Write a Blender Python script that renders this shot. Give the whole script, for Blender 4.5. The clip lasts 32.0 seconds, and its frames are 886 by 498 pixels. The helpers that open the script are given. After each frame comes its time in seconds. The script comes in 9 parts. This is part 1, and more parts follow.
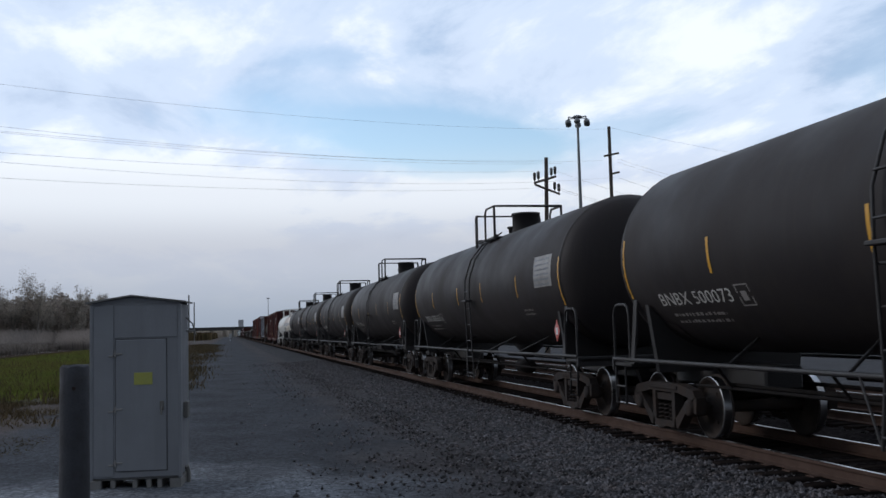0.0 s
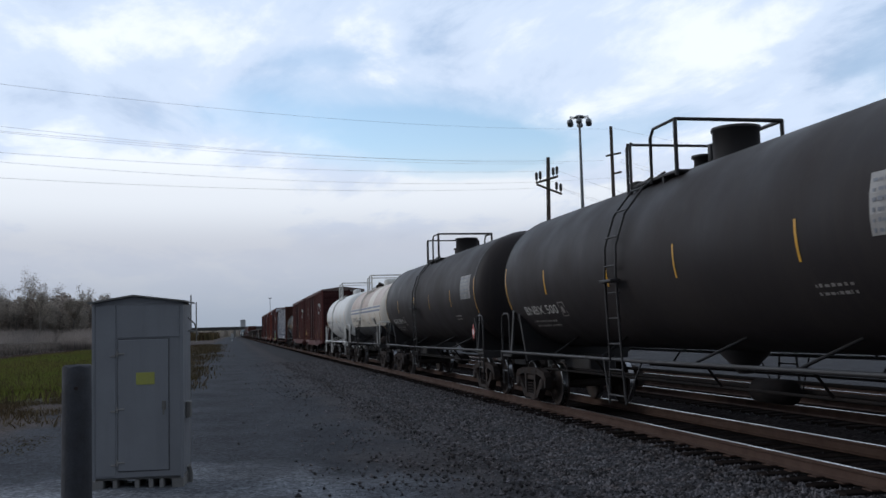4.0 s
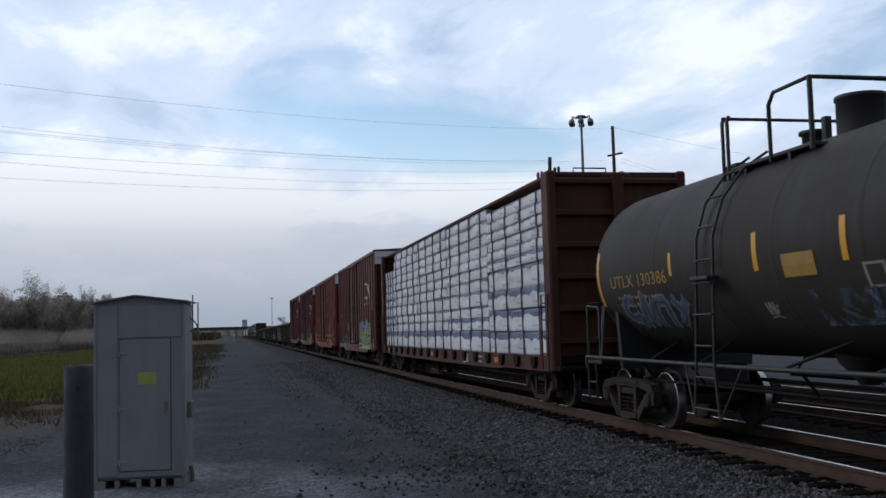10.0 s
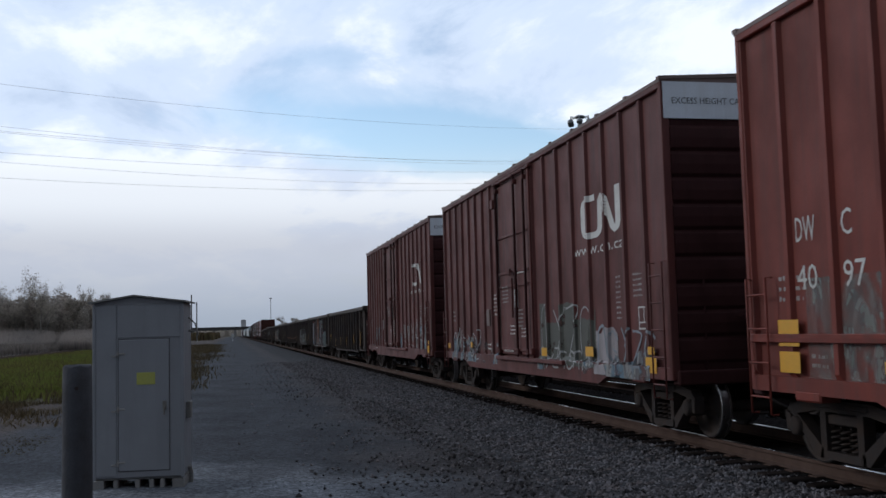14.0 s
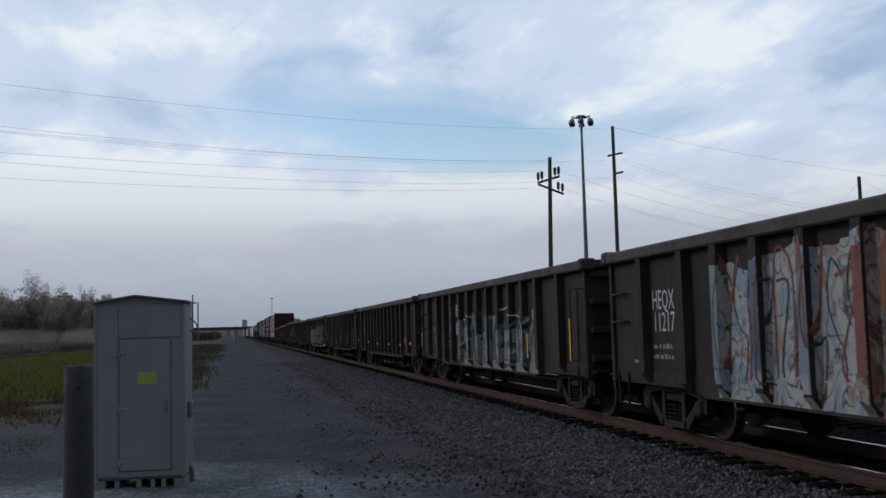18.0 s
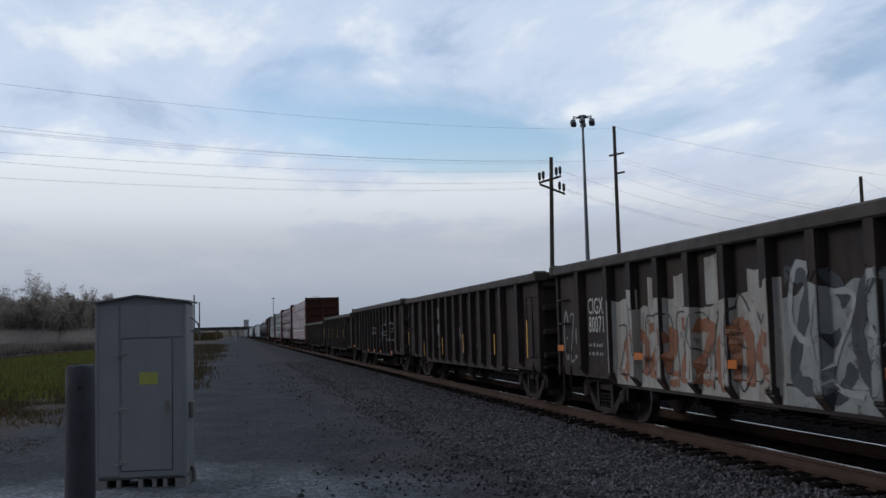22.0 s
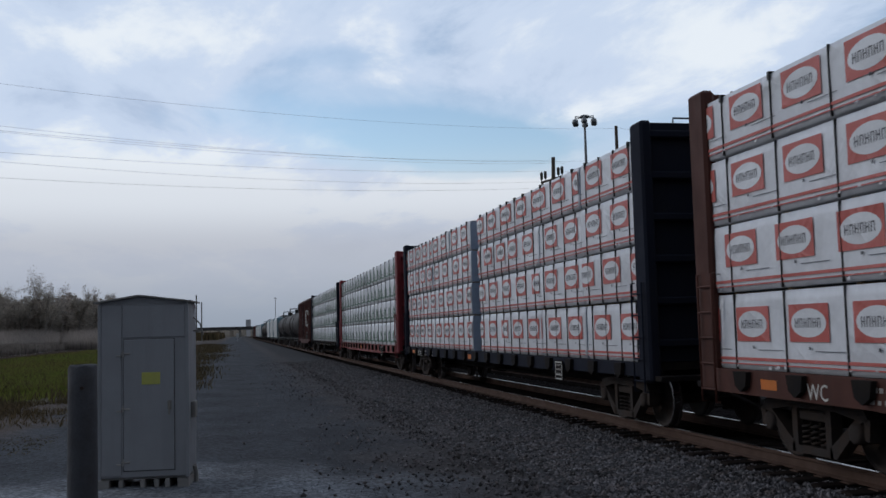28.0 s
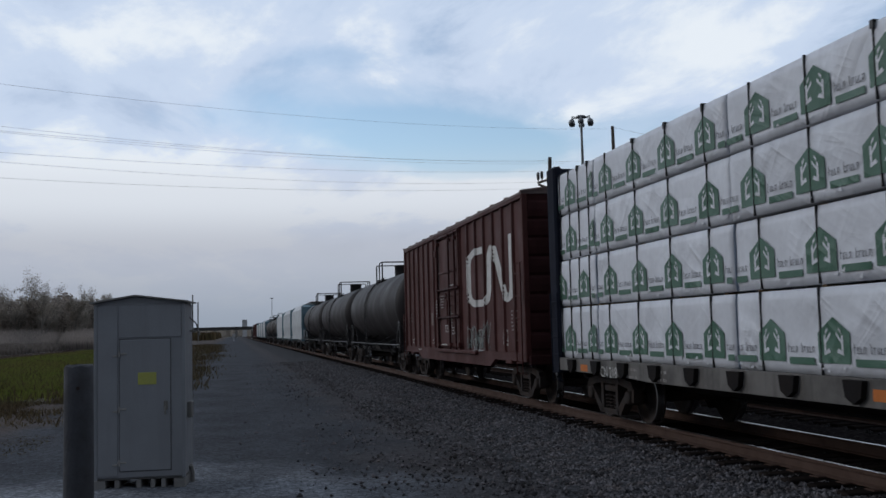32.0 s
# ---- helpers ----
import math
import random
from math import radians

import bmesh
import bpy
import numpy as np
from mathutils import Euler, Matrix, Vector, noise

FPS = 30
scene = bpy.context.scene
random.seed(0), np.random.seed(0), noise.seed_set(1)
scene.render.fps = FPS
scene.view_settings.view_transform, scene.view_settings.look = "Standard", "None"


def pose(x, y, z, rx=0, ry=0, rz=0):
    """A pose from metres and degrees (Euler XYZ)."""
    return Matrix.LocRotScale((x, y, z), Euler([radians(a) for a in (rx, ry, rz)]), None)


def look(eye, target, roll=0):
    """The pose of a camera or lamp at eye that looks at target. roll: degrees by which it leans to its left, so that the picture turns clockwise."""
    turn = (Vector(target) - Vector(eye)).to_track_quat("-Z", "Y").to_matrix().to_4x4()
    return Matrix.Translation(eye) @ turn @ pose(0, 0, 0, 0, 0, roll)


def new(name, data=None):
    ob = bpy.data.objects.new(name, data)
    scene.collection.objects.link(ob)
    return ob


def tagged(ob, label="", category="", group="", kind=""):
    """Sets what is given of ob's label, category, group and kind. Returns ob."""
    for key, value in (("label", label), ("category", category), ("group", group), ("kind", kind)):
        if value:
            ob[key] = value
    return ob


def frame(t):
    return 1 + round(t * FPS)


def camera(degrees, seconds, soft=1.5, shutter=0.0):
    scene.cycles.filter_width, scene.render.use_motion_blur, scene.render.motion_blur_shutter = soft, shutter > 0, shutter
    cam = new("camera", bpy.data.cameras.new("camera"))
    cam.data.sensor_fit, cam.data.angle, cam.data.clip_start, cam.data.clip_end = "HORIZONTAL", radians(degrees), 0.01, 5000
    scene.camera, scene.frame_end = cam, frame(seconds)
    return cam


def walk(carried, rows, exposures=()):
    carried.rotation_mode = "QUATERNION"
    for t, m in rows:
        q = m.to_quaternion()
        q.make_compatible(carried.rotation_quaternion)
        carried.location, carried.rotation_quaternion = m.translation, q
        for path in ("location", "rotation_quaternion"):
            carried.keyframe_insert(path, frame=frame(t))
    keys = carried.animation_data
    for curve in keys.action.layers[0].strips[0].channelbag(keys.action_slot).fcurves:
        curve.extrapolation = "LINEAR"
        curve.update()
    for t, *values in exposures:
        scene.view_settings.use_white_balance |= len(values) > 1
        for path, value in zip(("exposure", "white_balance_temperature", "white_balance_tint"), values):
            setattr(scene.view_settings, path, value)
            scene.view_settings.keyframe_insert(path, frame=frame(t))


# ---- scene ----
# ---- camera: hand-held, nearly still ----
TRACK_X = 7.71          # centre line of the main track; rail tops are z = 0
SPEED = 16.6            # the train runs towards -y
EYE = Vector((0.0, 0.0, 1.708))
cam = camera(47.9, 32.0, soft=1.5, shutter=0.05)


def aim(sway):
    """The camera's pose when its view has swung by that many thousandths of a radian to the left."""
    yaw, pitch = radians(11.952) - sway / 1000, radians(4.594)
    way = Vector((math.sin(yaw) * math.cos(pitch), math.cos(yaw) * math.cos(pitch), math.sin(pitch)))
    return look(EYE, EYE + way, -1.536)


SWAY = [(0, -3.6), (1, -3.4), (2, -3.25), (3, -2.45), (3.5, -2.0), (5.5, -1.15), (6.5, -0.85), (8, -0.55), (9, 0), (11, 0), (12, -0.85), (13, -1.5), (14, -1.15),
        (14.5, -0.85), (16.5, 0), (20.5, 0), (21.5, 0.95), (23, 1.9), (24, 2.7), (25, 3.6), (27.5, 3.6), (28, 3.45), (28.5, 2.65), (29, 1.8), (29.5, 1.0), (30, 0.15), (32, 0)]
# the lens gains about a third of a stop while dark cars fill the view
GAIN = [(0, -0.03), (3.5, -0.03), (6, -0.07), (9, -0.07), (12, -0.01), (14.5, -0.01), (16.5, -0.25), (20, -0.27), (25.5, -0.27), (27.5, -0.27), (32, -0.27)]
walk(cam, [(t, aim(s)) for t, s in SWAY], GAIN)
# ---- sky and sun: late afternoon under broken cloud ----
SUN_AZIMUTH, SUN_HEIGHT = radians(-62), radians(24)     # azimuth from +y towards +x


def sky_world():
    world = bpy.data.worlds.new("sky")
    scene.world = world
    world.use_nodes = True
    nt = world.node_tree
    nt.nodes.clear()
    N, link = nt.nodes.new, nt.links.new
    out, bg = N("ShaderNodeOutputWorld"), N("ShaderNodeBackground")
    link(bg.outputs[0], out.inputs[0])
    sky = N("ShaderNodeTexSky")
    sky.sky_type, sky.sun_disc = "NISHITA", False
    sky.sun_elevation, sky.sun_rotation = SUN_HEIGHT, SUN_AZIMUTH
    sky.air_density, sky.dust_density, sky.ozone_density = 1.0, 0.6, 1.5
    gain = N("ShaderNodeMix")
    gain.data_type, gain.blend_type = "RGBA", "MULTIPLY"
    gain.inputs[0].default_value = 1.0
    gain.inputs[7].default_value = (SKY_GAIN, SKY_GAIN, SKY_GAIN, 1)
    link(sky.outputs[0], gain.inputs[6])
    coord = N("ShaderNodeTexCoord")
    split = N("ShaderNodeSeparateXYZ")
    link(coord.outputs["Generated"], split.inputs[0])

    def calc(op, a, b=None, clamp=False):
        n = N("ShaderNodeMath")
        n.operation, n.use_clamp = op, clamp
        for i, v in enumerate((a, b)):
            if v is None:
                continue
            if isinstance(v, (int, float)):
                n.inputs[i].default_value = v
            else:
                link(v, n.inputs[i])
        return n.outputs[0]

    # the cloud layer as a flat sheet seen from below: direction divided by height
    up = calc("MAXIMUM", split.outputs[2], 0.0)
    lift = calc("ADD", up, 0.16)
    plane = N("ShaderNodeCombineXYZ")
    link(calc("DIVIDE", split.outputs[0], lift), plane.inputs[0])
    link(calc("DIVIDE", split.outputs[1], lift), plane.inputs[1])

    def cloud(scale, detail, rough, warp, move):
        m = N("ShaderNodeMapping")
        m.inputs["Location"].default_value = move
        m.inputs["Rotation"].default_value = (0, 0, radians(-25))
        m.inputs["Scale"].default_value = (1.0, 0.62, 1.0)
        link(plane.outputs[0], m.inputs[0])
        n = N("ShaderNodeTexNoise")
        n.inputs["Scale"].default_value, n.inputs["Detail"].default_value = scale, detail
        n.inputs["Roughness"].default_value, n.inputs["Distortion"].default_value = rough, warp
        link(m.outputs[0], n.inputs["Vector"])
        return n.outputs[0]

    big, fine = cloud(1.0, 3, 0.5, 0.1, CLOUD_MOVE), cloud(2.6, 8, 0.60, 0.25, (3.0, 1.0, 0))

    def ramp(value, *stops):
        r = N("ShaderNodeValToRGB")
        r.color_ramp.interpolation = "EASE"
        while len(r.color_ramp.elements) < len(stops):
            r.color_ramp.elements.new(0.5)
        for e, (at, c) in zip(r.color_ramp.elements, stops):
            e.position, e.color = at, (*c, 1) if len(c) == 3 else c
        link(value, r.inputs[0])
        return r.outputs[0]

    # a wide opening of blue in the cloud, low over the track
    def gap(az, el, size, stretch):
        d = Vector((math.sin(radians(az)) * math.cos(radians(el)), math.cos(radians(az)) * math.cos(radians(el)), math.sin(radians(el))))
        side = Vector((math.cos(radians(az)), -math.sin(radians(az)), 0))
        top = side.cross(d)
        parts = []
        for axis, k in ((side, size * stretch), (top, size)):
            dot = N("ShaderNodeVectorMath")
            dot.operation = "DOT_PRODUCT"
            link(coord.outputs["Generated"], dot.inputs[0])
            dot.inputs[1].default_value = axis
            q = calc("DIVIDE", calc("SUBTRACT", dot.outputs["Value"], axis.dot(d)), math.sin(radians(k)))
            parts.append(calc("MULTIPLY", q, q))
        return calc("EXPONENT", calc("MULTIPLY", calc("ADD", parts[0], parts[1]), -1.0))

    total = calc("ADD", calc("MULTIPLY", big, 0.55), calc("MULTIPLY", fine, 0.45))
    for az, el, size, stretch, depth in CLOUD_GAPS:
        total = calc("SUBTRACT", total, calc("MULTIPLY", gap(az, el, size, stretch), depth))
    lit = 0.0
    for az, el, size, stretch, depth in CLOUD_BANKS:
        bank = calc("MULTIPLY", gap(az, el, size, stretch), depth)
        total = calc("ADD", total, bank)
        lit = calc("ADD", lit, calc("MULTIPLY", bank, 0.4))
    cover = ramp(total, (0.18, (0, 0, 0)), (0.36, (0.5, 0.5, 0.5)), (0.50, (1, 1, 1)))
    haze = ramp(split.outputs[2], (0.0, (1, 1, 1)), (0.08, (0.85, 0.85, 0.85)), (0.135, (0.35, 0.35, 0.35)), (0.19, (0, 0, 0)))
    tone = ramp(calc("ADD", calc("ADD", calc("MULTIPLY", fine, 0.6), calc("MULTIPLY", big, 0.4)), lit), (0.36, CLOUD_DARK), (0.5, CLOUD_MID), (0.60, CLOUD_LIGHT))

    def mix(fac, a, b):
        n = N("ShaderNodeMix")
        n.data_type = "RGBA"
        link(fac, n.inputs[0])
        for i, v in ((6, a), (7, b)):
            if isinstance(v, tuple):
                n.inputs[i].default_value = (*v, 1)
            else:
                link(v, n.inputs[i])
        return n.outputs[2]

    low = ramp(split.outputs[2], (0.0, HAZE_LOW), (0.09, HAZE_MID), (0.2, HAZE_HIGH))
    color = mix(cover, gain.outputs[2], tone)
    color = mix(haze, color, low)
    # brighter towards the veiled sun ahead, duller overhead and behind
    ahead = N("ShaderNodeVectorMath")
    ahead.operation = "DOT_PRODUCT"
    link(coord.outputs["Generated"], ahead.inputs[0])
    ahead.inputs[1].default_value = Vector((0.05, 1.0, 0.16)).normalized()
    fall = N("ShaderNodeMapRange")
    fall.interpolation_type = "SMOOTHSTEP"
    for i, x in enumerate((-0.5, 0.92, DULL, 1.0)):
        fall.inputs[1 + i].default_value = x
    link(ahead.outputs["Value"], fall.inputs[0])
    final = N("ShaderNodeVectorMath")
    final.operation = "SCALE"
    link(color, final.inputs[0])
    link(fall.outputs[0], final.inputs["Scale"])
    link(final.outputs[0], bg.inputs[0])
    bg.inputs[1].default_value = 1.0


SKY_GAIN = 0.19
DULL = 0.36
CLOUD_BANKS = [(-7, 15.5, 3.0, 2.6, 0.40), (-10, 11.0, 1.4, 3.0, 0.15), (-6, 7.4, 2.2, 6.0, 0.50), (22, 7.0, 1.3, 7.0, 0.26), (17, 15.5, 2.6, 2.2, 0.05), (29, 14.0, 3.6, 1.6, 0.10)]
CLOUD_MOVE = (0.6, 0.2, 0)
CLOUD_DARK, CLOUD_MID, CLOUD_LIGHT = (0.495, 0.622, 0.84), (0.70, 0.825, 1.03), (0.96, 1.035, 1.12)
HAZE_LOW, HAZE_MID, HAZE_HIGH = (0.368, 0.430, 0.530), (0.535, 0.565, 0.648), (0.77, 0.765, 0.825)
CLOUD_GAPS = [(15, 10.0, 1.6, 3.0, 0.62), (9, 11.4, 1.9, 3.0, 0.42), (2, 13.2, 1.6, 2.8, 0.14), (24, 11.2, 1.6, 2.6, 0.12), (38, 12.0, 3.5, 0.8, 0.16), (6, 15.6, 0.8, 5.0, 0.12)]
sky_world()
sun = new("sun", bpy.data.lights.new("sun", "SUN"))
sun.data.energy, sun.data.angle, sun.data.color = 0.62, radians(18), (1.0, 0.97, 0.94)
sun.matrix_world = look((0, 0, 60), Vector((0, 0, 60)) - Vector((math.sin(SUN_AZIMUTH) * math.cos(SUN_HEIGHT), math.cos(SUN_AZIMUTH) * math.cos(SUN_HEIGHT), math.sin(SUN_HEIGHT))))
scene.view_settings.exposure = 0.0
# ---- materials ----
def surface(name, color, rough=0.6, metal=0.0, second=None, amount=0.5, scale=1.5, streak=0.0, streak_color=None, bump=0.15, fine=40.0, vary=0.06, spec=0.5, per_island=False):
    """A procedural surface: the base colour, a second tone in patches, vertical streaks, fine grain and relief."""
    m = bpy.data.materials.new(name)
    m.use_nodes = True
    nt = m.node_tree
    N, link = nt.nodes.new, nt.links.new
    bsdf = nt.nodes["Principled BSDF"]
    bsdf.inputs["Metallic"].default_value = metal
    bsdf.inputs["Specular IOR Level"].default_value = spec
    coord, info = N("ShaderNodeTexCoord"), N("ShaderNodeObjectInfo")
    shift = N("ShaderNodeVectorMath")
    shift.operation = "MULTIPLY_ADD"
    comb = N("ShaderNodeCombineXYZ")
    for i in range(3):
        link(info.outputs["Random"], comb.inputs[i])
    link(comb.outputs[0], shift.inputs[0])
    shift.inputs[1].default_value = (31, 47, 23)
    link(coord.outputs["Object"], shift.inputs[2])

    def noise_of(s, stretch=(1, 1, 1), detail=5.0, rgh=0.55):
        mp = N("ShaderNodeMapping")
        mp.inputs["Scale"].default_value = stretch
        link(shift.outputs[0], mp.inputs[0])
        n = N("ShaderNodeTexNoise")
        n.inputs["Scale"].default_value, n.inputs["Detail"].default_value, n.inputs["Roughness"].default_value = s, detail, rgh
        link(mp.outputs[0], n.inputs["Vector"])
        return n.outputs[0]

    def ramp(v, lo, hi, a=0.0, b=1.0):
        r = N("ShaderNodeMapRange")
        r.clamp = True
        for i, x in enumerate((lo, hi, a, b)):
            r.inputs[1 + i].default_value = x
        link(v, r.inputs[0])
        return r.outputs[0]

    def mix(fac, a, b, mode="MIX"):
        n = N("ShaderNodeMix")
        n.data_type, n.blend_type = "RGBA", mode
        if isinstance(fac, float):
            n.inputs[0].default_value = fac
        else:
            link(fac, n.inputs[0])
        for i, v in ((6, a), (7, b)):
            if isinstance(v, tuple):
                n.inputs[i].default_value = (*v, 1)
            else:
                link(v, n.inputs[i])
        return n.outputs[2]

    second = second or tuple(c * 0.62 for c in color)
    big, grain = noise_of(scale), noise_of(fine, detail=3)
    col = mix(ramp(big, 0.42, 0.68, 0, amount), tuple(color), tuple(second))
    if streak:
        runs = noise_of(1.0, (5, 5, 0.35), 6, 0.65)
        col = mix(ramp(runs, 0.47, 0.72, 0, streak), col, tuple(streak_color or (c * 0.5 for c in color)))
    col = mix(ramp(grain, 0.3, 0.7, 0, 0.35), col, tuple(c * 0.72 for c in color))
    if vary:
        lift = N("ShaderNodeHueSaturation")
        rnd = info.outputs["Random"]
        if per_island:
            rnd = N("ShaderNodeNewGeometry").outputs["Random Per Island"]
        link(ramp(rnd, 0, 1, 1 - vary, 1 + vary), lift.inputs["Value"])
        link(col, lift.inputs["Color"])
        col = lift.outputs[0]
    link(col, bsdf.inputs["Base Color"])
    link(ramp(big, 0.3, 0.7, max(0.05, rough - 0.12), min(1, rough + 0.12)), bsdf.inputs["Roughness"])
    if bump:
        b = N("ShaderNodeBump")
        b.inputs["Strength"].default_value, b.inputs["Distance"].default_value = bump, 0.01
        link(grain, b.inputs["Height"])
        link(b.outputs[0], bsdf.inputs["Normal"])
    return m


def creased(m, shift=True):
    """Adds the thin slanting wrinkles of stretched plastic sheet, gathered in patches, to a material's relief."""
    nt = m.node_tree
    N, link = nt.nodes.new, nt.links.new
    coord, info = N("ShaderNodeTexCoord"), N("ShaderNodeObjectInfo")
    at = N("ShaderNodeVectorMath")
    at.operation = "MULTIPLY_ADD"
    for i in range(3):
        at.inputs[1].default_value[i] = 40.0 if shift else 0.0
    link(info.outputs["Random"], at.inputs[0])
    link(coord.outputs["Object"], at.inputs[2])
    where = N("ShaderNodeTexNoise")
    where.inputs["Scale"].default_value, where.inputs["Detail"].default_value = 0.9, 1.0
    link(at.outputs[0], where.inputs["Vector"])
    patchy = N("ShaderNodeMapRange")
    for i, x in enumerate((0.46, 0.70, 0.10, 1.0)):
        patchy.inputs[1 + i].default_value = x
    link(where.outputs[0], patchy.inputs[0])
    last = None
    for scale, stretch, turn, strength, dist in ((1.5, (1, 0.45, 2.0), 34, 0.42, 0.045), (1.1, (1, 0.5, 2.2), -48, 0.22, 0.05), (0.8, (1, 0.5, 0.9), 8, 0.30, 0.10), (5.0, (1, 0.6, 1.8), 20, 0.16, 0.012)):
        mp, n, b, mul = N("ShaderNodeMapping"), N("ShaderNodeTexNoise"), N("ShaderNodeBump"), N("ShaderNodeMath")
        mp.vector_type = "TEXTURE"
        mp.inputs["Scale"].default_value, mp.inputs["Rotation"].default_value = [1 / k for k in stretch], (radians(turn), 0, 0)
        link(at.outputs[0], mp.inputs[0])
        n.noise_type = "RIDGED_MULTIFRACTAL"
        n.inputs["Scale"].default_value, n.inputs["Detail"].default_value, n.inputs["Distortion"].default_value = scale, 1.5, 1.1
        n.inputs["Offset"].default_value, n.inputs["Gain"].default_value = 0.9, 1.6
        link(mp.outputs[0], n.inputs["Vector"])
        mul.operation = "MULTIPLY"
        link(n.outputs[0], mul.inputs[0])
        link(patchy.outputs[0], mul.inputs[1])
        b.inputs["Strength"].default_value, b.inputs["Distance"].default_value = strength, dist
        link(mul.outputs[0], b.inputs["Height"])
        if last:
            link(last, b.inputs["Normal"])
        last = b.outputs[0]
    link(last, nt.nodes["Principled BSDF"].inputs["Normal"])


TANK_BLACK = surface("tank_black_paint", (0.0305, 0.0255, 0.0265), 0.6, second=(0.042, 0.034, 0.032), amount=0.7, scale=0.7, streak=0.6, streak_color=(0.046, 0.038, 0.034), fine=60, bump=0.05, spec=0.18)
TANK_GREY = surface("tank_weathered_paint", (0.040, 0.034, 0.031), 0.65, second=(0.064, 0.051, 0.043), amount=0.7, scale=0.8, streak=0.7, streak_color=(0.06, 0.052, 0.047), bump=0.06, spec=0.18)
TANK_WHITE = surface("tank_white_paint", (0.80, 0.745, 0.665), 0.5, second=(0.70, 0.61, 0.51), amount=0.7, scale=0.6, streak=0.3, streak_color=(0.56, 0.42, 0.30), fine=60, bump=0.05)
TANK_TAN = surface("tank_stained_paint", (0.62, 0.51, 0.445), 0.6, second=(0.51, 0.405, 0.345), amount=0.8, scale=0.5, streak=0.25, streak_color=(0.40, 0.29, 0.22), fine=60, bump=0.05, vary=0.03)
TANK_RUN = surface("tank_spill_stain", (0.46, 0.35, 0.27), 0.6, second=(0.56, 0.46, 0.385), amount=0.9, scale=1.6, streak=0.6, streak_color=(0.36, 0.25, 0.18), fine=60, bump=0.05, vary=0)
TANK_FADED = surface("tank_faded_black_paint", (0.080, 0.083, 0.092), 0.6, second=(0.092, 0.085, 0.080), amount=0.7, scale=0.7, streak=0.5, streak_color=(0.11, 0.092, 0.078), fine=60, bump=0.05, spec=0.2)
STRIPE_BLUE = surface("stripe_faded_blue", (0.235, 0.275, 0.37), 0.6, second=(0.30, 0.32, 0.38), amount=0.8, scale=0.8, streak=0.3, streak_color=(0.36, 0.34, 0.34), bump=0, vary=0)
TANK_CREAM = surface("tank_clean_white_paint", (0.83, 0.825, 0.80), 0.45, second=(0.74, 0.72, 0.68), amount=0.5, scale=0.7, streak=0.35, streak_color=(0.60, 0.53, 0.44), fine=60, bump=0.04)
WHITE_STEEL = surface("white_steel", (0.76, 0.75, 0.72), 0.5, streak=0.45, streak_color=(0.42, 0.32, 0.24), bump=0.08)
BLACK_STEEL = surface("black_steel", (0.025, 0.023, 0.024), 0.6, second=(0.042, 0.034, 0.031), bump=0.1)
UNDER_STEEL = surface("underframe_grime", (0.014, 0.012, 0.012), 0.9, second=(0.030, 0.024, 0.021), amount=0.8, scale=3, bump=0.3, spec=0.1)
TRUCK_STEEL = surface("truck_casting", (0.040, 0.033, 0.031), 0.85, second=(0.062, 0.043, 0.034), amount=0.8, scale=4, bump=0.5, spec=0.15)
WHEEL_PLATE = surface("wheel_plate", (0.042, 0.034, 0.031), 0.8, second=(0.066, 0.044, 0.034), amount=0.7, scale=4, bump=0.2, spec=0.2)
TREAD = surface("polished_tread", (0.42, 0.42, 0.43), 0.3, 1.0, amount=0.3, bump=0.02)
BOX_RED = surface("boxcar_oxide_paint", (0.205, 0.040, 0.027), 0.6, second=(0.125, 0.030, 0.023), amount=0.95, scale=0.9, streak=0.85, streak_color=(0.10, 0.035, 0.028), fine=35, bump=0.16, spec=0.28)
BOX_BROWN = surface("boxcar_brown_paint", (0.132, 0.036, 0.031), 0.6, second=(0.076, 0.025, 0.023), amount=0.95, scale=0.9, streak=0.9, streak_color=(0.060, 0.026, 0.024), fine=35, bump=0.16, spec=0.3)
# darker than the side paint: the shade on the ends is in this colour
BOX_DARK = surface("boxcar_end_shade", (0.050, 0.016, 0.016), 0.7, amount=0.7, streak=0.6, bump=0.1, spec=0.15)
BOX_UMBER = surface("boxcar_umber_paint", (0.088, 0.028, 0.024), 0.65, second=(0.055, 0.020, 0.018), amount=0.85, scale=0.8, streak=0.75, streak_color=(0.08, 0.045, 0.04), fine=50, bump=0.1, spec=0.2)
ROOF_STEEL = surface("roof_sheet", (0.14, 0.085, 0.075), 0.6, second=(0.20, 0.17, 0.16), amount=0.7, scale=1.5, bump=0.1)
GON_BLACK = surface("gondola_black_paint", (0.0375, 0.0283, 0.0265), 0.68, second=(0.078, 0.056, 0.047), amount=0.95, scale=1.1, streak=0.85, streak_color=(0.020, 0.017, 0.017), fine=45, bump=0.16, spec=0.16)
GON_CHORD = surface("gondola_top_chord", (0.070, 0.057, 0.050), 0.72, second=(0.05, 0.040, 0.035), amount=0.8, scale=3, bump=0.3, spec=0.3)
BEAM_RUST = surface("centerbeam_rust_paint", (0.090, 0.032, 0.023), 0.65, second=(0.058, 0.024, 0.019), amount=0.8, scale=1.2, streak=0.6, streak_color=(0.04, 0.02, 0.017), bump=0.15, spec=0.2)
BEAM_RED = surface("centerbeam_red_paint", (0.23, 0.026, 0.034), 0.5, second=(0.16, 0.022, 0.028), amount=0.6, scale=1.2, streak=0.4, bump=0.1, spec=0.3)
BEAM_NAVY = surface("centerbeam_dark_paint", (0.013, 0.016, 0.028), 0.8, second=(0.024, 0.024, 0.03), amount=0.6, bump=0.1, spec=0.1)
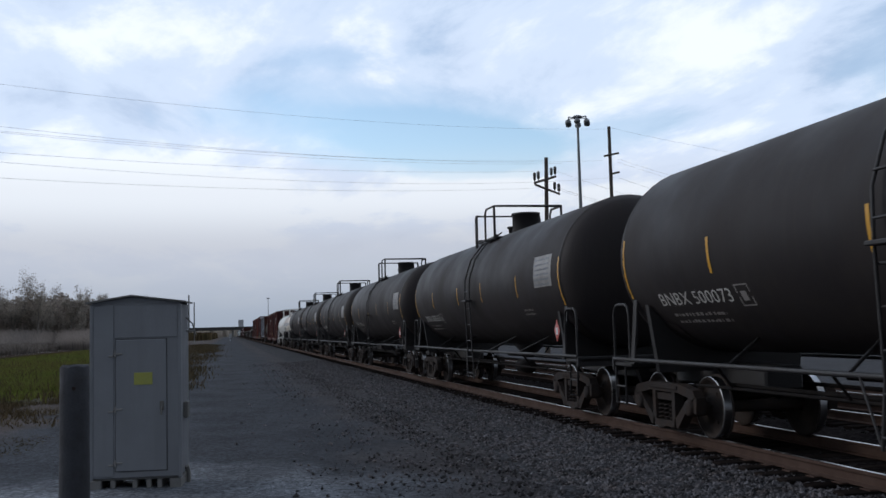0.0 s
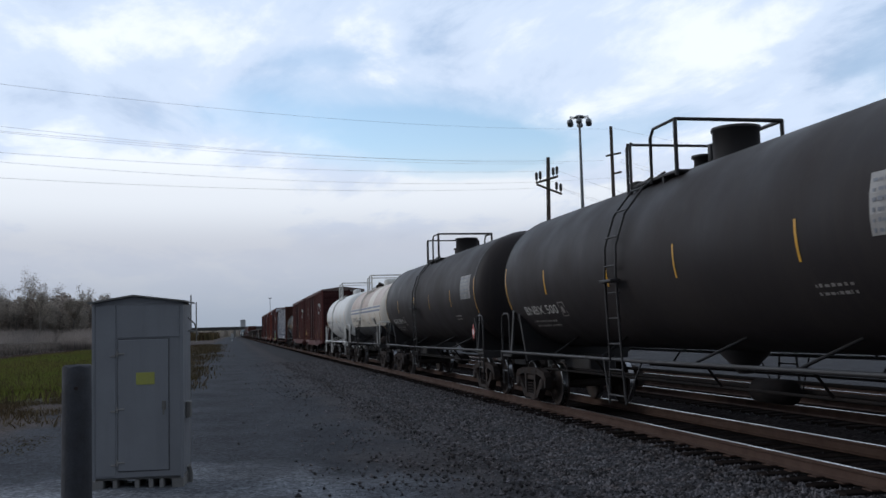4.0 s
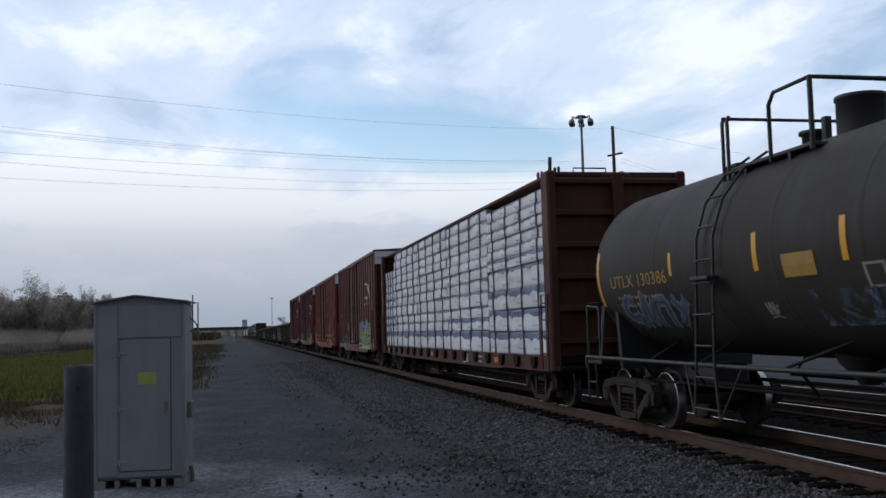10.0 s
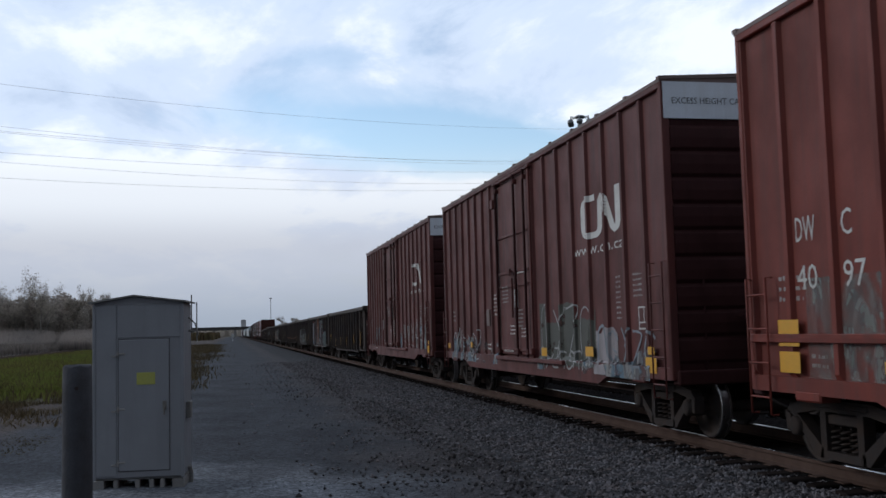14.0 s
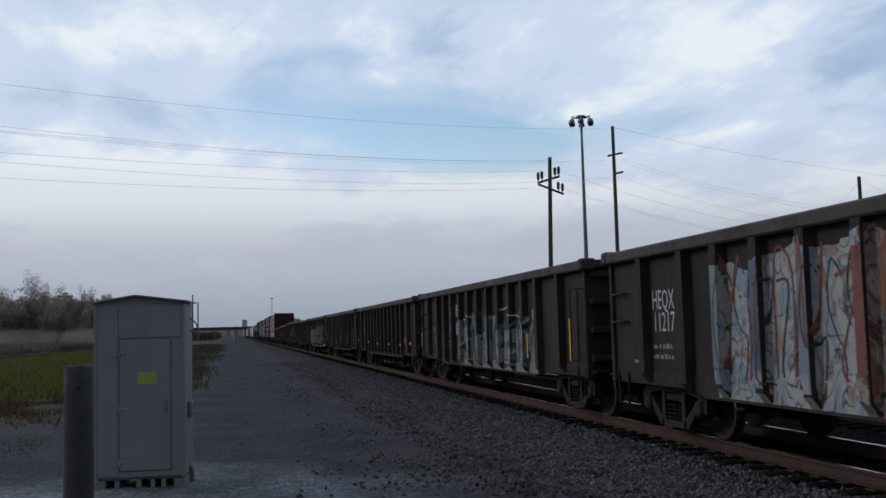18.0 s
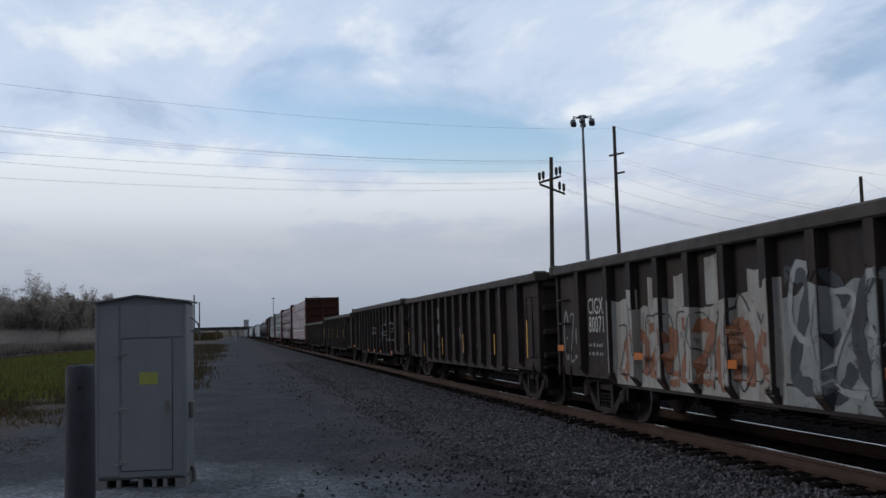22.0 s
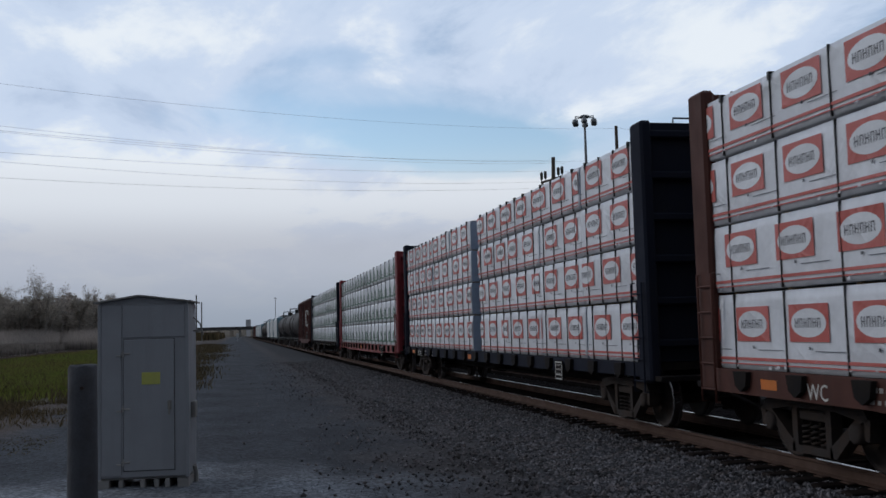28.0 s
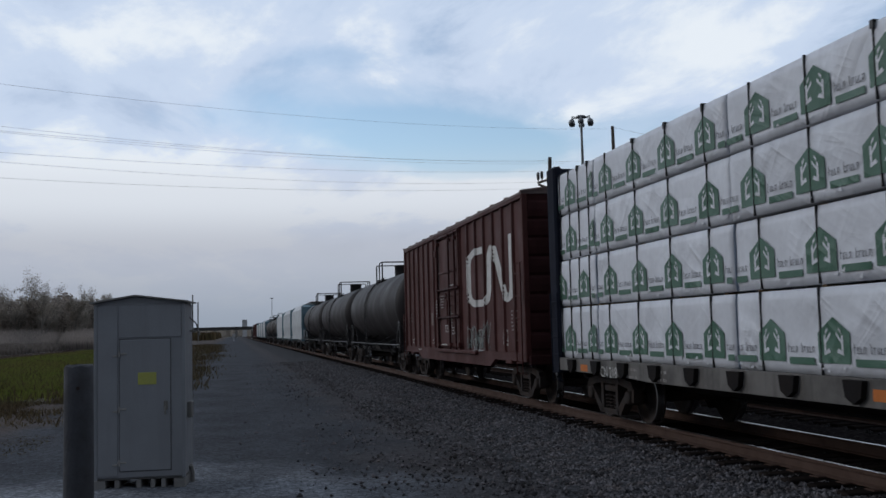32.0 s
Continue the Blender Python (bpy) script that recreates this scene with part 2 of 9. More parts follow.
BEAM_PINK = surface("faded_red_sill", (0.25, 0.070, 0.066), 0.65, second=(0.17, 0.05, 0.047), amount=0.7, scale=2, streak=0.5, streak_color=(0.10, 0.04, 0.037), bump=0.12, spec=0.2)
BEAM_CREAM = surface("pale_sill_paint", (0.15, 0.138, 0.125), 0.6, second=(0.024, 0.02, 0.018), amount=1.0, scale=1.3, streak=0.9, streak_color=(0.04, 0.034, 0.03), bump=0.12)
WRAP = surface("lumber_wrap", (0.73, 0.74, 0.775), 0.45, second=(0.60, 0.605, 0.64), amount=0.6, scale=1.2, streak=0.3, streak_color=(0.52, 0.52, 0.55), fine=9, bump=0.0, vary=0.08)
creased(WRAP)
WRAP_BLUE = surface("wrap_blue_band", (0.085, 0.11, 0.20), 0.5, second=(0.13, 0.15, 0.24), amount=0.6, fine=9, bump=0.5)
WRAP_DUSK = surface("wrap_dusky_band", (0.13, 0.125, 0.17), 0.5, second=(0.26, 0.25, 0.30), amount=0.8, scale=2.5, fine=9, bump=0.4)
WRAP_END = surface("wrap_end_blue", (0.33, 0.385, 0.48), 0.5, second=(0.25, 0.30, 0.39), amount=0.4, fine=9, bump=0.5)
STRAP = surface("strap_black", (0.026, 0.025, 0.026), 0.6, bump=0.05)
LUMBER = surface("bare_lumber", (0.45, 0.30, 0.16), 0.7, amount=0.6, scale=6, bump=0.3)
INK_WHITE_WRAP = surface("ink_wrap_white", (0.73, 0.735, 0.76), 0.45, second=(0.62, 0.62, 0.65), amount=0.5, scale=2.0, bump=0.03, vary=0)
INK_RED = surface("ink_red", (0.52, 0.105, 0.085), 0.5, second=(0.46, 0.13, 0.115), amount=0.6, scale=2.5, bump=0.05, vary=0)
INK_GREEN = surface("ink_green", (0.050, 0.135, 0.085), 0.5, second=(0.09, 0.17, 0.12), amount=0.6, scale=3.0, bump=0.05, vary=0)
for printed in (INK_RED, INK_GREEN, INK_WHITE_WRAP):
    creased(printed)
INK_WHITE = surface("ink_white", (0.70, 0.70, 0.70), 0.5, amount=0.25, bump=0.03, vary=0)
INK_GREY = surface("ink_grey", (0.20, 0.21, 0.24), 0.55, amount=0.3, bump=0.03, vary=0)
INK_CHAR = surface("ink_charcoal", (0.085, 0.085, 0.10), 0.5, amount=0.4, bump=0.03, vary=0)
INK_BLACK = surface("ink_black", (0.03, 0.03, 0.033), 0.5, amount=0.2, bump=0.03, vary=0)
LETTER_WHITE = surface("letter_white", (0.62, 0.61, 0.58), 0.55, second=(0.45, 0.42, 0.38), amount=0.6, scale=2.5, bump=0.03, vary=0)
PANEL_WHITE = surface("panel_white", (0.74, 0.78, 0.84), 0.5, second=(0.60, 0.62, 0.66), amount=0.5, scale=1.5, streak=0.3, streak_color=(0.5, 0.48, 0.46), bump=0.03, vary=0)
LETTER_DIM = surface("letter_faded", (0.30, 0.28, 0.265), 0.6, second=(0.22, 0.19, 0.18), amount=0.7, scale=3, bump=0.03, vary=0)
REFLECT_YELLOW = surface("reflector_yellow", (0.72, 0.36, 0.025), 0.4, second=(0.6, 0.34, 0.05), amount=0.5, scale=4, bump=0.05, vary=0)
REFLECT_OCHRE = surface("reflector_ochre", (0.42, 0.245, 0.05), 0.5, second=(0.30, 0.19, 0.06), amount=0.6, scale=4, bump=0.05, vary=0)
REFLECT_DULL = surface("reflector_orange", (0.60, 0.155, 0.012), 0.45, second=(0.42, 0.13, 0.02), amount=0.6, scale=4, bump=0.05, vary=0)
PLATE_SILVER = surface("silver_plate", (0.33, 0.315, 0.30), 0.5, 0.1, second=(0.16, 0.155, 0.15), amount=0.6, scale=3, bump=0.03)
HOPPER_GREY = surface("hopper_pale_paint", (0.52, 0.54, 0.55), 0.55, second=(0.42, 0.41, 0.39), amount=0.6, streak=0.5, bump=0.05)
HOPPER_BLUE = surface("hopper_blue_paint", (0.16, 0.26, 0.31), 0.55, amount=0.5, bump=0.05)
CABINET_GREY = surface("cabinet_grey_paint", (0.272, 0.280, 0.300), 0.5, second=(0.215, 0.220, 0.235), amount=0.6, scale=1.5, streak=0.4, streak_color=(0.18, 0.182, 0.19), fine=70, bump=0.06, vary=0.03)
CABINET_ROOF = surface("cabinet_roof", (0.22, 0.215, 0.205), 0.6, second=(0.15, 0.135, 0.115), amount=0.7, bump=0.1)
LABEL_YELLOW = surface("label_yellow", (0.44, 0.44, 0.10), 0.5, second=(0.36, 0.36, 0.12), amount=0.5, scale=8, bump=0.02, vary=0)
CONCRETE = surface("concrete", (0.27, 0.26, 0.25), 0.85, amount=0.5, scale=3, bump=0.3)
POST_TIMBER = surface("old_timber_post", (0.056, 0.058, 0.068), 0.9, second=(0.045, 0.042, 0.043), amount=0.8, scale=5, streak=0.8, streak_color=(0.07, 0.072, 0.082), bump=0.6)
POLE_WOOD = surface("pole_wood", (0.135, 0.112, 0.096), 0.9, streak=0.7, bump=0.4, spec=0.15)
LAMP_STEEL = surface("galvanised_steel", (0.24, 0.25, 0.26), 0.45, 0.6, bump=0.05)
RAIL_RUST = surface("rail_rust", (0.088, 0.053, 0.040), 0.85, second=(0.062, 0.038, 0.030), amount=0.7, scale=3, bump=0.3, vary=0, spec=0.2)
RAIL_HEAD = surface("rail_head_polish", (0.42, 0.41, 0.41), 0.30, 1.0, amount=0.3, bump=0.02, vary=0)
TIE_WOOD = surface("creosoted_tie", (0.020, 0.016, 0.015), 0.95, second=(0.030, 0.024, 0.021), amount=0.8, scale=4, bump=0.6, vary=0.25, spec=0.0)
STONE = surface("ballast_stone", (0.104, 0.099, 0.106), 0.9, second=(0.076, 0.058, 0.051), amount=0.8, scale=3, bump=0.3, vary=0.9, per_island=True, spec=0.3)
DIRT_STONE = surface("road_pebble", (0.110, 0.112, 0.122), 0.9, amount=0.6, scale=6, bump=0.3, vary=0.6, per_island=True, spec=0.2)
GRASS = surface("grass_blades", (0.130, 0.158, 0.034), 0.8, second=(0.15, 0.115, 0.048), amount=1.0, scale=0.12, bump=0, vary=0.35, per_island=True, spec=0.1)
WEED = surface("dry_weeds", (0.085, 0.062, 0.036), 0.9, second=(0.052, 0.052, 0.026), amount=0.8, scale=0.25, bump=0, vary=0.45, per_island=True, spec=0.15)
BRUSH = surface("dark_brush_stems", (0.19, 0.165, 0.148), 0.95, second=(0.105, 0.092, 0.08), amount=0.7, scale=0.2, bump=0, vary=0.4, per_island=True, spec=0.1)
REED = surface("reed_plumes", (0.30, 0.265, 0.245), 0.95, second=(0.19, 0.16, 0.14), amount=0.6, scale=0.1, bump=0, vary=0.3, per_island=True, spec=0.1)
LEAF = surface("thin_leaves", (0.34, 0.305, 0.265), 0.9, second=(0.28, 0.24, 0.195), amount=0.7, scale=0.2, bump=0, vary=0.3, per_island=True, spec=0.1)
THICKET = surface("thicket_twigs", (0.33, 0.285, 0.25), 0.95, second=(0.24, 0.205, 0.17), amount=0.7, scale=0.08, bump=0, vary=0.4, per_island=True, spec=0.1)
BARK = surface("bark", (0.22, 0.20, 0.18), 0.95, bump=0.4, spec=0.1)
WIRE = surface("wire", (0.30, 0.32, 0.35), 0.6, bump=0)
INSULATOR = surface("insulator", (0.06, 0.055, 0.05), 0.35, bump=0)


def leafy(m):
    """Lets light through thin leaves and stems."""
    nt = m.node_tree
    out, bsdf = nt.nodes["Material Output"], nt.nodes["Principled BSDF"]
    thin, blend = nt.nodes.new("ShaderNodeBsdfTranslucent"), nt.nodes.new("ShaderNodeMixShader")
    nt.links.new(bsdf.inputs["Base Color"].links[0].from_socket, thin.inputs[0])
    blend.inputs[0].default_value = 0.45
    nt.links.new(bsdf.outputs[0], blend.inputs[1])
    nt.links.new(thin.outputs[0], blend.inputs[2])
    nt.links.new(blend.outputs[0], out.inputs["Surface"])


for growth in (GRASS, WEED, REED, BRUSH, LEAF, THICKET):
    leafy(growth)
SPAN_STEEL = surface("bridge_steel", (0.10, 0.095, 0.095), 0.8, amount=0.5, scale=0.3, bump=0.1)
FAR_WALL = surface("far_wall", (0.62, 0.62, 0.64), 0.8, amount=0.4, scale=0.4, bump=0.05)


def speckled(m, scale, low, high):
    """Breaks a surface's colour and relief into separate chips of stone, at two sizes."""
    nt = m.node_tree
    N, link = nt.nodes.new, nt.links.new
    bsdf = nt.nodes["Principled BSDF"]
    coord = N("ShaderNodeTexCoord")
    for k in (1.0, 0.37):
        cell, split, reach, mult = N("ShaderNodeTexVoronoi"), N("ShaderNodeSeparateColor"), N("ShaderNodeMapRange"), N("ShaderNodeMix")
        link(coord.outputs["Object"], cell.inputs["Vector"])
        cell.inputs["Scale"].default_value = scale * k
        link(cell.outputs["Color"], split.inputs[0])
        span = 1.0 if k == 1.0 else 0.45
        reach.inputs[3].default_value, reach.inputs[4].default_value = 1 + (low - 1) * span, 1 + (high - 1) * span
        link(split.outputs[0], reach.inputs[0])
        mult.data_type, mult.blend_type = "RGBA", "MULTIPLY"
        mult.inputs[0].default_value = 1.0
        link(bsdf.inputs["Base Color"].links[0].from_socket, mult.inputs[6])
        link(reach.outputs[0], mult.inputs[7])
        link(mult.outputs[2], bsdf.inputs["Base Color"])
    return m


def ground_material():
    """Packed gravel road, weathered soil and cinders in one sheet, told apart by place."""
    m = surface("packed_gravel", (0.0375, 0.0415, 0.0505), 0.95, second=(0.023, 0.0255, 0.031), amount=0.9, scale=0.45, fine=22, bump=1.0, vary=0, spec=0.12)
    nt = m.node_tree
    N, link = nt.nodes.new, nt.links.new
    bsdf = nt.nodes["Principled BSDF"]
    base = bsdf.inputs["Base Color"].links[0].from_socket
    coord, split = N("ShaderNodeTexCoord"), N("ShaderNodeSeparateXYZ")
    link(coord.outputs["Object"], split.inputs[0])

    def node(kind, **values):
        n = N(kind)
        for k, v in values.items():
            n.inputs[k].default_value = v
        return n

    wob = node("ShaderNodeTexNoise", Scale=0.35, Detail=5.0)
    link(coord.outputs["Object"], wob.inputs["Vector"])
    wobble = N("ShaderNodeMath")
    wobble.operation = "MULTIPLY_ADD"
    link(wob.outputs[0], wobble.inputs[0])
    wobble.inputs[1].default_value, wobble.inputs[2].default_value = 5.0, -2.5

    def band(axis, a, b, c, d, soft_add=True):
        """1 between b and c along the axis, falling to 0 at a and d."""
        v = split.outputs[axis]
        if soft_add:
            s = N("ShaderNodeMath")
            s.operation = "ADD"
            link(v, s.inputs[0])
            link(wobble.outputs[0], s.inputs[1])
            v = s.outputs[0]
        outs = []
        for lo, hi in ((a, b), (d, c)):
            r = N("ShaderNodeMapRange")
            r.interpolation_type = "SMOOTHSTEP"
            r.inputs[1].default_value, r.inputs[2].default_value = lo, hi
            link(v, r.inputs[0])
            outs.append(r.outputs[0])
        q = N("ShaderNodeMath")
        q.operation = "MULTIPLY"
        link(outs[0], q.inputs[0])
        link(outs[1], q.inputs[1])
        return q.outputs[0]

    def both(a, b):
        q = N("ShaderNodeMath")
        q.operation = "MULTIPLY"
        link(a, q.inputs[0])
        link(b, q.inputs[1])
        return q.outputs[0]

    def over(fac, color, k=1.0):
        nonlocal base
        n = N("ShaderNodeMix")
        n.data_type = "RGBA"
        if k != 1.0:
            q = N("ShaderNodeMath")
            q.operation = "MULTIPLY"
            link(fac, q.inputs[0])
            q.inputs[1].default_value = k
            fac = q.outputs[0]
        link(fac, n.inputs[0])
        link(base, n.inputs[6])
        n.inputs[7].default_value = (*color, 1)
        base = n.outputs[2]

    over(both(band(0, -3.0, -5.5, -300, -400), band(1, 19, 25, 5000, 6000)), (0.062, 0.046, 0.038), 0.9)          # soil and litter beside the road
    over(both(band(0, -5, -8, -26, -34), band(1, 30, 40, 95, 125)), (0.075, 0.083, 0.025), 0.9)   # green strip
    over(band(0, -24, -30, -900, -1200), (0.070, 0.060, 0.046), 0.8)
    over(both(band(0, -6, -3, 1.2, 3.6), band(1, 8.5, 11.5, 13.2, 16.5)), (0.175, 0.185, 0.205), 0.85)   # pale dusty patch of stone chips
    over(band(0, 1.8, 3.2, 4.6, 6.0), (0.050, 0.041, 0.039), 0.55)           # rusty dust beside the ballast
    over(band(0, 13.8, 15.5, 200, 400), (0.036, 0.035, 0.038), 0.9)             # pale yard beyond the tracks
    over(band(0, 0.6, 1.7, 1.9, 3.2), (0.022, 0.023, 0.028), 0.5)            # wheel ruts
    over(band(0, -1.4, -0.2, 0.1, 1.2), (0.022, 0.023, 0.028), 0.5)
    link(base, bsdf.inputs["Base Color"])
    return speckled(m, 26, 0.5, 1.6)


GROUND = ground_material()
BALLAST_BED = speckled(surface("ballast_bed", (0.038, 0.038, 0.042), 0.95, second=(0.024, 0.023, 0.025), amount=0.7, scale=3, fine=30, bump=1.0, vary=0, spec=0.1), 22, 0.45, 1.7)
# ballast and stones with the shade under the train put into their colour
SHADED_BED = speckled(surface("shaded_ballast", (0.018, 0.016, 0.016), 0.95, second=(0.011, 0.010, 0.010), amount=0.7, scale=2, fine=30, bump=1.0, vary=0, spec=0.0), 22, 0.5, 1.6)
SHADED_STONE = surface("shaded_stone", (0.030, 0.028, 0.029), 0.9, second=(0.020, 0.018, 0.018), amount=0.7, scale=6, bump=0.3, vary=0.5, per_island=True, spec=0.15)
WRITING = ["BNBX 500073", "BNBX 500133", "BNBX 500106", "BNBX 500089", "BNBX 500108", "BNBX", "GATX 4972", "GATX 30526", "UTLX 130386", "CNA 404571", "CNA", "404571", "404402", "EXCESS HEIGHT CAR",
           "DWC", "40 97", "CIGX", "DW", "40", "97", "08", "CNA 404571", "CNA 404402", "C", "IGX", "209", "802368", "HEQX", "11217", "C IGX", "80 209", "CI GX", "802216", "C GX", "80 226", "BNBX 500", "NC 885", "CN 218", "80069", "CI", "GX", "802", "216", "80071", "80", "226", "8070", "WC", "NC", "885", "CN", "www.cn.ca", "218"]
# ---- mesh tools ----
class Geo:
    """Gathers vertices and faces for one mesh."""

    def __init__(self):
        self.v, self.f, self.smooth, self.slot = [], [], [], []

    def add(self, verts, faces, smooth=False, slot=0):
        n = len(self.v)
        self.v += [tuple(p) for p in verts]
        self.f += [tuple(i + n for i in f) for f in faces]
        self.smooth += [smooth] * len(faces)
        self.slot += [slot] * len(faces)
        return self

    def box(self, x0, x1, y0, y1, z0, z1, b=0.0, slot=0):
        """A box, its edges chamfered by b."""
        X, Y, Z = sorted((x0, x1)), sorted((y0, y1)), sorted((z0, z1))
        if b <= 0:
            v = [(X[i], Y[j], Z[k]) for i in (0, 1) for j in (0, 1) for k in (0, 1)]
            return self.add(v, [(0, 1, 3, 2), (4, 6, 7, 5), (0, 4, 5, 1), (2, 3, 7, 6), (0, 2, 6, 4), (1, 5, 7, 3)], False, slot)
        b = min(b, (X[1] - X[0]) * 0.45, (Y[1] - Y[0]) * 0.45, (Z[1] - Z[0]) * 0.45)
        v, key = [], {}
        for i in (0, 1):
            for j in (0, 1):
                for k in (0, 1):
                    c = (X[i], Y[j], Z[k])
                    s = (b if i == 0 else -b, b if j == 0 else -b, b if k == 0 else -b)
                    for a in range(3):
                        key[i, j, k, a] = len(v)
                        v.append(tuple(c[q] if q == a else c[q] + s[q] for q in range(3)))
        f = []
        K = lambda i, j, k, a: key[i, j, k, a]
        for s in (0, 1):
            f.append([K(s, 0, 0, 0), K(s, 1, 0, 0), K(s, 1, 1, 0), K(s, 0, 1, 0)][::1 if s else -1])
            f.append([K(0, s, 0, 1), K(0, s, 1, 1), K(1, s, 1, 1), K(1, s, 0, 1)][::1 if s else -1])
            f.append([K(0, 0, s, 2), K(1, 0, s, 2), K(1, 1, s, 2), K(0, 1, s, 2)][::1 if s else -1])
        for i in (0, 1):
            for j in (0, 1):
                f.append([K(i, j, 0, 0), K(i, j, 1, 0), K(i, j, 1, 1), K(i, j, 0, 1)][::1 if i == j else -1])
                f.append([K(0, i, j, 1), K(1, i, j, 1), K(1, i, j, 2), K(0, i, j, 2)][::1 if i == j else -1])
                f.append([K(i, 0, j, 0), K(i, 0, j, 2), K(i, 1, j, 2), K(i, 1, j, 0)][::1 if i == j else -1])
                for k in (0, 1):
                    f.append([K(i, j, k, 0), K(i, j, k, 1), K(i, j, k, 2)][::1 if (i + j + k) % 2 else -1])
        return self.add(v, f, False, slot)

    def tube(self, pts, r, seg=8, caps=True, slot=0, r1=None):
        """A round bar along a line of points, its radius going from r to r1."""
        pts = [Vector(p) for p in pts]
        rings, up = [], None
        n = len(pts)
        for i, p in enumerate(pts):
            d = (pts[min(i + 1, n - 1)] - pts[max(i - 1, 0)]).normalized()
            if up is None:
                up = Vector((0, 0, 1)) if abs(d.z) < 0.9 else Vector((0, 1, 0))
            a = (up - d * up.dot(d)).normalized()
            up = a
            b = d.cross(a)
            bend = 1.0
            if 0 < i < n - 1:
                c = (pts[i + 1] - p).normalized().dot(d)
                bend = 1.0 / max(0.6, c)
            q = r if r1 is None else r + (r1 - r) * i / (n - 1)
            rings.append([p + (a * math.cos(2 * math.pi * k / seg) + b * math.sin(2 * math.pi * k / seg)) * q * (1 + (bend - 1) * 0.5) for k in range(seg)])
        v = [q for ring in rings for q in ring]
        f = [(i * seg + k, i * seg + (k + 1) % seg, (i + 1) * seg + (k + 1) % seg, (i + 1) * seg + k) for i in range(n - 1) for k in range(seg)]
        self.add(v, f, True, slot)
        if caps:
            self.add(rings[0], [tuple(range(seg))[::-1]], False, slot)
            self.add(rings[-1], [tuple(range(seg))], False, slot)
        return self

    def lathe(self, profile, axis="y", centre=(0, 0, 0), seg=48, smooth=True, slot=0, arc=(0, 1)):
        """Turns a profile of (along, radius) round an axis."""
        v, closed = [], arc == (0, 1)
        m = seg if closed else seg + 1
        for a, r in profile:
            for k in range(m):
                w = 2 * math.pi * (arc[0] + (arc[1] - arc[0]) * k / seg)
                c, s = r * math.cos(w), r * math.sin(w)
                p = {"x": (a, c, s), "y": (c, a, s), "z": (c, s, a)}[axis]
                v.append((p[0] + centre[0], p[1] + centre[1], p[2] + centre[2]))
        f = [(i * m + k, i * m + (k + 1) % m, (i + 1) * m + (k + 1) % m, (i + 1) * m + k) for i in range(len(profile) - 1) for k in range(m if closed else m - 1)]
        return self.add(v, f, smooth, slot)

    def prism(self, poly, axis, a, b, slot=0):
        """A polygon carried along an axis from a to b; its points are the other two coordinates in x, y, z order."""
        put = {"x": lambda p, q: (q, p[0], p[1]), "y": lambda p, q: (p[0], q, p[1]), "z": lambda p, q: (p[0], p[1], q)}[axis]
        n = len(poly)
        v = [put(p, a) for p in poly] + [put(p, b) for p in poly]
        f = [tuple(range(n))[::-1], tuple(range(n, 2 * n))] + [(k, (k + 1) % n, (k + 1) % n + n, k + n) for k in range(n)]
        return self.add(v, f, False, slot)

    def mesh(self, name, *mats):
        me = bpy.data.meshes.new(name)
        me.from_pydata(self.v, [], self.f)
        for m in mats:
            me.materials.append(m)
        me.polygons.foreach_set("use_smooth", self.smooth)
        me.polygons.foreach_set("material_index", self.slot)
        bm = bmesh.new()
        bm.from_mesh(me)
        bmesh.ops.recalc_face_normals(bm, faces=bm.faces)
        bm.to_mesh(me)
        bm.free()
        me.update()
        return me


def fast_mesh(name, verts, faces, material, smooth=False):
    me = bpy.data.meshes.new(name)
    me.from_pydata(verts, [], faces)
    me.materials.append(material)
    if smooth:
        me.polygons.foreach_set("use_smooth", [True] * len(me.polygons))
    return me


def part(name, geo, material, parent, label=""):
    """One mesh object under a thing or a part. geo: a Geo, or a mesh that is shared."""
    mats = material if isinstance(material, (list, tuple)) else (material,)
    me = geo if isinstance(geo, bpy.types.Mesh) else geo.mesh(name, *mats)
    ob = new(name, me)
    ob.parent = parent
    if label:
        tagged(ob, label)
    return ob


def thing(name, label, category, group="", at=(0, 0, 0), turn=0.0):
    ob = tagged(new(name), label, category, group)
    ob.empty_display_size = 0.3
    ob.matrix_basis = pose(*at, 0, 0, turn)
    return ob


LETTERS = {}


def letters(text, size):
    """Vertices (across, up) and faces of a line of writing in the built-in font."""
    if text not in LETTERS:
        cu = bpy.data.curves.new("writing", "FONT")
        cu.body, cu.resolution_u, cu.fill_mode = text, 2, "FRONT"
        ob = new("writing", cu)
        deps = bpy.context.evaluated_depsgraph_get()
        me = bpy.data.meshes.new_from_object(ob.evaluated_get(deps))
        LETTERS[text] = ([(v.co.x, v.co.y) for v in me.vertices], [tuple(p.vertices) for p in me.polygons])
        bpy.data.objects.remove(ob)
        bpy.data.curves.remove(cu)
        bpy.data.meshes.remove(me)
    vs, fs = LETTERS[text]
    return [(x * size, y * size) for x, y in vs], fs


for words in WRITING:
    letters(words, 1.0)


def on_side(x):
    """Puts (across, up) on the flat side of a car that faces -x."""
    return lambda u, w: (x, -u, w)


def on_round(radius, zc):
    """Puts (across, up) on a tank's round side; up is the height above the axis along the curve."""
    return lambda u, w: (-(radius + 0.006) * math.cos(w / radius), -u, zc + (radius + 0.006) * math.sin(w / radius))


def on_end(y):
    """Puts (across, up) on an end that faces -y."""
    return lambda u, w: (u, y, w)


def lettering(name, text, size, u, w, place, material, parent, squeeze=1.0, label="", width=0.0):
    vs, fs = letters(text, size)
    if width:
        squeeze = width / max(a for a, b in vs)
    g = Geo().add([place(u + a * squeeze, w + b) for a, b in vs], fs)
    return part(name, g, material, parent, label)


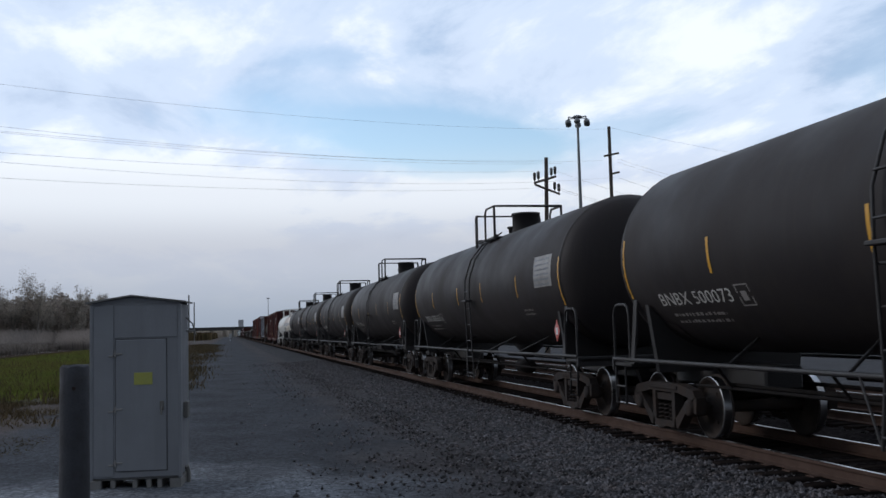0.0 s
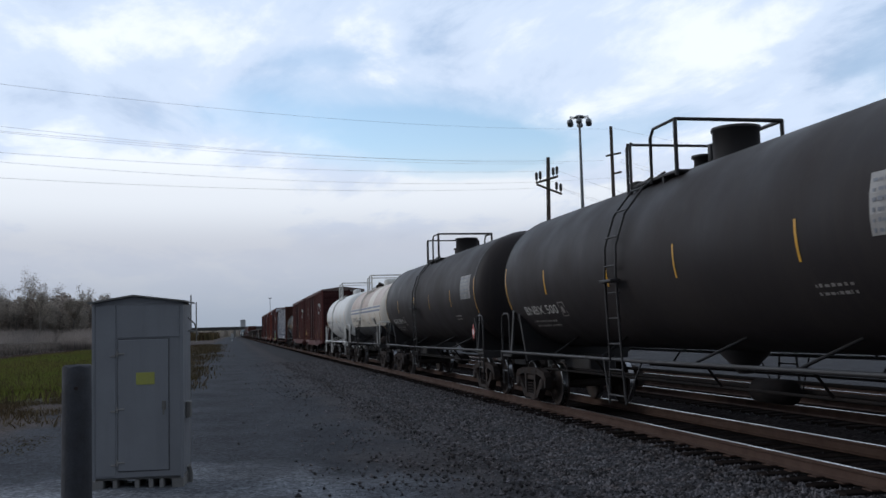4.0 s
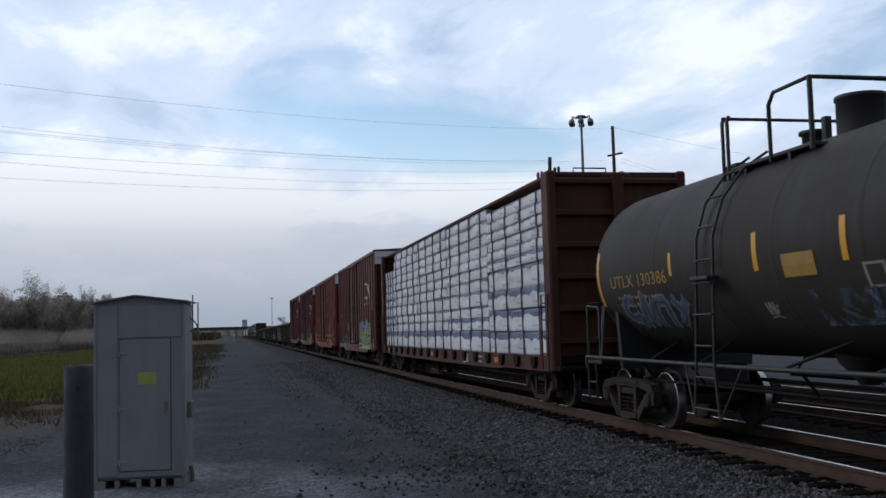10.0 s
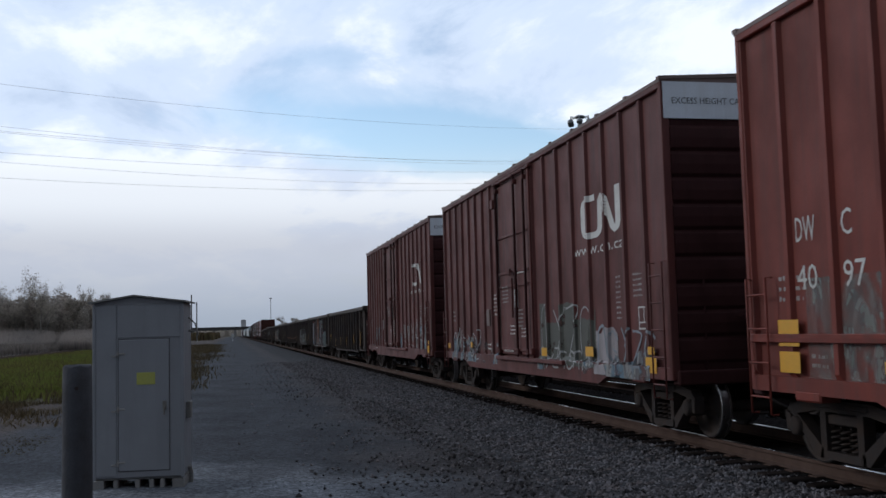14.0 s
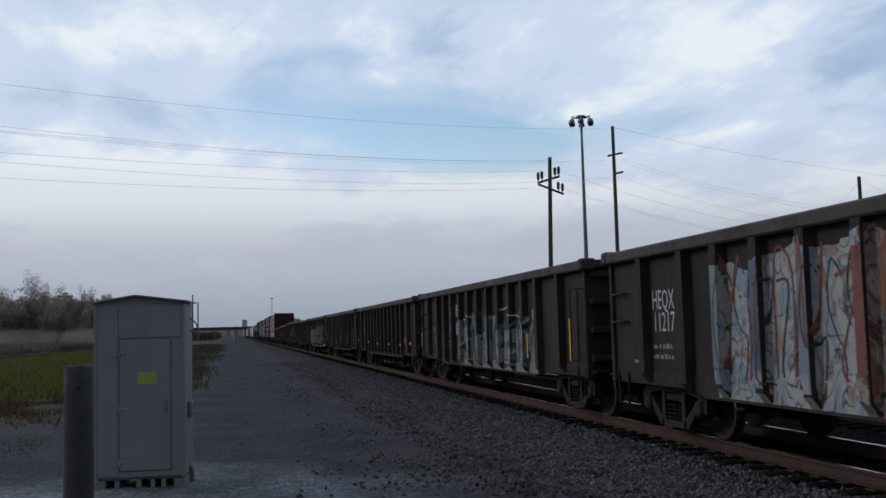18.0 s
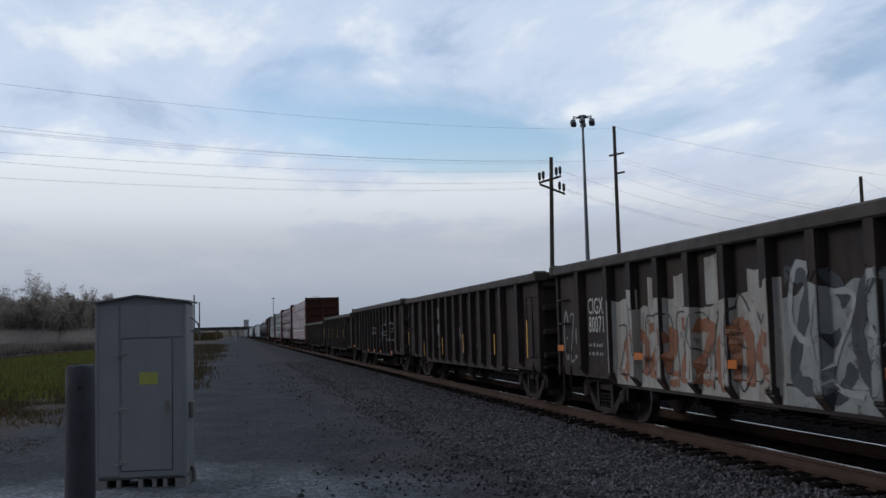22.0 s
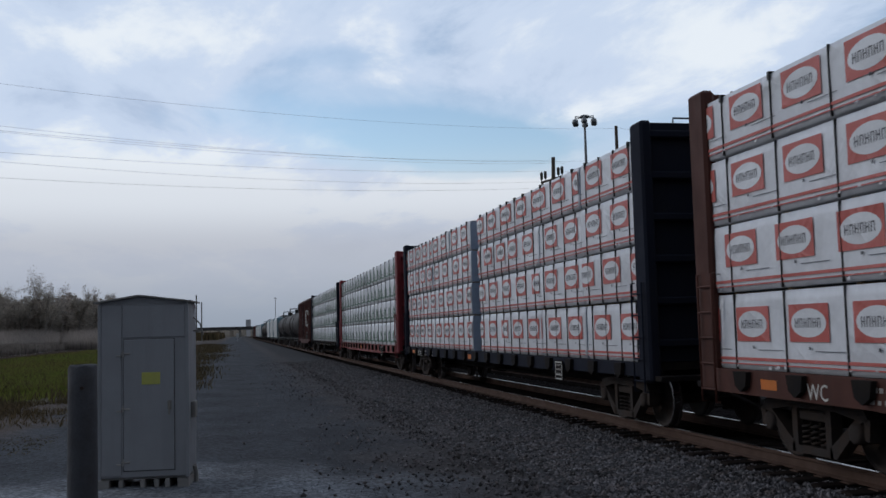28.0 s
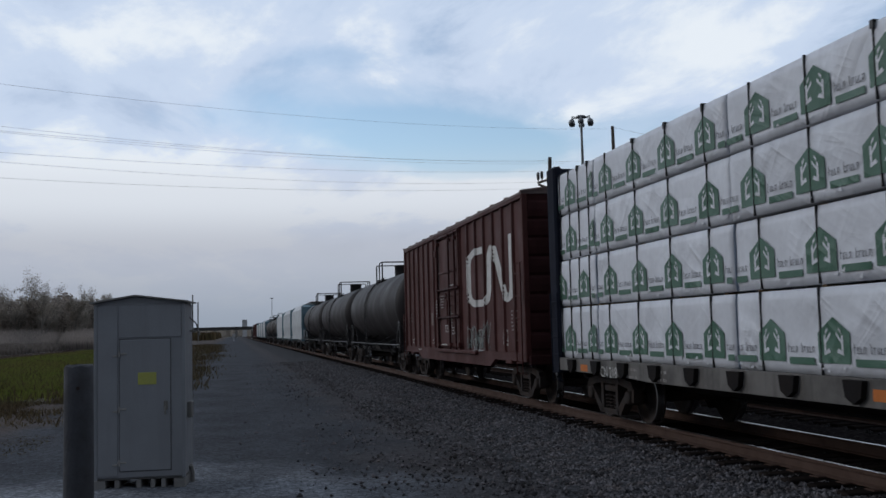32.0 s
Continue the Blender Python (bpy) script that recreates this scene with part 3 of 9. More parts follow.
def patch(name, rects, place, material, parent, label="", cuts=1):
    """Flat painted rectangles (u0, u1, w0, w1) laid on a side."""
    g = Geo()
    for u0, u1, w0, w1 in rects:
        for k in range(cuts):
            a, b = w0 + (w1 - w0) * k / cuts, w0 + (w1 - w0) * (k + 1) / cuts
            g.add([place(u0, a), place(u1, a), place(u1, b), place(u0, b)], [(0, 1, 2, 3)])
    return part(name, g, material, parent, label)


def small_print(rnd, u, w, width, lines, size, place, material, parent):
    """Lines of writing too small to read, as short bars."""
    rects = []
    for i in range(lines):
        a = u
        while a < u + width:
            n = rnd.uniform(0.35, 1.5) * size
            rects.append((a, min(a + n, u + width), w - i * size * 1.7, w - i * size * 1.7 + size * rnd.uniform(0.5, 0.8)))
            a += n + size * rnd.uniform(0.25, 0.9)
    return tagged(patch("small_print", rects, place, material, parent), kind="stuff")
# ---- ground, tracks and road ----
def structure(name, mesh, label=""):
    return tagged(new(name, mesh), label, kind="structure")


ROAD_Z = -0.30


def ground_sheet():
    xs = [-3500, -1500, -600, -250, -120, -70, -45, -30, -20, -14, -10] + [-8 + 0.5 * i for i in range(26)] + [5, 5.8, 7, 10, 14, 18, 26, 40, 70, 120, 250, 600, 1500, 3500]
    ys = [-800, -200, -60, -20, -6, 0, 4] + [6 + 0.5 * i for i in range(40)] + [26 + 1.5 * i for i in range(24)] + [64, 72, 82, 95, 110, 130, 160, 200, 260, 340, 450, 600, 900, 1500, 2600, 4600]
    v = []
    for y in ys:
        for x in xs:
            near = max(0.0, 1 - abs(x) / 30) * max(0.0, 1 - abs(y - 15) / 120)
            z = ROAD_Z + near * 0.05 * noise.noise((x * 0.35, y * 0.25, 2)) + near * 0.02 * noise.noise((x * 1.6, y * 1.1, 7))
            if 3.4 < x < 19:
                z -= 0.05
            if -2.2 < x < 3.0:      # wheel ruts of the road
                z -= 0.02 * (math.exp(-((x - 1.9) / 0.35) ** 2) + math.exp(-((x + 0.0) / 0.35) ** 2)) * (1 if y > 14 else 0.3)
            v.append((x, y, z))
    n = len(xs)
    f = [(j * n + i, j * n + i + 1, (j + 1) * n + i + 1, (j + 1) * n + i) for j in range(len(ys) - 1) for i in range(n - 1)]
    return structure("ground", fast_mesh("ground", v, f, GROUND, True), "dark packed gravel and soil beside the railway")


ground_sheet()


def rail_mesh(name, x, y0, y1):
    """One rail: foot, web and head, with its polished running face."""
    half = [(0.07, -0.17), (0.07, -0.158), (0.012, -0.14), (0.009, -0.05), (0.036, -0.038), (0.036, -0.006), (0.030, 0.0)]
    poly = [(x + a, b) for a, b in half] + [(x - a, b) for a, b in reversed(half)]
    g = Geo().prism(poly, "y", y0, y1)
    g.add([(x - 0.029, y0, 0.002), (x + 0.029, y0, 0.002), (x + 0.029, y1, 0.002), (x - 0.029, y1, 0.002)], [(0, 1, 2, 3)], slot=1)
    return g.mesh(name, RAIL_RUST, RAIL_HEAD)


def tie_mesh(seed):
    rnd = random.Random(seed)
    g = Geo().box(-1.3, 1.3, -0.115, 0.115, -0.18, 0.0, 0.012)
    g.v = [(a + rnd.uniform(-0.012, 0.012), b + rnd.uniform(-0.008, 0.008), c + rnd.uniform(-0.006, 0.006)) for a, b, c in g.v]
    return g.mesh("tie", TIE_WOOD)


TIES = [tie_mesh(i) for i in range(6)]


def track(name, cx, y0, y1, near_ties, label):
    """Rails on wooden ties in a ballast bed."""
    bed = Geo()
    left = [(cx - 3.9, -0.37), (cx - 2.4, -0.27), (cx - 1.75, -0.245), (cx - 1.3, -0.225)] if name == "track_main" else [(cx - 2.2, -0.36), (cx - 1.6, -0.24), (cx - 1.3, -0.225)]
    right = [(cx + 1.3, -0.21), (cx + 1.6, -0.24), (cx + 2.2, -0.36)]
    prof = left + [(cx - 0.9, -0.198), (cx - 0.6, -0.184), (cx - 0.3, -0.188), (cx + 0.3, -0.186), (cx + 0.6, -0.184), (cx + 0.9, -0.198)] + right
    steps = [y0] + [y for y in np.arange(4, 60, 0.6)] + [70, 100, 160, 300, y1]
    v, n = [], len(prof)
    for y in steps:
        for x, z in prof:
            v.append((x, y, z + 0.012 * noise.noise((x * 2.3, y * 1.9, cx))))
    f = [(j * n + i, j * n + i + 1, (j + 1) * n + i + 1, (j + 1) * n + i) for j in range(len(steps) - 1) for i in range(n - 1)]
    me = fast_mesh(name, v, f, BALLAST_BED if name == "track_main" else SHADED_BED, True)
    if name == "track_main":        # darker stone between and beyond the rails paints the train's shade
        me.materials.append(SHADED_BED)
        me.polygons.foreach_set("material_index", [1 if i >= len(left) - 1 else 0 for j in range(len(steps) - 1) for i in range(n - 1)])
    base = structure(name, me, label)
    for s in (-1, 1):
        part("rail", rail_mesh("rail", cx + s * 0.755, y0, y1), RAIL_RUST, base, "rusty steel rail with a polished head")
    rnd = random.Random(name)
    y = 3.0 if near_ties else y0
    for i in range(near_ties):
        ob = part("tie", TIES[rnd.randrange(6)], TIE_WOOD, base)
        ob.matrix_basis = pose(cx + rnd.uniform(-0.05, 0.05), y, -0.172 + rnd.uniform(-0.008, 0.006), 0, 0, rnd.uniform(-1.2, 1.2))
        y += 0.53
    g = Geo()
    while y < min(y1, 420):
        g.box(cx - 1.3, cx + 1.3, y - 0.115, y + 0.115, -0.3, -0.175 + rnd.uniform(-0.01, 0.005))
        y += 0.53
    tagged(part("far_ties", g, TIE_WOOD, base), kind="stuff")
    # tie plates and spikes under the near rail
    if near_ties:
        g = Geo()
        for i in range(70):
            g.box(cx - 0.755 - 0.18, cx - 0.755 + 0.18, 3.0 + 0.53 * i - 0.09, 3.0 + 0.53 * i + 0.09, -0.176, -0.158)
        tagged(part("tie_plates", g, RAIL_RUST, base), kind="stuff")
    return base


track("track_main", TRACK_X, -400, 1500, 180, "main line of rusty rails on wooden ties in grey ballast")
track("track_second", 11.85, -60, 1500, 0, "second railway track beside the main line")
track("track_third", 14.8, -60, 600, 0, "third railway track in the yard")
track("track_left", -24.9, 60, 600, 0, "far siding track beyond the grass")


def stones(name, count, area, size, material, seed, label):
    """Loose stones strewn over an area; each one a crooked eight-sided lump."""
    r = np.random.RandomState(seed)
    pts = area(r, count)
    n = len(pts)
    s = r.uniform(size[0], size[1], n) * (1 + 0.5 * (r.rand(n) < 0.08))
    dirs = np.array([(1, 0, 0), (-1, 0, 0), (0, 1, 0), (0, -1, 0), (0, 0, 1), (0, 0, -1)], float)
    v = dirs[None] * s[:, None, None] * r.uniform(0.55, 1.15, (n, 6, 1)) + r.uniform(-0.25, 0.25, (n, 6, 3)) * s[:, None, None]
    a = r.uniform(0, 6.283, n)
    c, q = np.cos(a)[:, None], np.sin(a)[:, None]
    x, y = v[:, :, 0] * c - v[:, :, 1] * q, v[:, :, 0] * q + v[:, :, 1] * c
    v = np.stack([x, y, v[:, :, 2] * 0.8], -1) + pts[:, None]
    face = np.array([(0, 2, 4), (2, 1, 4), (1, 3, 4), (3, 0, 4), (2, 0, 5), (1, 2, 5), (3, 1, 5), (0, 3, 5)])
    f = (face[None] + (np.arange(n) * 6)[:, None, None]).reshape(-1, 3)
    return tagged(new(name, fast_mesh(name, v.reshape(-1, 3).tolist(), f.tolist(), material)), label, kind="stuff")


def shoulder(r, n):
    y = 6.5 + 65 * r.rand(n) ** 2.0
    x = TRACK_X - 1.1 - 2.3 * r.rand(n) ** 1.1 - np.where(r.rand(n) < 0.38, np.abs(r.normal(0, 1.5, n)), 0)
    z = np.interp(x, [TRACK_X - 4.3, TRACK_X - 3.6, TRACK_X - 2.4, TRACK_X - 1.75, TRACK_X - 1.3, TRACK_X], [-0.30, -0.345, -0.275, -0.245, -0.222, -0.20])
    return np.stack([x, y, z], -1)


def between(r, n):
    y = 8 + 45 * r.rand(n) ** 1.6
    x = TRACK_X - 0.65 + 5.0 * r.rand(n)
    return np.stack([x, y, np.full(n, -0.215) - 0.09 * (np.abs(x - 9.9) < 0.5)], -1)


def roadside(r, n):
    y = 9.0 + 40 * r.rand(n) ** 2.0
    x = np.where(r.rand(n) < 0.5, r.uniform(-6.5, 4.0, n), r.normal(2.6, 1.3, n))
    return np.stack([x, y, np.full(n, ROAD_Z + 0.005)], -1)


stones("ballast_stones", 46000, shoulder, (0.014, 0.042), STONE, 1, "crushed grey ballast stones beside the rails")
def cribs(r, n):
    y = 5 + 50 * r.rand(n) ** 1.5
    return np.stack([TRACK_X - 0.86 - 0.75 * r.rand(n), y, np.full(n, -0.205)], -1)


stones("ballast_cribs", 9000, cribs, (0.014, 0.036), STONE, 4, "ballast stones lying over the tie ends")
stones("ballast_between", 9000, between, (0.02, 0.042), SHADED_STONE, 2, "ballast stones between the tracks")
stones("road_pebbles", 11000, roadside, (0.004, 0.012), DIRT_STONE, 3, "loose pebbles on the gravel road")
# ---- things beside the line ----
def equipment_cabinet():
    c = thing("equipment_cabinet", "grey steel railway equipment cabinet with a shut door and peaked roof", "cabinet", at=(-1.19, 14.35, ROAD_Z + 0.02), turn=-5)
    W, Dp, z0, z1 = 0.58, 0.42, 0.14, 2.44
    part("body", Geo().box(-W, W, -Dp, Dp, z0, z1, 0.012), CABINET_GREY, c)
    for x in (-W + 0.01, W - 0.01):
        part("corner_angle", Geo().box(x - 0.022, x + 0.022, -Dp - 0.012, -Dp + 0.03, z0 - 0.02, z1 - 0.01, 0.004), CABINET_GREY, c)
    part("upper_panel", Geo().box(-0.27, W - 0.035, -Dp - 0.014, -Dp + 0.01, 1.985, z1 - 0.025, 0.005), CABINET_GREY, c)
    part("side_panel", Geo().box(-W + 0.035, -0.285, -Dp - 0.012, -Dp + 0.01, z0 + 0.03, z1 - 0.025, 0.005), CABINET_GREY, c)
    door = part("door", Geo().box(-0.255, 0.40, -Dp - 0.022, -Dp + 0.01, z0 + 0.09, 1.96, 0.008), CABINET_GREY, c)
    part("door_gap", Geo().box(-0.262, 0.407, -Dp - 0.006, -Dp + 0.006, z0 + 0.083, 1.968), INK_BLACK, c)
    for z in (0.33, 1.03, 1.76):
        part("hinge", Geo().box(-0.285, -0.17, -Dp - 0.036, -Dp - 0.016, z, z + 0.026, 0.005).tube([(-0.262, -Dp - 0.03, z - 0.03), (-0.262, -Dp - 0.03, z + 0.05)], 0.012, 8).box(-0.35, -0.285, -Dp - 0.026, -Dp - 0.01, z - 0.028, z - 0.004, 0.004), PLATE_SILVER, door, "light steel strap hinge")
    part("notice", Geo().box(-0.02, 0.22, -Dp - 0.027, -Dp - 0.022, 1.36, 1.52, 0.002), LABEL_YELLOW, door, "plain yellow notice plate")
    part("latch", Geo().box(0.315, 0.365, -Dp - 0.04, -Dp - 0.02, 1.02, 1.14, 0.008).tube([(0.34, -Dp - 0.04, 1.06), (0.34, -Dp - 0.075, 1.06), (0.34, -Dp - 0.075, 0.96)], 0.011, 8), CABINET_ROOF, door, "steel lever latch")
    part("gable", Geo().prism([(-W + 0.01, z1 - 0.004), (W - 0.01, z1 - 0.004), (W - 0.01, z1 + 0.01), (-0.05, z1 + 0.085), (-W + 0.01, z1 + 0.01)], "y", -Dp + 0.003, Dp - 0.01), CABINET_GREY, c, "grey sheet gable under the roof")
    for xa, za, xb, zb in ((-W - 0.055, z1 + 0.005, -0.05, z1 + 0.095), (-0.05, z1 + 0.095, W + 0.055, z1 + 0.005)):
        part("roof_sheet", Geo().prism([(xa, za), (xb, zb), (xb, zb + 0.022), (xa, za + 0.022)], "y", -Dp - 0.07, Dp + 0.06), CABINET_ROOF, c, "thin weathered roof sheet with a shallow slope")
    part("plinth", Geo().box(-W + 0.02, W - 0.02, -Dp + 0.05, Dp - 0.02, z0 - 0.03, z0, 0.005), CABINET_ROOF, c)
    for x in (-0.50, -0.30, -0.02, 0.16, 0.30, 0.53):
        part("foot", Geo().box(x - (0.10 if abs(x) > 0.45 else 0.03), x + (0.05 if abs(x) > 0.45 else 0.03), -Dp + 0.02, Dp - 0.04, -0.03, z0 - 0.03, 0.008), CONCRETE, c, "weathered support block")
    part("conduit", Geo().tube([(W + 0.04, 0.05, -0.02), (W + 0.04, 0.05, 0.12), (W + 0.02, 0.0, 0.22)], 0.03, 10), CABINET_ROOF, c)
    part("side_box", Geo().box(W, W + 0.06, -0.15, 0.05, 0.88, 1.1, 0.01), CABINET_ROOF, c)
    g = Geo()
    g.tube([(W + 0.05, 0.1, 2.05), (W + 0.05, 0.1, 2.56)], 0.009, 8).tube([(W + 0.11, 0.2, 1.9), (W + 0.11, 0.2, 2.46)], 0.008, 8).tube([(W, 0.15, 2.06), (W + 0.12, 0.15, 2.06)], 0.012, 8)
    g.tube([(W, 0.15, 2.25), (W + 0.09, 0.17, 2.16), (W + 0.13, 0.2, 2.0)], 0.01, 8)
    part("cable_bracket", g, CABINET_ROOF, c, "thin rods and bracket on the cabinet's side")


equipment_cabinet()


def timber_post():
    p = thing("timber_post", "dark weathered round timber post standing in gravel", "post", at=(-1.275, 8.9, ROAD_Z))
    g = Geo()
    seg, rings = 20, [(0, 0.132), (0.25, 0.129), (0.6, 0.126), (1.0, 0.124), (1.4, 0.122), (1.772, 0.120), (1.785, 0.112), (1.788, 0.0)]
    rnd = random.Random(4)
    wob = [1 + rnd.uniform(-0.035, 0.035) for _ in range(seg)]
    v = [(r * wob[k] * math.cos(6.2832 * k / seg), r * wob[k] * math.sin(6.2832 * k / seg), z + (0.008 * math.sin(k * 1.7) if z > 1.7 else 0)) for z, r in rings for k in range(seg)]
    g.add(v, [(i * seg + k, i * seg + (k + 1) % seg, (i + 1) * seg + (k + 1) % seg, (i + 1) * seg + k) for i in range(len(rings) - 1) for k in range(seg)], True)
    part("shaft", g, POST_TIMBER, p)
    part("bolt", Geo().tube([(0.01, -0.10, 1.60), (0.01, -0.135, 1.60)], 0.016, 8), TRUCK_STEEL, p)


timber_post()


POLE_A, POLE_B, POLE_C, MAST = Vector((20.46, 62.0, 12.77)), Vector((28.14, 70.0, 16.62)), Vector((43.16, 62.0, 11.62)), Vector((32.26, 88.0, 21.48))


def utility_pole(top, lean, label, arms):
    p = thing("utility_pole", label, "utility pole", "power line poles", at=(top.x - lean, top.y, ROAD_Z - 0.1))
    h = top.z - ROAD_Z + 0.1
    part("shaft", Geo().tube([(0, 0, 0), (lean * 0.5, 0, h * 0.5), (lean, 0, h)], 0.17, 14, r1=0.12), POLE_WOOD, p)
    for (x0, z0), (x1, z1), depth, pins in arms:
        g = Geo()
        a, b = Vector((lean + x0, -0.2, h + z0)), Vector((lean + x1, -0.2 + depth, h + z1))
        g.tube([a, b], 0.075, 6)
        arm = part("crossarm", g, POLE_WOOD, p)
        for k in pins:
            q = a.lerp(b, k)
            part("insulator", Geo().tube([q, q + Vector((0, 0, 0.18))], 0.03, 6).lathe([(0.18, 0.05), (0.22, 0.10), (0.40, 0.095), (0.47, 0.11), (0.62, 0.10), (0.68, 0.04)], "z", q, 10), INSULATOR, arm)
    return p


utility_pole(POLE_A, 0.35, "wooden power pole with two slanting crossarms and insulators", [((-0.95, -1.72), (0.62, -1.25), 0.2, (0.03, 0.2, 0.8, 0.97)), ((-0.9, -1.82), (0.85, -2.42), 0.2, (0.80, 0.97))])
utility_pole(POLE_B, 0.0, "tall wooden power pole with short side brackets", [((-0.55, -2.3), (0.62, -2.05), 0.0, ()), ((0.05, -3.62), (0.62, -3.5), 0.0, ())])
utility_pole(POLE_C, 0.0, "wooden power pole beyond the train", [])


def mast_lamp():
    p = thing("high_mast_lamp", "tall steel yard light mast with a ring of floodlights", "street lamp", at=(MAST.x, MAST.y, ROAD_Z - 0.1))
    h = MAST.z - ROAD_Z
    part("mast", Geo().tube([(0, 0, 0), (0, 0, h * 0.5), (0, 0, h)], 0.26, 14, r1=0.10), LAMP_STEEL, p)
    part("hub", Geo().lathe([(h - 0.25, 0.12), (h - 0.2, 0.42), (h - 0.05, 0.50), (h + 0.05, 0.35), (h + 0.12, 0.0)], "z", (0, 0, 0), 20), LAMP_STEEL, p)
    for k in range(6):
        w = radians(60 * k + 8)
        c, s = math.cos(w), math.sin(w)
        a = part("lamp_arm", Geo().tube([(0.3 * c, 0.3 * s, h - 0.15), (0.95 * c, 0.95 * s, h - 0.12), (1.0 * c, 1.0 * s, h - 0.45)], 0.045, 8), LAMP_STEEL, p)
        part("floodlight", Geo().lathe([(h - 0.38, 0.10), (h - 0.45, 0.24), (h - 0.68, 0.30), (h - 0.86, 0.24), (h - 0.92, 0.0)], "z", (1.0 * c, 1.0 * s, 0), 14), LAMP_STEEL, a, "round floodlight head, unlit")


mast_lamp()


def far_mast():
    top = Vector((16.1, 430.0, 17.02))
    p = thing("high_mast_lamp", "distant thin light mast with a small flat head", "street lamp", at=(top.x, top.y, ROAD_Z - 0.1))
    h = top.z - ROAD_Z
    part("mast", Geo().tube([(0, 0, 0), (0, 0, h)], 0.16, 8, r1=0.10), LAMP_STEEL, p)
    part("floodlight", Geo().box(-0.65, 0.65, -0.3, 0.3, h - 0.35, h, 0.1), LAMP_STEEL, p)


far_mast()


def cable(a, b, sag, r, label):
    """A wire hanging between two points."""
    a, b = Vector(a), Vector(b)
    pts = []
    for i in range(25):
        t = i / 24
        q = a.lerp(b, t)
        q.z -= sag * 4 * t * (1 - t)
        pts.append(q)
    return tagged(new("wire", Geo().tube(pts, r, 5).mesh("wire", WIRE)), label, "wire", "overhead power wires")


# wires that cross the line towards the left, and those that run on to the right
for start, end, sag in (((-11.04, 45.0, 12.85), (28.14, 70.0, 16.44), 0.65), ((-9.8, 40.0, 9.97), (20.46, 62.0, 12.58), 0.5), ((-9.79, 40.0, 9.77), (27.54, 70.0, 14.02), 0.55),
                                        ((-9.79, 40.0, 8.91), (20.12, 62.0, 11.87), 0.35), ((-10.03, 41.0, 8.74), (28.38, 70.0, 12.74), 0.7), ((-10.02, 41.0, 8.08), (19.58, 62.0, 10.74), 0.35), ((-10.28, 42.0, 10.13), (22.89, 66.0, 13.09), 0.5)):
    cable(start, end, sag, 0.0055, "thin black power wire strung across the sky")
for start, end, sag in (((28.23, 70.0, 16.53), (46.12, 60.0, 11.12), 0.3), ((28.76, 70.0, 14.16), (45.26, 58.0, 8.31), 0.8), ((28.75, 70.0, 13.91), (45.24, 58.0, 8.08), 0.8), ((28.7, 70.0, 12.74), (45.17, 58.0, 7.17), 0.9),
                                        ((21.17, 62.0, 11.87), (45.16, 58.0, 6.95), 1.2), ((21.28, 62.0, 10.75), (45.11, 58.0, 6.27), 1.1), ((21.36, 62.0, 10.6), (45.09, 58.0, 6.12), 1.1), ((43.23, 62.0, 11.34), (41.45, 63.0, 9.38), 0.15), ((43.33, 62.0, 11.42), (46.88, 60.0, 9.4), 0.3)):
    cable(start, end, sag, 0.0065, "thin black power wire strung between poles")


def overpass():
    p = thing("road_overpass", "distant low dark road bridge over the tracks", "bridge", at=(0, 700, ROAD_Z))
    part("deck", Geo().box(-27, 70, -6, 6, 5.2, 6.6, 0.1), SPAN_STEEL, p)
    part("parapet", Geo().box(-27, 70, -6.2, -5.9, 6.6, 7.4), SPAN_STEEL, p)
    for x in (-26, -12, 2, 20, 40, 60):
        part("pier", Geo().box(x - 0.7, x + 0.7, -5, 5, 0, 5.2, 0.1), CONCRETE, p)
    emb = Geo().prism([(-27, 0), (-27, 6.6), (-30, 6.6), (-46, 0)], "y", -6, 6)
    part("embankment", emb, WEED, p)


overpass()


def far_tower():
    a = Vector((9.83, 900.0, 14.78))
    p = thing("water_tower", "distant pale block tower behind the bridge", "tower", at=(a.x, a.y, ROAD_Z))
    h = a.z - ROAD_Z
    part("shaft", Geo().box(-1.8, 1.8, -2, 2, 0, h * 0.5, 0.1), FAR_WALL, p)
    part("tank", Geo().box(-2.2, 2.2, -2.2, 2.2, h * 0.5, h, 0.2), FAR_WALL, p)


far_tower()


def line_marker():
    a = Vector((0.15, 330.0, 0.94))
    p = thing("line_marker", "small pale distant signal box beside the road", "marker", at=(a.x, a.y, ROAD_Z))
    part("post", Geo().box(-0.1, 0.1, -0.1, 0.1, 0, 1.0, 0.02), FAR_WALL, p)
    part("sign", Geo().box(-0.45, 0.45, -0.2, 0.2, 1.0, 2.4, 0.05), HOPPER_GREY, p)


line_marker()


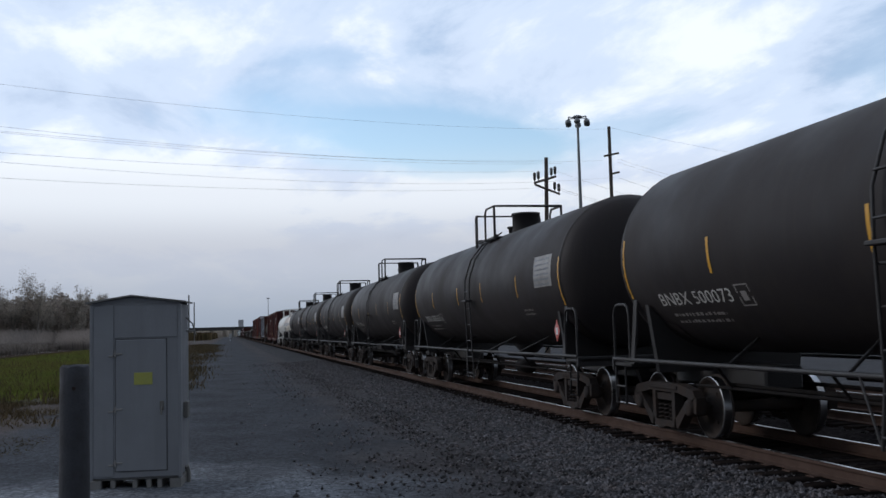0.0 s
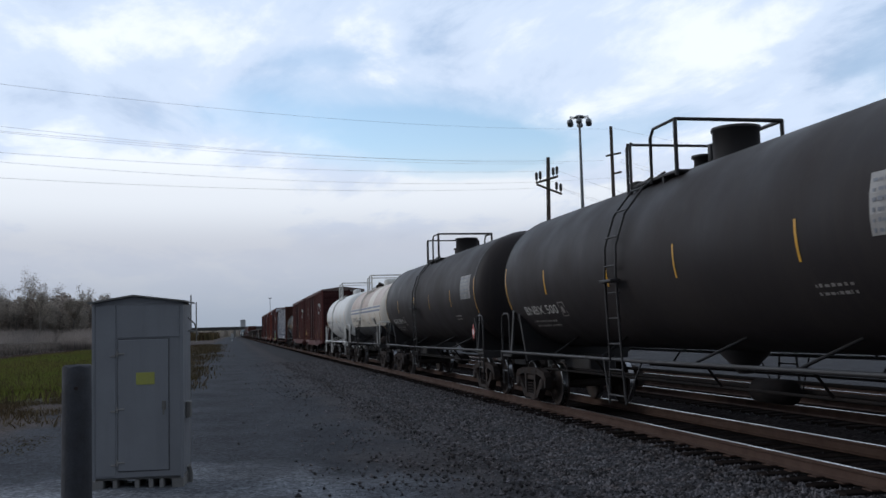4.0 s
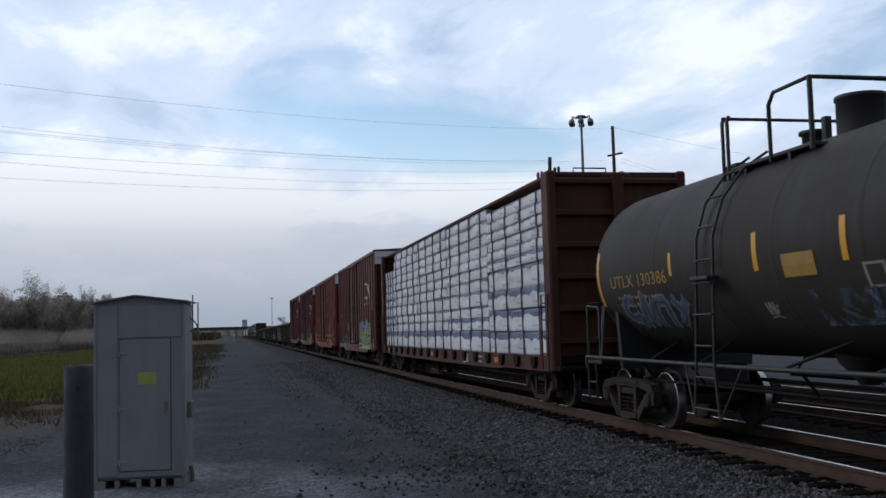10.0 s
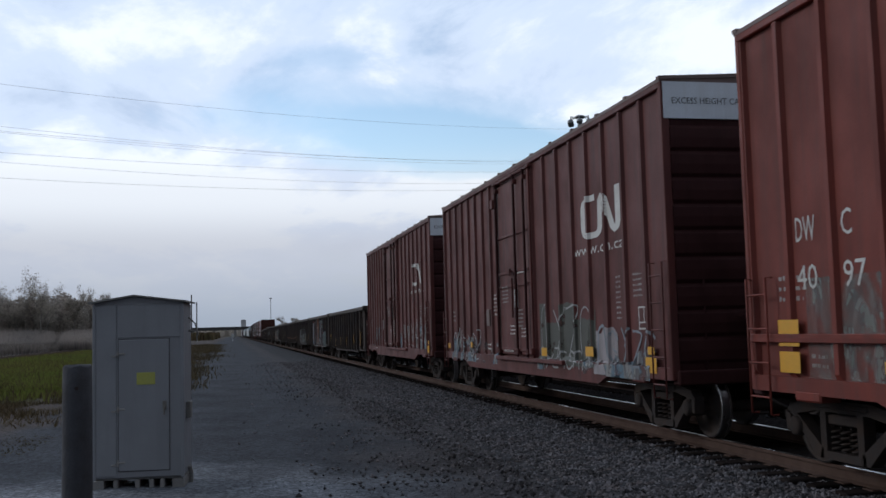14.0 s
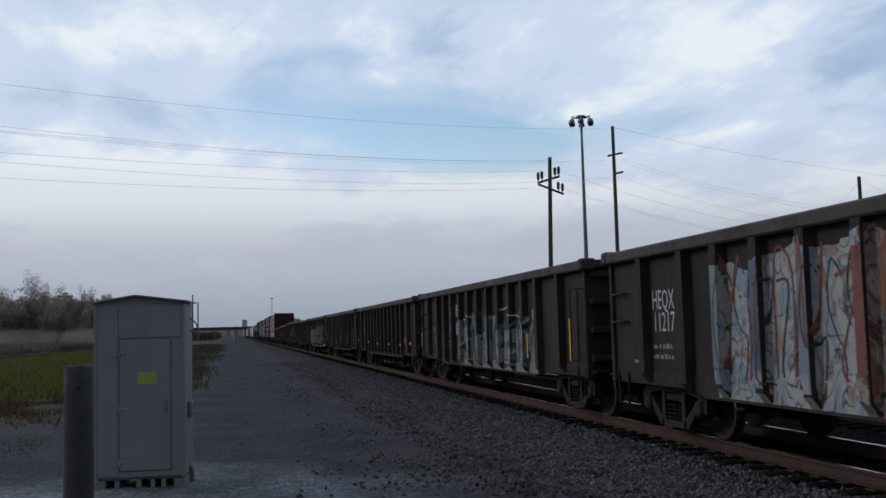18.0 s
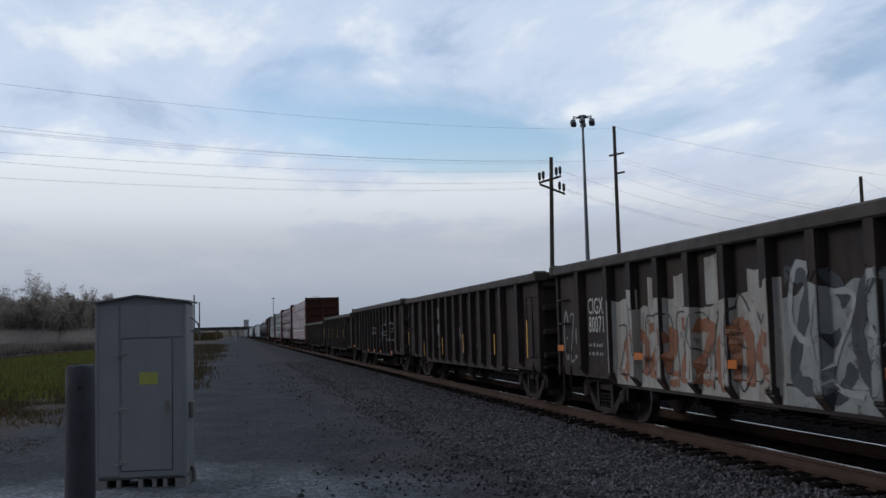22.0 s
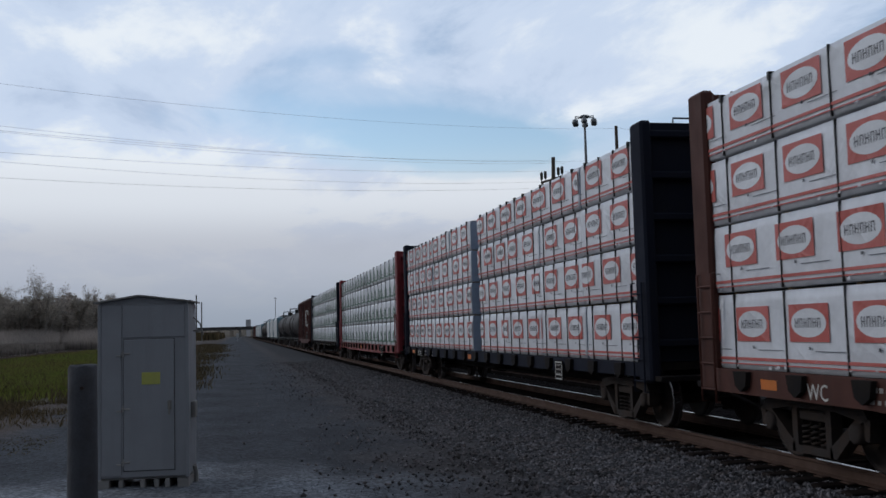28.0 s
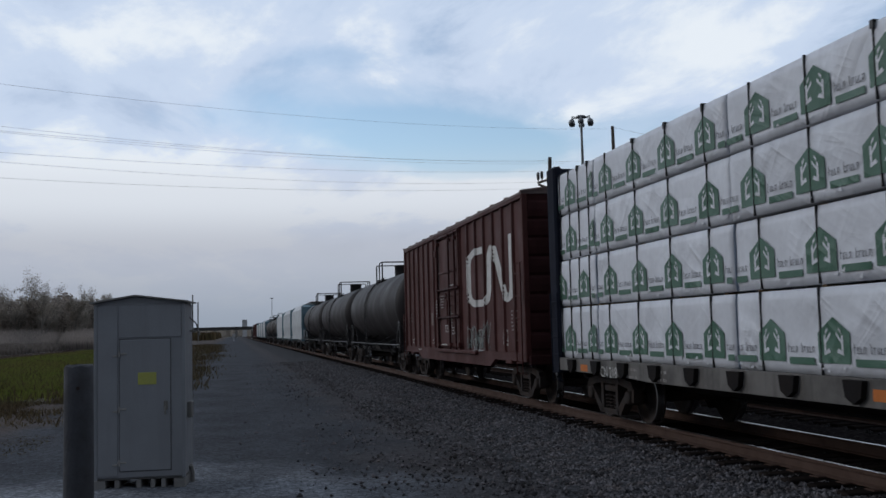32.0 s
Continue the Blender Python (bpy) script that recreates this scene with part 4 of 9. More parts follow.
# ---- growth ----
def blades(name, pts, height, width, material, seed, label, lean=0.35, parts=1):
    """Upright leaf blades or stems, each a thin bent strip."""
    r = np.random.RandomState(seed)
    n = len(pts)
    h = height * r.uniform(0.55, 1.15, n)
    a = r.uniform(0, 6.283, n)
    dx, dy = np.cos(a), np.sin(a)
    l = r.normal(0, lean, (n, 2)) * h[:, None]
    w = width * r.uniform(0.6, 1.4, n)
    v = np.zeros((n, 5, 3))
    for i, (k, s) in enumerate(((0, 1), (0, -1), (0.55, 0.8), (0.55, -0.8), (1, 0))):
        v[:, i, 0] = pts[:, 0] + dx * w * s + l[:, 0] * k * k
        v[:, i, 1] = pts[:, 1] + dy * w * s + l[:, 1] * k * k
        v[:, i, 2] = pts[:, 2] + h * k
    f = (np.array([(0, 1, 3), (0, 3, 2), (2, 3, 4)])[None] + (np.arange(n) * 5)[:, None, None]).reshape(-1, 3)
    return tagged(new(name, fast_mesh(name, v.reshape(-1, 3).tolist(), f.tolist(), material)), label, kind="stuff")


def spread(seed, n, fn):
    r = np.random.RandomState(seed)
    return fn(r, n)


def grass_area(r, n):
    y = 39 + 130 * r.rand(n) ** 1.5 - np.where(r.rand(n) < 0.2, 5 * r.rand(n) ** 2, 0)
    x = np.minimum(-3.4, -y * r.uniform(0.045, 0.24, n) - 1.2)
    keep = (x > -22.8) & (x < -3.0 - 0.028 * (y - 40) + 1.2 * np.sin(y * 0.21))
    return np.stack([x, y, np.full(n, ROAD_Z - 0.03)], -1)[keep]


def edge_area(r, n):
    # in tufts, thicker away from the road
    tuft_y = 27 + 190 * r.rand(420) ** 1.3
    tuft_x = -1.5 - 5.5 * r.rand(420) ** 1.2 * np.interp(tuft_y, [20, 40, 60], [0.25, 0.4, 1.0]) + np.interp(tuft_y, [20, 34, 60, 200], [-1.3, -0.3, 0.0, -0.6])
    k = r.randint(0, 420, n)
    wide = np.interp(tuft_y[k], [27, 120], [0.35, 1.2])
    x, y = tuft_x[k] + r.normal(0, 1, n) * wide * 0.6, tuft_y[k] + r.normal(0, 1, n) * wide * 1.6
    return np.stack([x, y, np.full(n, ROAD_Z - 0.03)], -1)


def reed_area(r, n):
    y = 172 + 60 * r.rand(n)
    x = -y * r.uniform(0.10, 0.27, n) - 3
    return np.stack([x, y, np.full(n, ROAD_Z - 0.15)], -1)


def brush_area(r, n):
    y = 140 + 38 * r.rand(n)
    x = -27.2 - 22 * r.rand(n)
    keep = noise_row(x * 0.5 + y * 0.2) > r.rand(n) - 0.45
    return np.stack([x, y, np.full(n, ROAD_Z - 0.1)], -1)[keep]


def noise_row(a):
    """A slow wave between 0 and 1 with no plain period."""
    return 0.5 + 0.25 * np.sin(a) + 0.25 * np.sin(a * 2.37 + 1.3)


def litter_area(r, n):
    y = 19 + 22 * r.rand(n)
    x = -3.6 - 7 * r.rand(n)
    return np.stack([x, y, np.full(n, ROAD_Z - 0.02)], -1)


blades("grass", spread(5, 75000, grass_area), 0.36, 0.024, GRASS, 5, "tall green grass in a strip beyond the road")
blades("grass", spread(15, 12000, grass_area), 0.44, 0.022, WEED, 15, "dead brown stalks among the green grass")
def front_area(r, n):
    y = 24 + 16 * r.rand(n) ** 0.6
    x = -3.4 - 8 * r.rand(n)
    keep = np.sin(x * 2.1 + y * 0.7) + np.sin(x * 0.9 - y * 1.3) + 1.4 * r.rand(n) > 0.6
    return np.stack([x, y, np.full(n, ROAD_Z - 0.02)], -1)[keep]


blades("dead_grass", spread(16, 14000, front_area), 0.20, 0.014, WEED, 16, "low dead grass in front of the green strip", 0.6)
blades("roadside_weeds", spread(6, 13000, edge_area), 0.34, 0.018, WEED, 6, "dry brown and green weeds along the road's edge")
blades("reed_tufts", spread(17, 7000, reed_area), 4.4, 0.06, REED, 17, "taller reed plumes standing out of the bed", 0.2)
blades("dark_brush", spread(27, 13000, brush_area), 1.6, 0.07, BRUSH, 27, "dark brown brush along the far siding", 0.5)
blades("reeds", spread(7, 26000, reed_area), 3.7, 0.065, REED, 7, "pale dry reed bed in front of the woods", 0.12)
blades("dry_litter", spread(8, 9000, litter_area), 0.05, 0.010, WEED, 8, "dead grass litter on bare soil", 1.6)


def tree(at, height, spread_r, seed, fill, label):
    """A bare-limbed tree: trunk, forking limbs, twigs, and thin leaves at their ends."""
    rnd = random.Random(seed)
    p = thing("tree", label, "tree", "trees beyond the reeds", at=at)
    wood, tips = Geo(), []

    def limb(a, d, length, r, depth):
        pts = [a]
        q = a.copy()
        for i in range(3):
            d = (d + Vector((rnd.uniform(-1, 1), rnd.uniform(-1, 1), rnd.uniform(-0.2, 0.5))) * 0.22).normalized()
            q = q + d * length / 3
            pts.append(q.copy())
        wood.tube(pts, r, 5 if depth else 7, False, r1=r * 0.45)
        if depth >= 4:
            tips.append(pts)
            return
        for k in range(4 if depth < 2 else 3 if depth < 3 else 2):
            b = pts[rnd.randint(1, 3)]
            side = Vector((rnd.uniform(-1, 1), rnd.uniform(-1, 1), rnd.uniform(0.0, 0.9))).normalized()
            limb(b, (d * 0.6 + side * 0.8).normalized(), length * rnd.uniform(0.5, 0.72), r * 0.45, depth + 1)
        tips.append(pts[2:])

    limb(Vector((0, 0, 0)), Vector((0, 0, 1)), height * 0.5, height * 0.017, 0)
    part("trunk", wood, BARK, p)
    v, f = [], []
    top = max(q.z for t in tips for q in t)
    k_z, wide = height / top, max(math.hypot(q.x, q.y) for t in tips for q in t)
    for t in tips:
        for _ in range(fill * 5):
            a = rnd.choice(t)
            c = a + Vector((rnd.gauss(0, 1), rnd.gauss(0, 1), rnd.gauss(0, 0.8))) * height * 0.03
            s = rnd.uniform(0.07, 0.19)
            n = Vector((rnd.uniform(-1, 1), rnd.uniform(-1, 1), rnd.uniform(-1, 1))).normalized()
            u = n.orthogonal().normalized()
            w = n.cross(u)
            i = len(v)
            v += [tuple(c + u * s), tuple(c + w * s * 0.6), tuple(c - u * s), tuple(c - w * s * 0.6)]
            f.append((i, i + 1, i + 2, i + 3))
    crown = new("crown", fast_mesh("crown", v, f, LEAF))
    crown.parent = p
    s = spread_r / max(wide, 0.1)
    for ob in p.children:
        ob.matrix_basis = Matrix.Diagonal((s, s, k_z, 1))
    return p


for x, y, height, wide, fill, seed in ((-37.92, 215.0, 16.7, 6, 5, 175), (-46.73, 235.0, 15.1, 5.5, 5, 130), (-49.76, 225.0, 14.1, 6, 5, 85), (-39.29, 240.0, 15.3, 5, 5, 200), (-32.86, 245.0, 14.4, 4.5, 5, 258), (-30.59, 260.0, 13.6, 4.5, 6, 290), (-25.95, 300.0, 14.2, 5, 6, 350), (-34.07, 228.0, 12.1, 4.5, 7, 228),
                                  (-52.18, 250.0, 13.3, 6, 8, 110), (-45.64, 245.0, 12.5, 6, 9, 155), (-39.13, 232.0, 11.6, 6, 9, 190), (-33.52, 262.0, 12.6, 6, 9, 270), (-35.83, 250.0, 12.0, 6, 9, 240), (-29.68, 270.0, 12.3, 6, 8, 305), (-23.36, 330.0, 12.4, 6, 8, 380), (28.25, 560.0, 11.8, 5, 6, 605), (35.05, 570.0, 10.8, 6, 7, 625), (42.11, 580.0, 9.9, 5, 7, 645)):
    tree((x, y, ROAD_Z - 0.3), height, wide, seed, fill, "bare-branched tree with sparse brownish leaves beyond the reed bed")


def thicket_clumps(count, seed):
    """Twigs and dry leaves in a deep belt, its top rising and falling."""
    r = np.random.RandomState(seed)
    y = 236 + 50 * r.rand(count)
    x = -y * r.uniform(0.045, 0.27, count) - 3
    a = x / y * 240
    crest = np.interp(a, [-60, -42, -27, -14], [11.6, 11.2, 9.6, 7.0]) + 1.5 * np.sin(a * 0.55) * np.sin(a * 0.23 + 1) + 0.7 * np.sin(a * 1.9 + y * 0.3)
    z = ROAD_Z + crest * r.rand(count) ** 0.62
    s = r.uniform(0.12, 0.36, count) * np.where(r.rand(count) < 0.25, 1.8, 1.0)
    n = r.normal(0, 1, (count, 3))
    n /= np.linalg.norm(n, axis=1)[:, None]
    u = np.cross(n, [0.3, 0.1, 0.95])
    u /= np.linalg.norm(u, axis=1)[:, None]
    w = np.cross(n, u)
    c = np.stack([x, y, z], -1)
    v = np.stack([c + u * s[:, None], c + w * s[:, None] * 0.5, c - u * s[:, None], c - w * s[:, None] * 0.5], 1)
    f = np.arange(count * 4).reshape(-1, 4)
    return tagged(new("thicket", fast_mesh("thicket", v.reshape(-1, 3).tolist(), f.tolist(), THICKET)), "dark tangled thicket behind the reeds", kind="stuff")


thicket_clumps(80000, 9)
blades("thicket_stems", spread(29, 5000, lambda r, n: (lambda y: np.stack([-y * r.uniform(0.045, 0.27, n) - 3, y, np.full(n, ROAD_Z - 0.2)], -1))(232 + 50 * r.rand(n))), 7.0, 0.10, THICKET, 9, "bare stems standing in the thicket", 0.12)
blades("far_scrub", spread(10, 9000, lambda r, n: np.stack([r.uniform(-90, -8, n), r.uniform(420, 690, n), np.full(n, ROAD_Z)], -1)), 3.2, 0.35, WEED, 10, "low scrub far along the line", 0.2)
blades("far_woods", spread(12, 9000, lambda r, n: np.stack([r.uniform(-900, 900, n), r.uniform(1100, 1500, n), np.full(n, ROAD_Z)], -1)), 11, 2.4, LEAF, 12, "woods low on the horizon", 0.1)
# ---- the train: running gear ----
# A car's own space: origin on the rail tops at its middle, +y towards its trailing end, -x its side towards the road.
WHEEL_R = 0.457


def wheelset_mesh():
    g = Geo().tube([(-0.95, 0, 0), (0.95, 0, 0)], 0.085, 12)
    for s in (-1, 1):
        prof = [(0.66, 0.10), (0.69, 0.13), (0.70, 0.36), (0.665, 0.405), (0.665, 0.47), (0.675, 0.485), (0.69, 0.485), (0.70, 0.46)]
        g.lathe([(s * a, r) for a, r in prof], "x", (0, 0, 0), 36)
        g.lathe([(s * 0.70, 0.46), (s * 0.71, 0.458), (s * 0.815, WHEEL_R)], "x", (0, 0, 0), 36, slot=1)
        g.lathe([(s * 0.815, WHEEL_R), (s * 0.82, 0.44)], "x", (0, 0, 0), 36, slot=1)
        g.lathe([(s * 0.82, 0.44), (s * 0.815, 0.40), (s * 0.765, 0.385), (s * 0.755, 0.28), (s * 0.79, 0.15), (s * 0.83, 0.14), (s * 0.83, 0.085)], "x", (0, 0, 0), 36)
        for k in range(3):      # cast marks on the plate
            w = 2.1 * k
            g.box(s * 0.752, s * 0.775, 0.24 * math.cos(w) - 0.03, 0.24 * math.cos(w) + 0.03, 0.24 * math.sin(w) - 0.02, 0.24 * math.sin(w) + 0.02)
    return g.mesh("wheelset", WHEEL_PLATE, TREAD)


def side_frame_mesh(s):
    """A cast truck side: top member, sloping tension members, columns and bearing jaws."""
    a, b = s * 0.99, s * 1.14
    g = Geo()
    for poly in ([(-1.10, 0.60), (-1.02, 0.72), (-0.55, 0.79), (0.55, 0.79), (1.02, 0.72), (1.10, 0.60), (0.98, 0.585), (0.5, 0.66), (-0.5, 0.66), (-0.98, 0.585)],
                 [(-0.98, 0.585), (-0.86, 0.60), (-0.36, 0.24), (-0.36, 0.13), (-0.48, 0.13)], [(0.98, 0.585), (0.86, 0.60), (0.36, 0.24), (0.36, 0.13), (0.48, 0.13)],
                 [(-0.42, 0.13), (-0.42, 0.22), (0.42, 0.22), (0.42, 0.13)], [(-0.40, 0.22), (-0.40, 0.66), (-0.29, 0.66), (-0.29, 0.22)], [(0.40, 0.22), (0.40, 0.66), (0.29, 0.66), (0.29, 0.22)],
                 [(-1.13, 0.62), (-1.02, 0.62), (-1.02, 0.40), (-1.10, 0.38)], [(1.13, 0.62), (1.02, 0.62), (1.02, 0.40), (1.10, 0.38)]):
        g.prism(poly, "x", a, b)
    g.box(s * 1.13, s * 1.16, -0.5, 0.5, 0.70, 0.765, 0.01)
    return g.mesh("side_frame", TRUCK_STEEL)


def spring_mesh(s):
    g = Geo()
    for y in (-0.19, 0.0, 0.19):
        pts = [(s * 1.06 + 0.065 * math.cos(k * 1.05), y + 0.065 * math.sin(k * 1.05), 0.225 + k * 0.0105) for k in range(28)]
        g.tube(pts, 0.016, 5, False)
    g.box(s * 1.0, s * 1.12, -0.28, 0.28, 0.52, 0.63, 0.015)
    return g.mesh("spring", TRUCK_STEEL)


def bearing_mesh(s, y):
    return Geo().lathe([(s * 0.90, 0.12), (s * 1.10, 0.125), (s * 1.17, 0.115), (s * 1.185, 0.08), (s * 1.185, 0.0)], "x", (0, y, WHEEL_R), 16).mesh("bearing", TRUCK_STEEL)


WHEELSET = wheelset_mesh()
SIDE_FRAMES = {s: side_frame_mesh(s) for s in (-1, 1)}
SPRINGS = {s: spring_mesh(s) for s in (-1, 1)}
BEARINGS = {(s, y): bearing_mesh(s, y) for s in (-1, 1) for y in (-0.89, 0.89)}
BOLSTER = Geo().box(-1.05, 1.05, -0.19, 0.19, 0.50, 0.74, 0.03).lathe([(0.74, 0.36), (0.80, 0.33), (0.86, 0.33)], "z", (0, 0, 0), 18).box(-0.85, 0.85, -0.62, -0.48, 0.36, 0.46, 0.02).box(-0.85, 0.85, 0.48, 0.62, 0.36, 0.46, 0.02).mesh("truck", UNDER_STEEL)
COUPLER = Geo().box(-0.09, 0.09, 0.0, 0.75, 0.80, 0.94, 0.02).box(-0.16, 0.15, 0.62, 0.98, 0.74, 1.0, 0.05).box(-0.28, 0.28, -0.05, 0.12, 0.68, 1.05, 0.02).tube([(0.35, 0.1, 0.95), (0.4, 0.5, 0.62), (0.1, 0.85, 0.42)], 0.025, 6).mesh("coupler", UNDER_STEEL)
WHEELSETS = []


def truck(car, y):
    t = part("truck", BOLSTER, UNDER_STEEL, car, "two-axle freight truck with cast side frames")
    t.matrix_basis = pose(0, y, 0)
    for s in (-1, 1):
        part("side_frame", SIDE_FRAMES[s], TRUCK_STEEL, t)
        tagged(part("spring", SPRINGS[s], TRUCK_STEEL, t), kind="stuff")
        for q in (-0.89, 0.89):
            part("bearing", BEARINGS[s, q], TRUCK_STEEL, t)
    for q in (-0.89, 0.89):
        w = part("wheelset", WHEELSET, WHEEL_PLATE, t, "steel wheels with bright worn treads")
        w.matrix_parent_inverse = Matrix.Translation((0, q, WHEEL_R))
        WHEELSETS.append(w)
    return t


def running_gear(car, L, inset):
    half = L / 2
    for s in (-1, 1):
        truck(car, s * (half - inset))
        c = part("coupler", COUPLER, UNDER_STEEL, car)
        c.matrix_basis = pose(0, s * (half - 0.9), 0, 0, 0, 0 if s > 0 else 180)


def ladder(car, name, x, y0, y1, z0, z1, steps, material, stand=0.09, r=0.014, side=-1):
    """Two stiles and round rungs standing off a flat side."""
    g = Geo()
    o = x + side * stand
    for y in (y0, y1):
        g.tube([(x, y, z0), (o, y, z0), (o, y, z1), (x, y, z1)], r, 6)
    for i in range(steps):
        z = z0 + (z1 - z0) * (i + 0.5) / steps
        g.tube([(o, y0, z), (o, y1, z)], r, 6)
    return part(name, g, material, car)


CARS = []       # (object, its middle along the train at the start of the clip)


def car_at(name, label, category, front, rear, group="train cars"):
    car = thing(name, label, category, group, at=(TRACK_X, (front + rear) / 2, 0))
    CARS.append((car, (front + rear) / 2))
    return car


# ---- tank cars ----
def tank_car(front, rear, seam, R, zc, head, paint, trim, label, marks="", inset=2.14, lower=None, stripes=(), dome_r=0.36, dome_y=-0.65, deck=(-0.45, 1.5), rail_z=0.79, ladder_y=0.85, print_mat=None, sill=None, rnd_seed=0, plates=True, round_dome=False, ends="rail", low_trim=None, mark_at=(-6.6, -0.82, 2.22)):
    rnd = random.Random(rnd_seed)
    L = rear - front
    half = L / 2
    car = car_at("tank_car", label, "tank car", front, rear)
    sill = sill or BLACK_STEEL
    print_mat = print_mat or LETTER_WHITE
    low_trim = low_trim or trim
    running_gear(car, L, inset)
    prof = []
    for i in range(9):
        w = math.pi / 2 * i / 8
        prof.append((-seam - head * math.cos(w), R * math.sin(w) if i else 0.001))
    mids = [-seam + 2 * seam * k / 6 for k in range(1, 6)]
    prof += [(y, R) for y in mids]
    for i in range(9):
        w = math.pi / 2 * i / 8
        prof.append((seam + head * math.sin(w), R * math.cos(w) if i < 8 else 0.001))
    if lower:
        # two-tone tank: the shell in an upper and a lower half at the paint line
        k = math.asin((lower[0] - zc) / R) / (2 * math.pi)
        upper_arc, lower_arc = (k, 0.5 - k), (0.5 - k, 1 + k)
        part("upper_shell", Geo().lathe(prof, "y", (0, 0, zc), 40, arc=upper_arc), paint, car)
        part("lower_shell", Geo().lathe(prof, "y", (0, 0, zc), 30, arc=lower_arc), lower[1], car, "black-painted lower half of the tank")
    else:
        part("shell", Geo().lathe(prof, "y", (0, 0, zc), 64), paint, car)
    place = on_round(R, zc)
    for y in (-seam, seam) if paint is TANK_BLACK else (-seam, seam, -seam * 0.52, -seam * 0.17, seam * 0.17, seam * 0.52):
        part("weld_band", Geo().lathe([(y - 0.05, R), (y - 0.035, R + 0.004), (y + 0.035, R + 0.004), (y + 0.05, R)], "y", (0, 0, zc), 48, arc=upper_arc if lower else (0, 1)), paint, car)
    # stub sills, end decks, bolsters and saddles
    for s in (-1, 1):
        e = half - 0.85
        t = half - inset
        part("stub_sill", Geo().box(-0.3, 0.3, s * (t - 1.6), s * e, 0.72, 1.06, 0.03), sill, car)
        part("end_deck", Geo().box(-1.42, 1.42, s * (e - 0.75), s * e, 1.02, 1.10, 0.02).box(-1.45, 1.45, s * (e - 0.06), s * e, 0.95, 1.13, 0.01), sill, car)
        sad = [(-1.2, 0.95), (1.2, 0.95), (R * 0.90, zc - R * 0.50), (R * 0.6, zc - R * 0.82), (0, zc - R * 1.01), (-R * 0.6, zc - R * 0.82), (-R * 0.90, zc - R * 0.50)]
        part("bolster_web", Geo().prism(sad, "y", s * t - 0.06, s * t + 0.06), BLACK_STEEL, car)
        part("saddle", Geo().lathe([(s * t - 0.45, R + 0.012), (s * t + 0.45, R + 0.012)], "y", (0, 0, zc), 20, arc=(0.62, 0.88)), lower[1] if lower else paint, car)
        for x in (-1, 1):
            # corner post from the deck to the head, and grab rails
            part("corner_post", Geo().prism([(x * 1.44, 1.08), (x * 1.40, 1.08), (x * 1.31, zc - 0.62), (x * 1.34, zc - 0.58)], "y", s * (seam - 0.16), s * (seam - 0.02)), sill if ends == "rail" else trim, car)
            y0, y1 = s * (e - 0.08), s * (e - 0.72)
            if paint is TANK_BLACK:
                pts = [(x * 1.42, y0, 1.1), (x * 1.42, y0, 1.86), (x * 1.42, y0 - s * 0.05, 1.98), (x * 1.42, y0 - s * 0.16, 2.03), (x * 1.42, y0 - s * 0.48, 2.03), (x * 1.42, y0 - s * 0.59, 1.98), (x * 1.42, y1, 1.86), (x * 1.42, y1, 1.1)]
                part("grab_rail", Geo().tube(pts, 0.022, 8), trim, car, "arched black grab rail on the end deck")
            else:
                part("grab_rail", Geo().tube([(x * 1.40, y0, 1.1), (x * 1.40, y0, 2.02), (x * 1.40, y0 - s * 0.08, 2.1), (x * 0.55, y0 - s * 0.08, 2.1), (x * 0.5, y0, 2.02), (x * 0.5, y0, 1.1)], 0.02, 6).tube([(x * 1.42, y1, 1.1), (x * 1.42, y1, 1.95), (x * 1.42, y1 + s * 0.07, 2.02), (x * 1.42, y0 - s * 0.1, 2.05)], 0.02, 6), trim, car)
            part("sill_step", Geo().tube([(x * 1.42, s * (e - 0.1), 1.02), (x * 1.42, s * (e - 0.1), 0.42), (x * 1.42, s * (e - 0.5), 0.42), (x * 1.42, s * (e - 0.5), 1.02)], 0.018, 6).tube([(x * 1.42, s * (e - 0.1), 0.7), (x * 1.42, s * (e - 0.5), 0.7)], 0.018, 6), low_trim, car)
        part("bottom_brake_pipe", Geo().tube([(0.5 * s, -t, 0.78), (0.5 * s, t, 0.78)], 0.03, 6), UNDER_STEEL, car)
    for x in (-1, 1):
        part("side_handrail", Geo().tube([(x * 1.43, -(half - 0.9), 1.14), (x * 1.43, 0, 1.12), (x * 1.43, half - 0.9, 1.14)], 0.032, 8), low_trim, car, "long pipe handrail along the sill")
        part("running_rod", Geo().tube([(x * 1.2, -(half - inset - 1.3), 0.82), (x * 1.2, half - inset - 1.3, 0.82)], 0.022, 6), UNDER_STEEL, car)
        for y in (-seam * 0.62, -seam * 0.28, seam * 0.28, seam * 0.62):
            sgn = 1 if y > 0 else -1
            w = radians(-58)
            part("rail_brace", Geo().tube([(x * R * math.cos(w), y, zc + R * math.sin(w)), (x * 1.42, y - sgn * 0.32, 1.15)], 0.022, 6), low_trim, car)
            part("hanger", Geo().tube([(x * 1.43, y, 1.12), (x * 1.2, y, 0.82)], 0.02, 6), UNDER_STEEL, car)
        # ladder bent round the shell, its foot in the underframe's paint
        g, foot = Geo(), Geo()
        for dy in (-0.24, 0.24):
            foot.tube([(x * 1.55, ladder_y + dy * 1.5, 0.42), (x * 1.55, ladder_y + dy * 1.1, 1.1), (x * (R + 0.10), ladder_y + dy, zc - 0.25)], 0.02, 6)
            foot.tube([(x * 1.55, ladder_y + dy * 1.5, 0.42), (x * 1.45, ladder_y + dy * 3.4, 1.12)], 0.014, 6)
            pts = [(x * (R + 0.10), ladder_y + dy, zc - 0.25)]
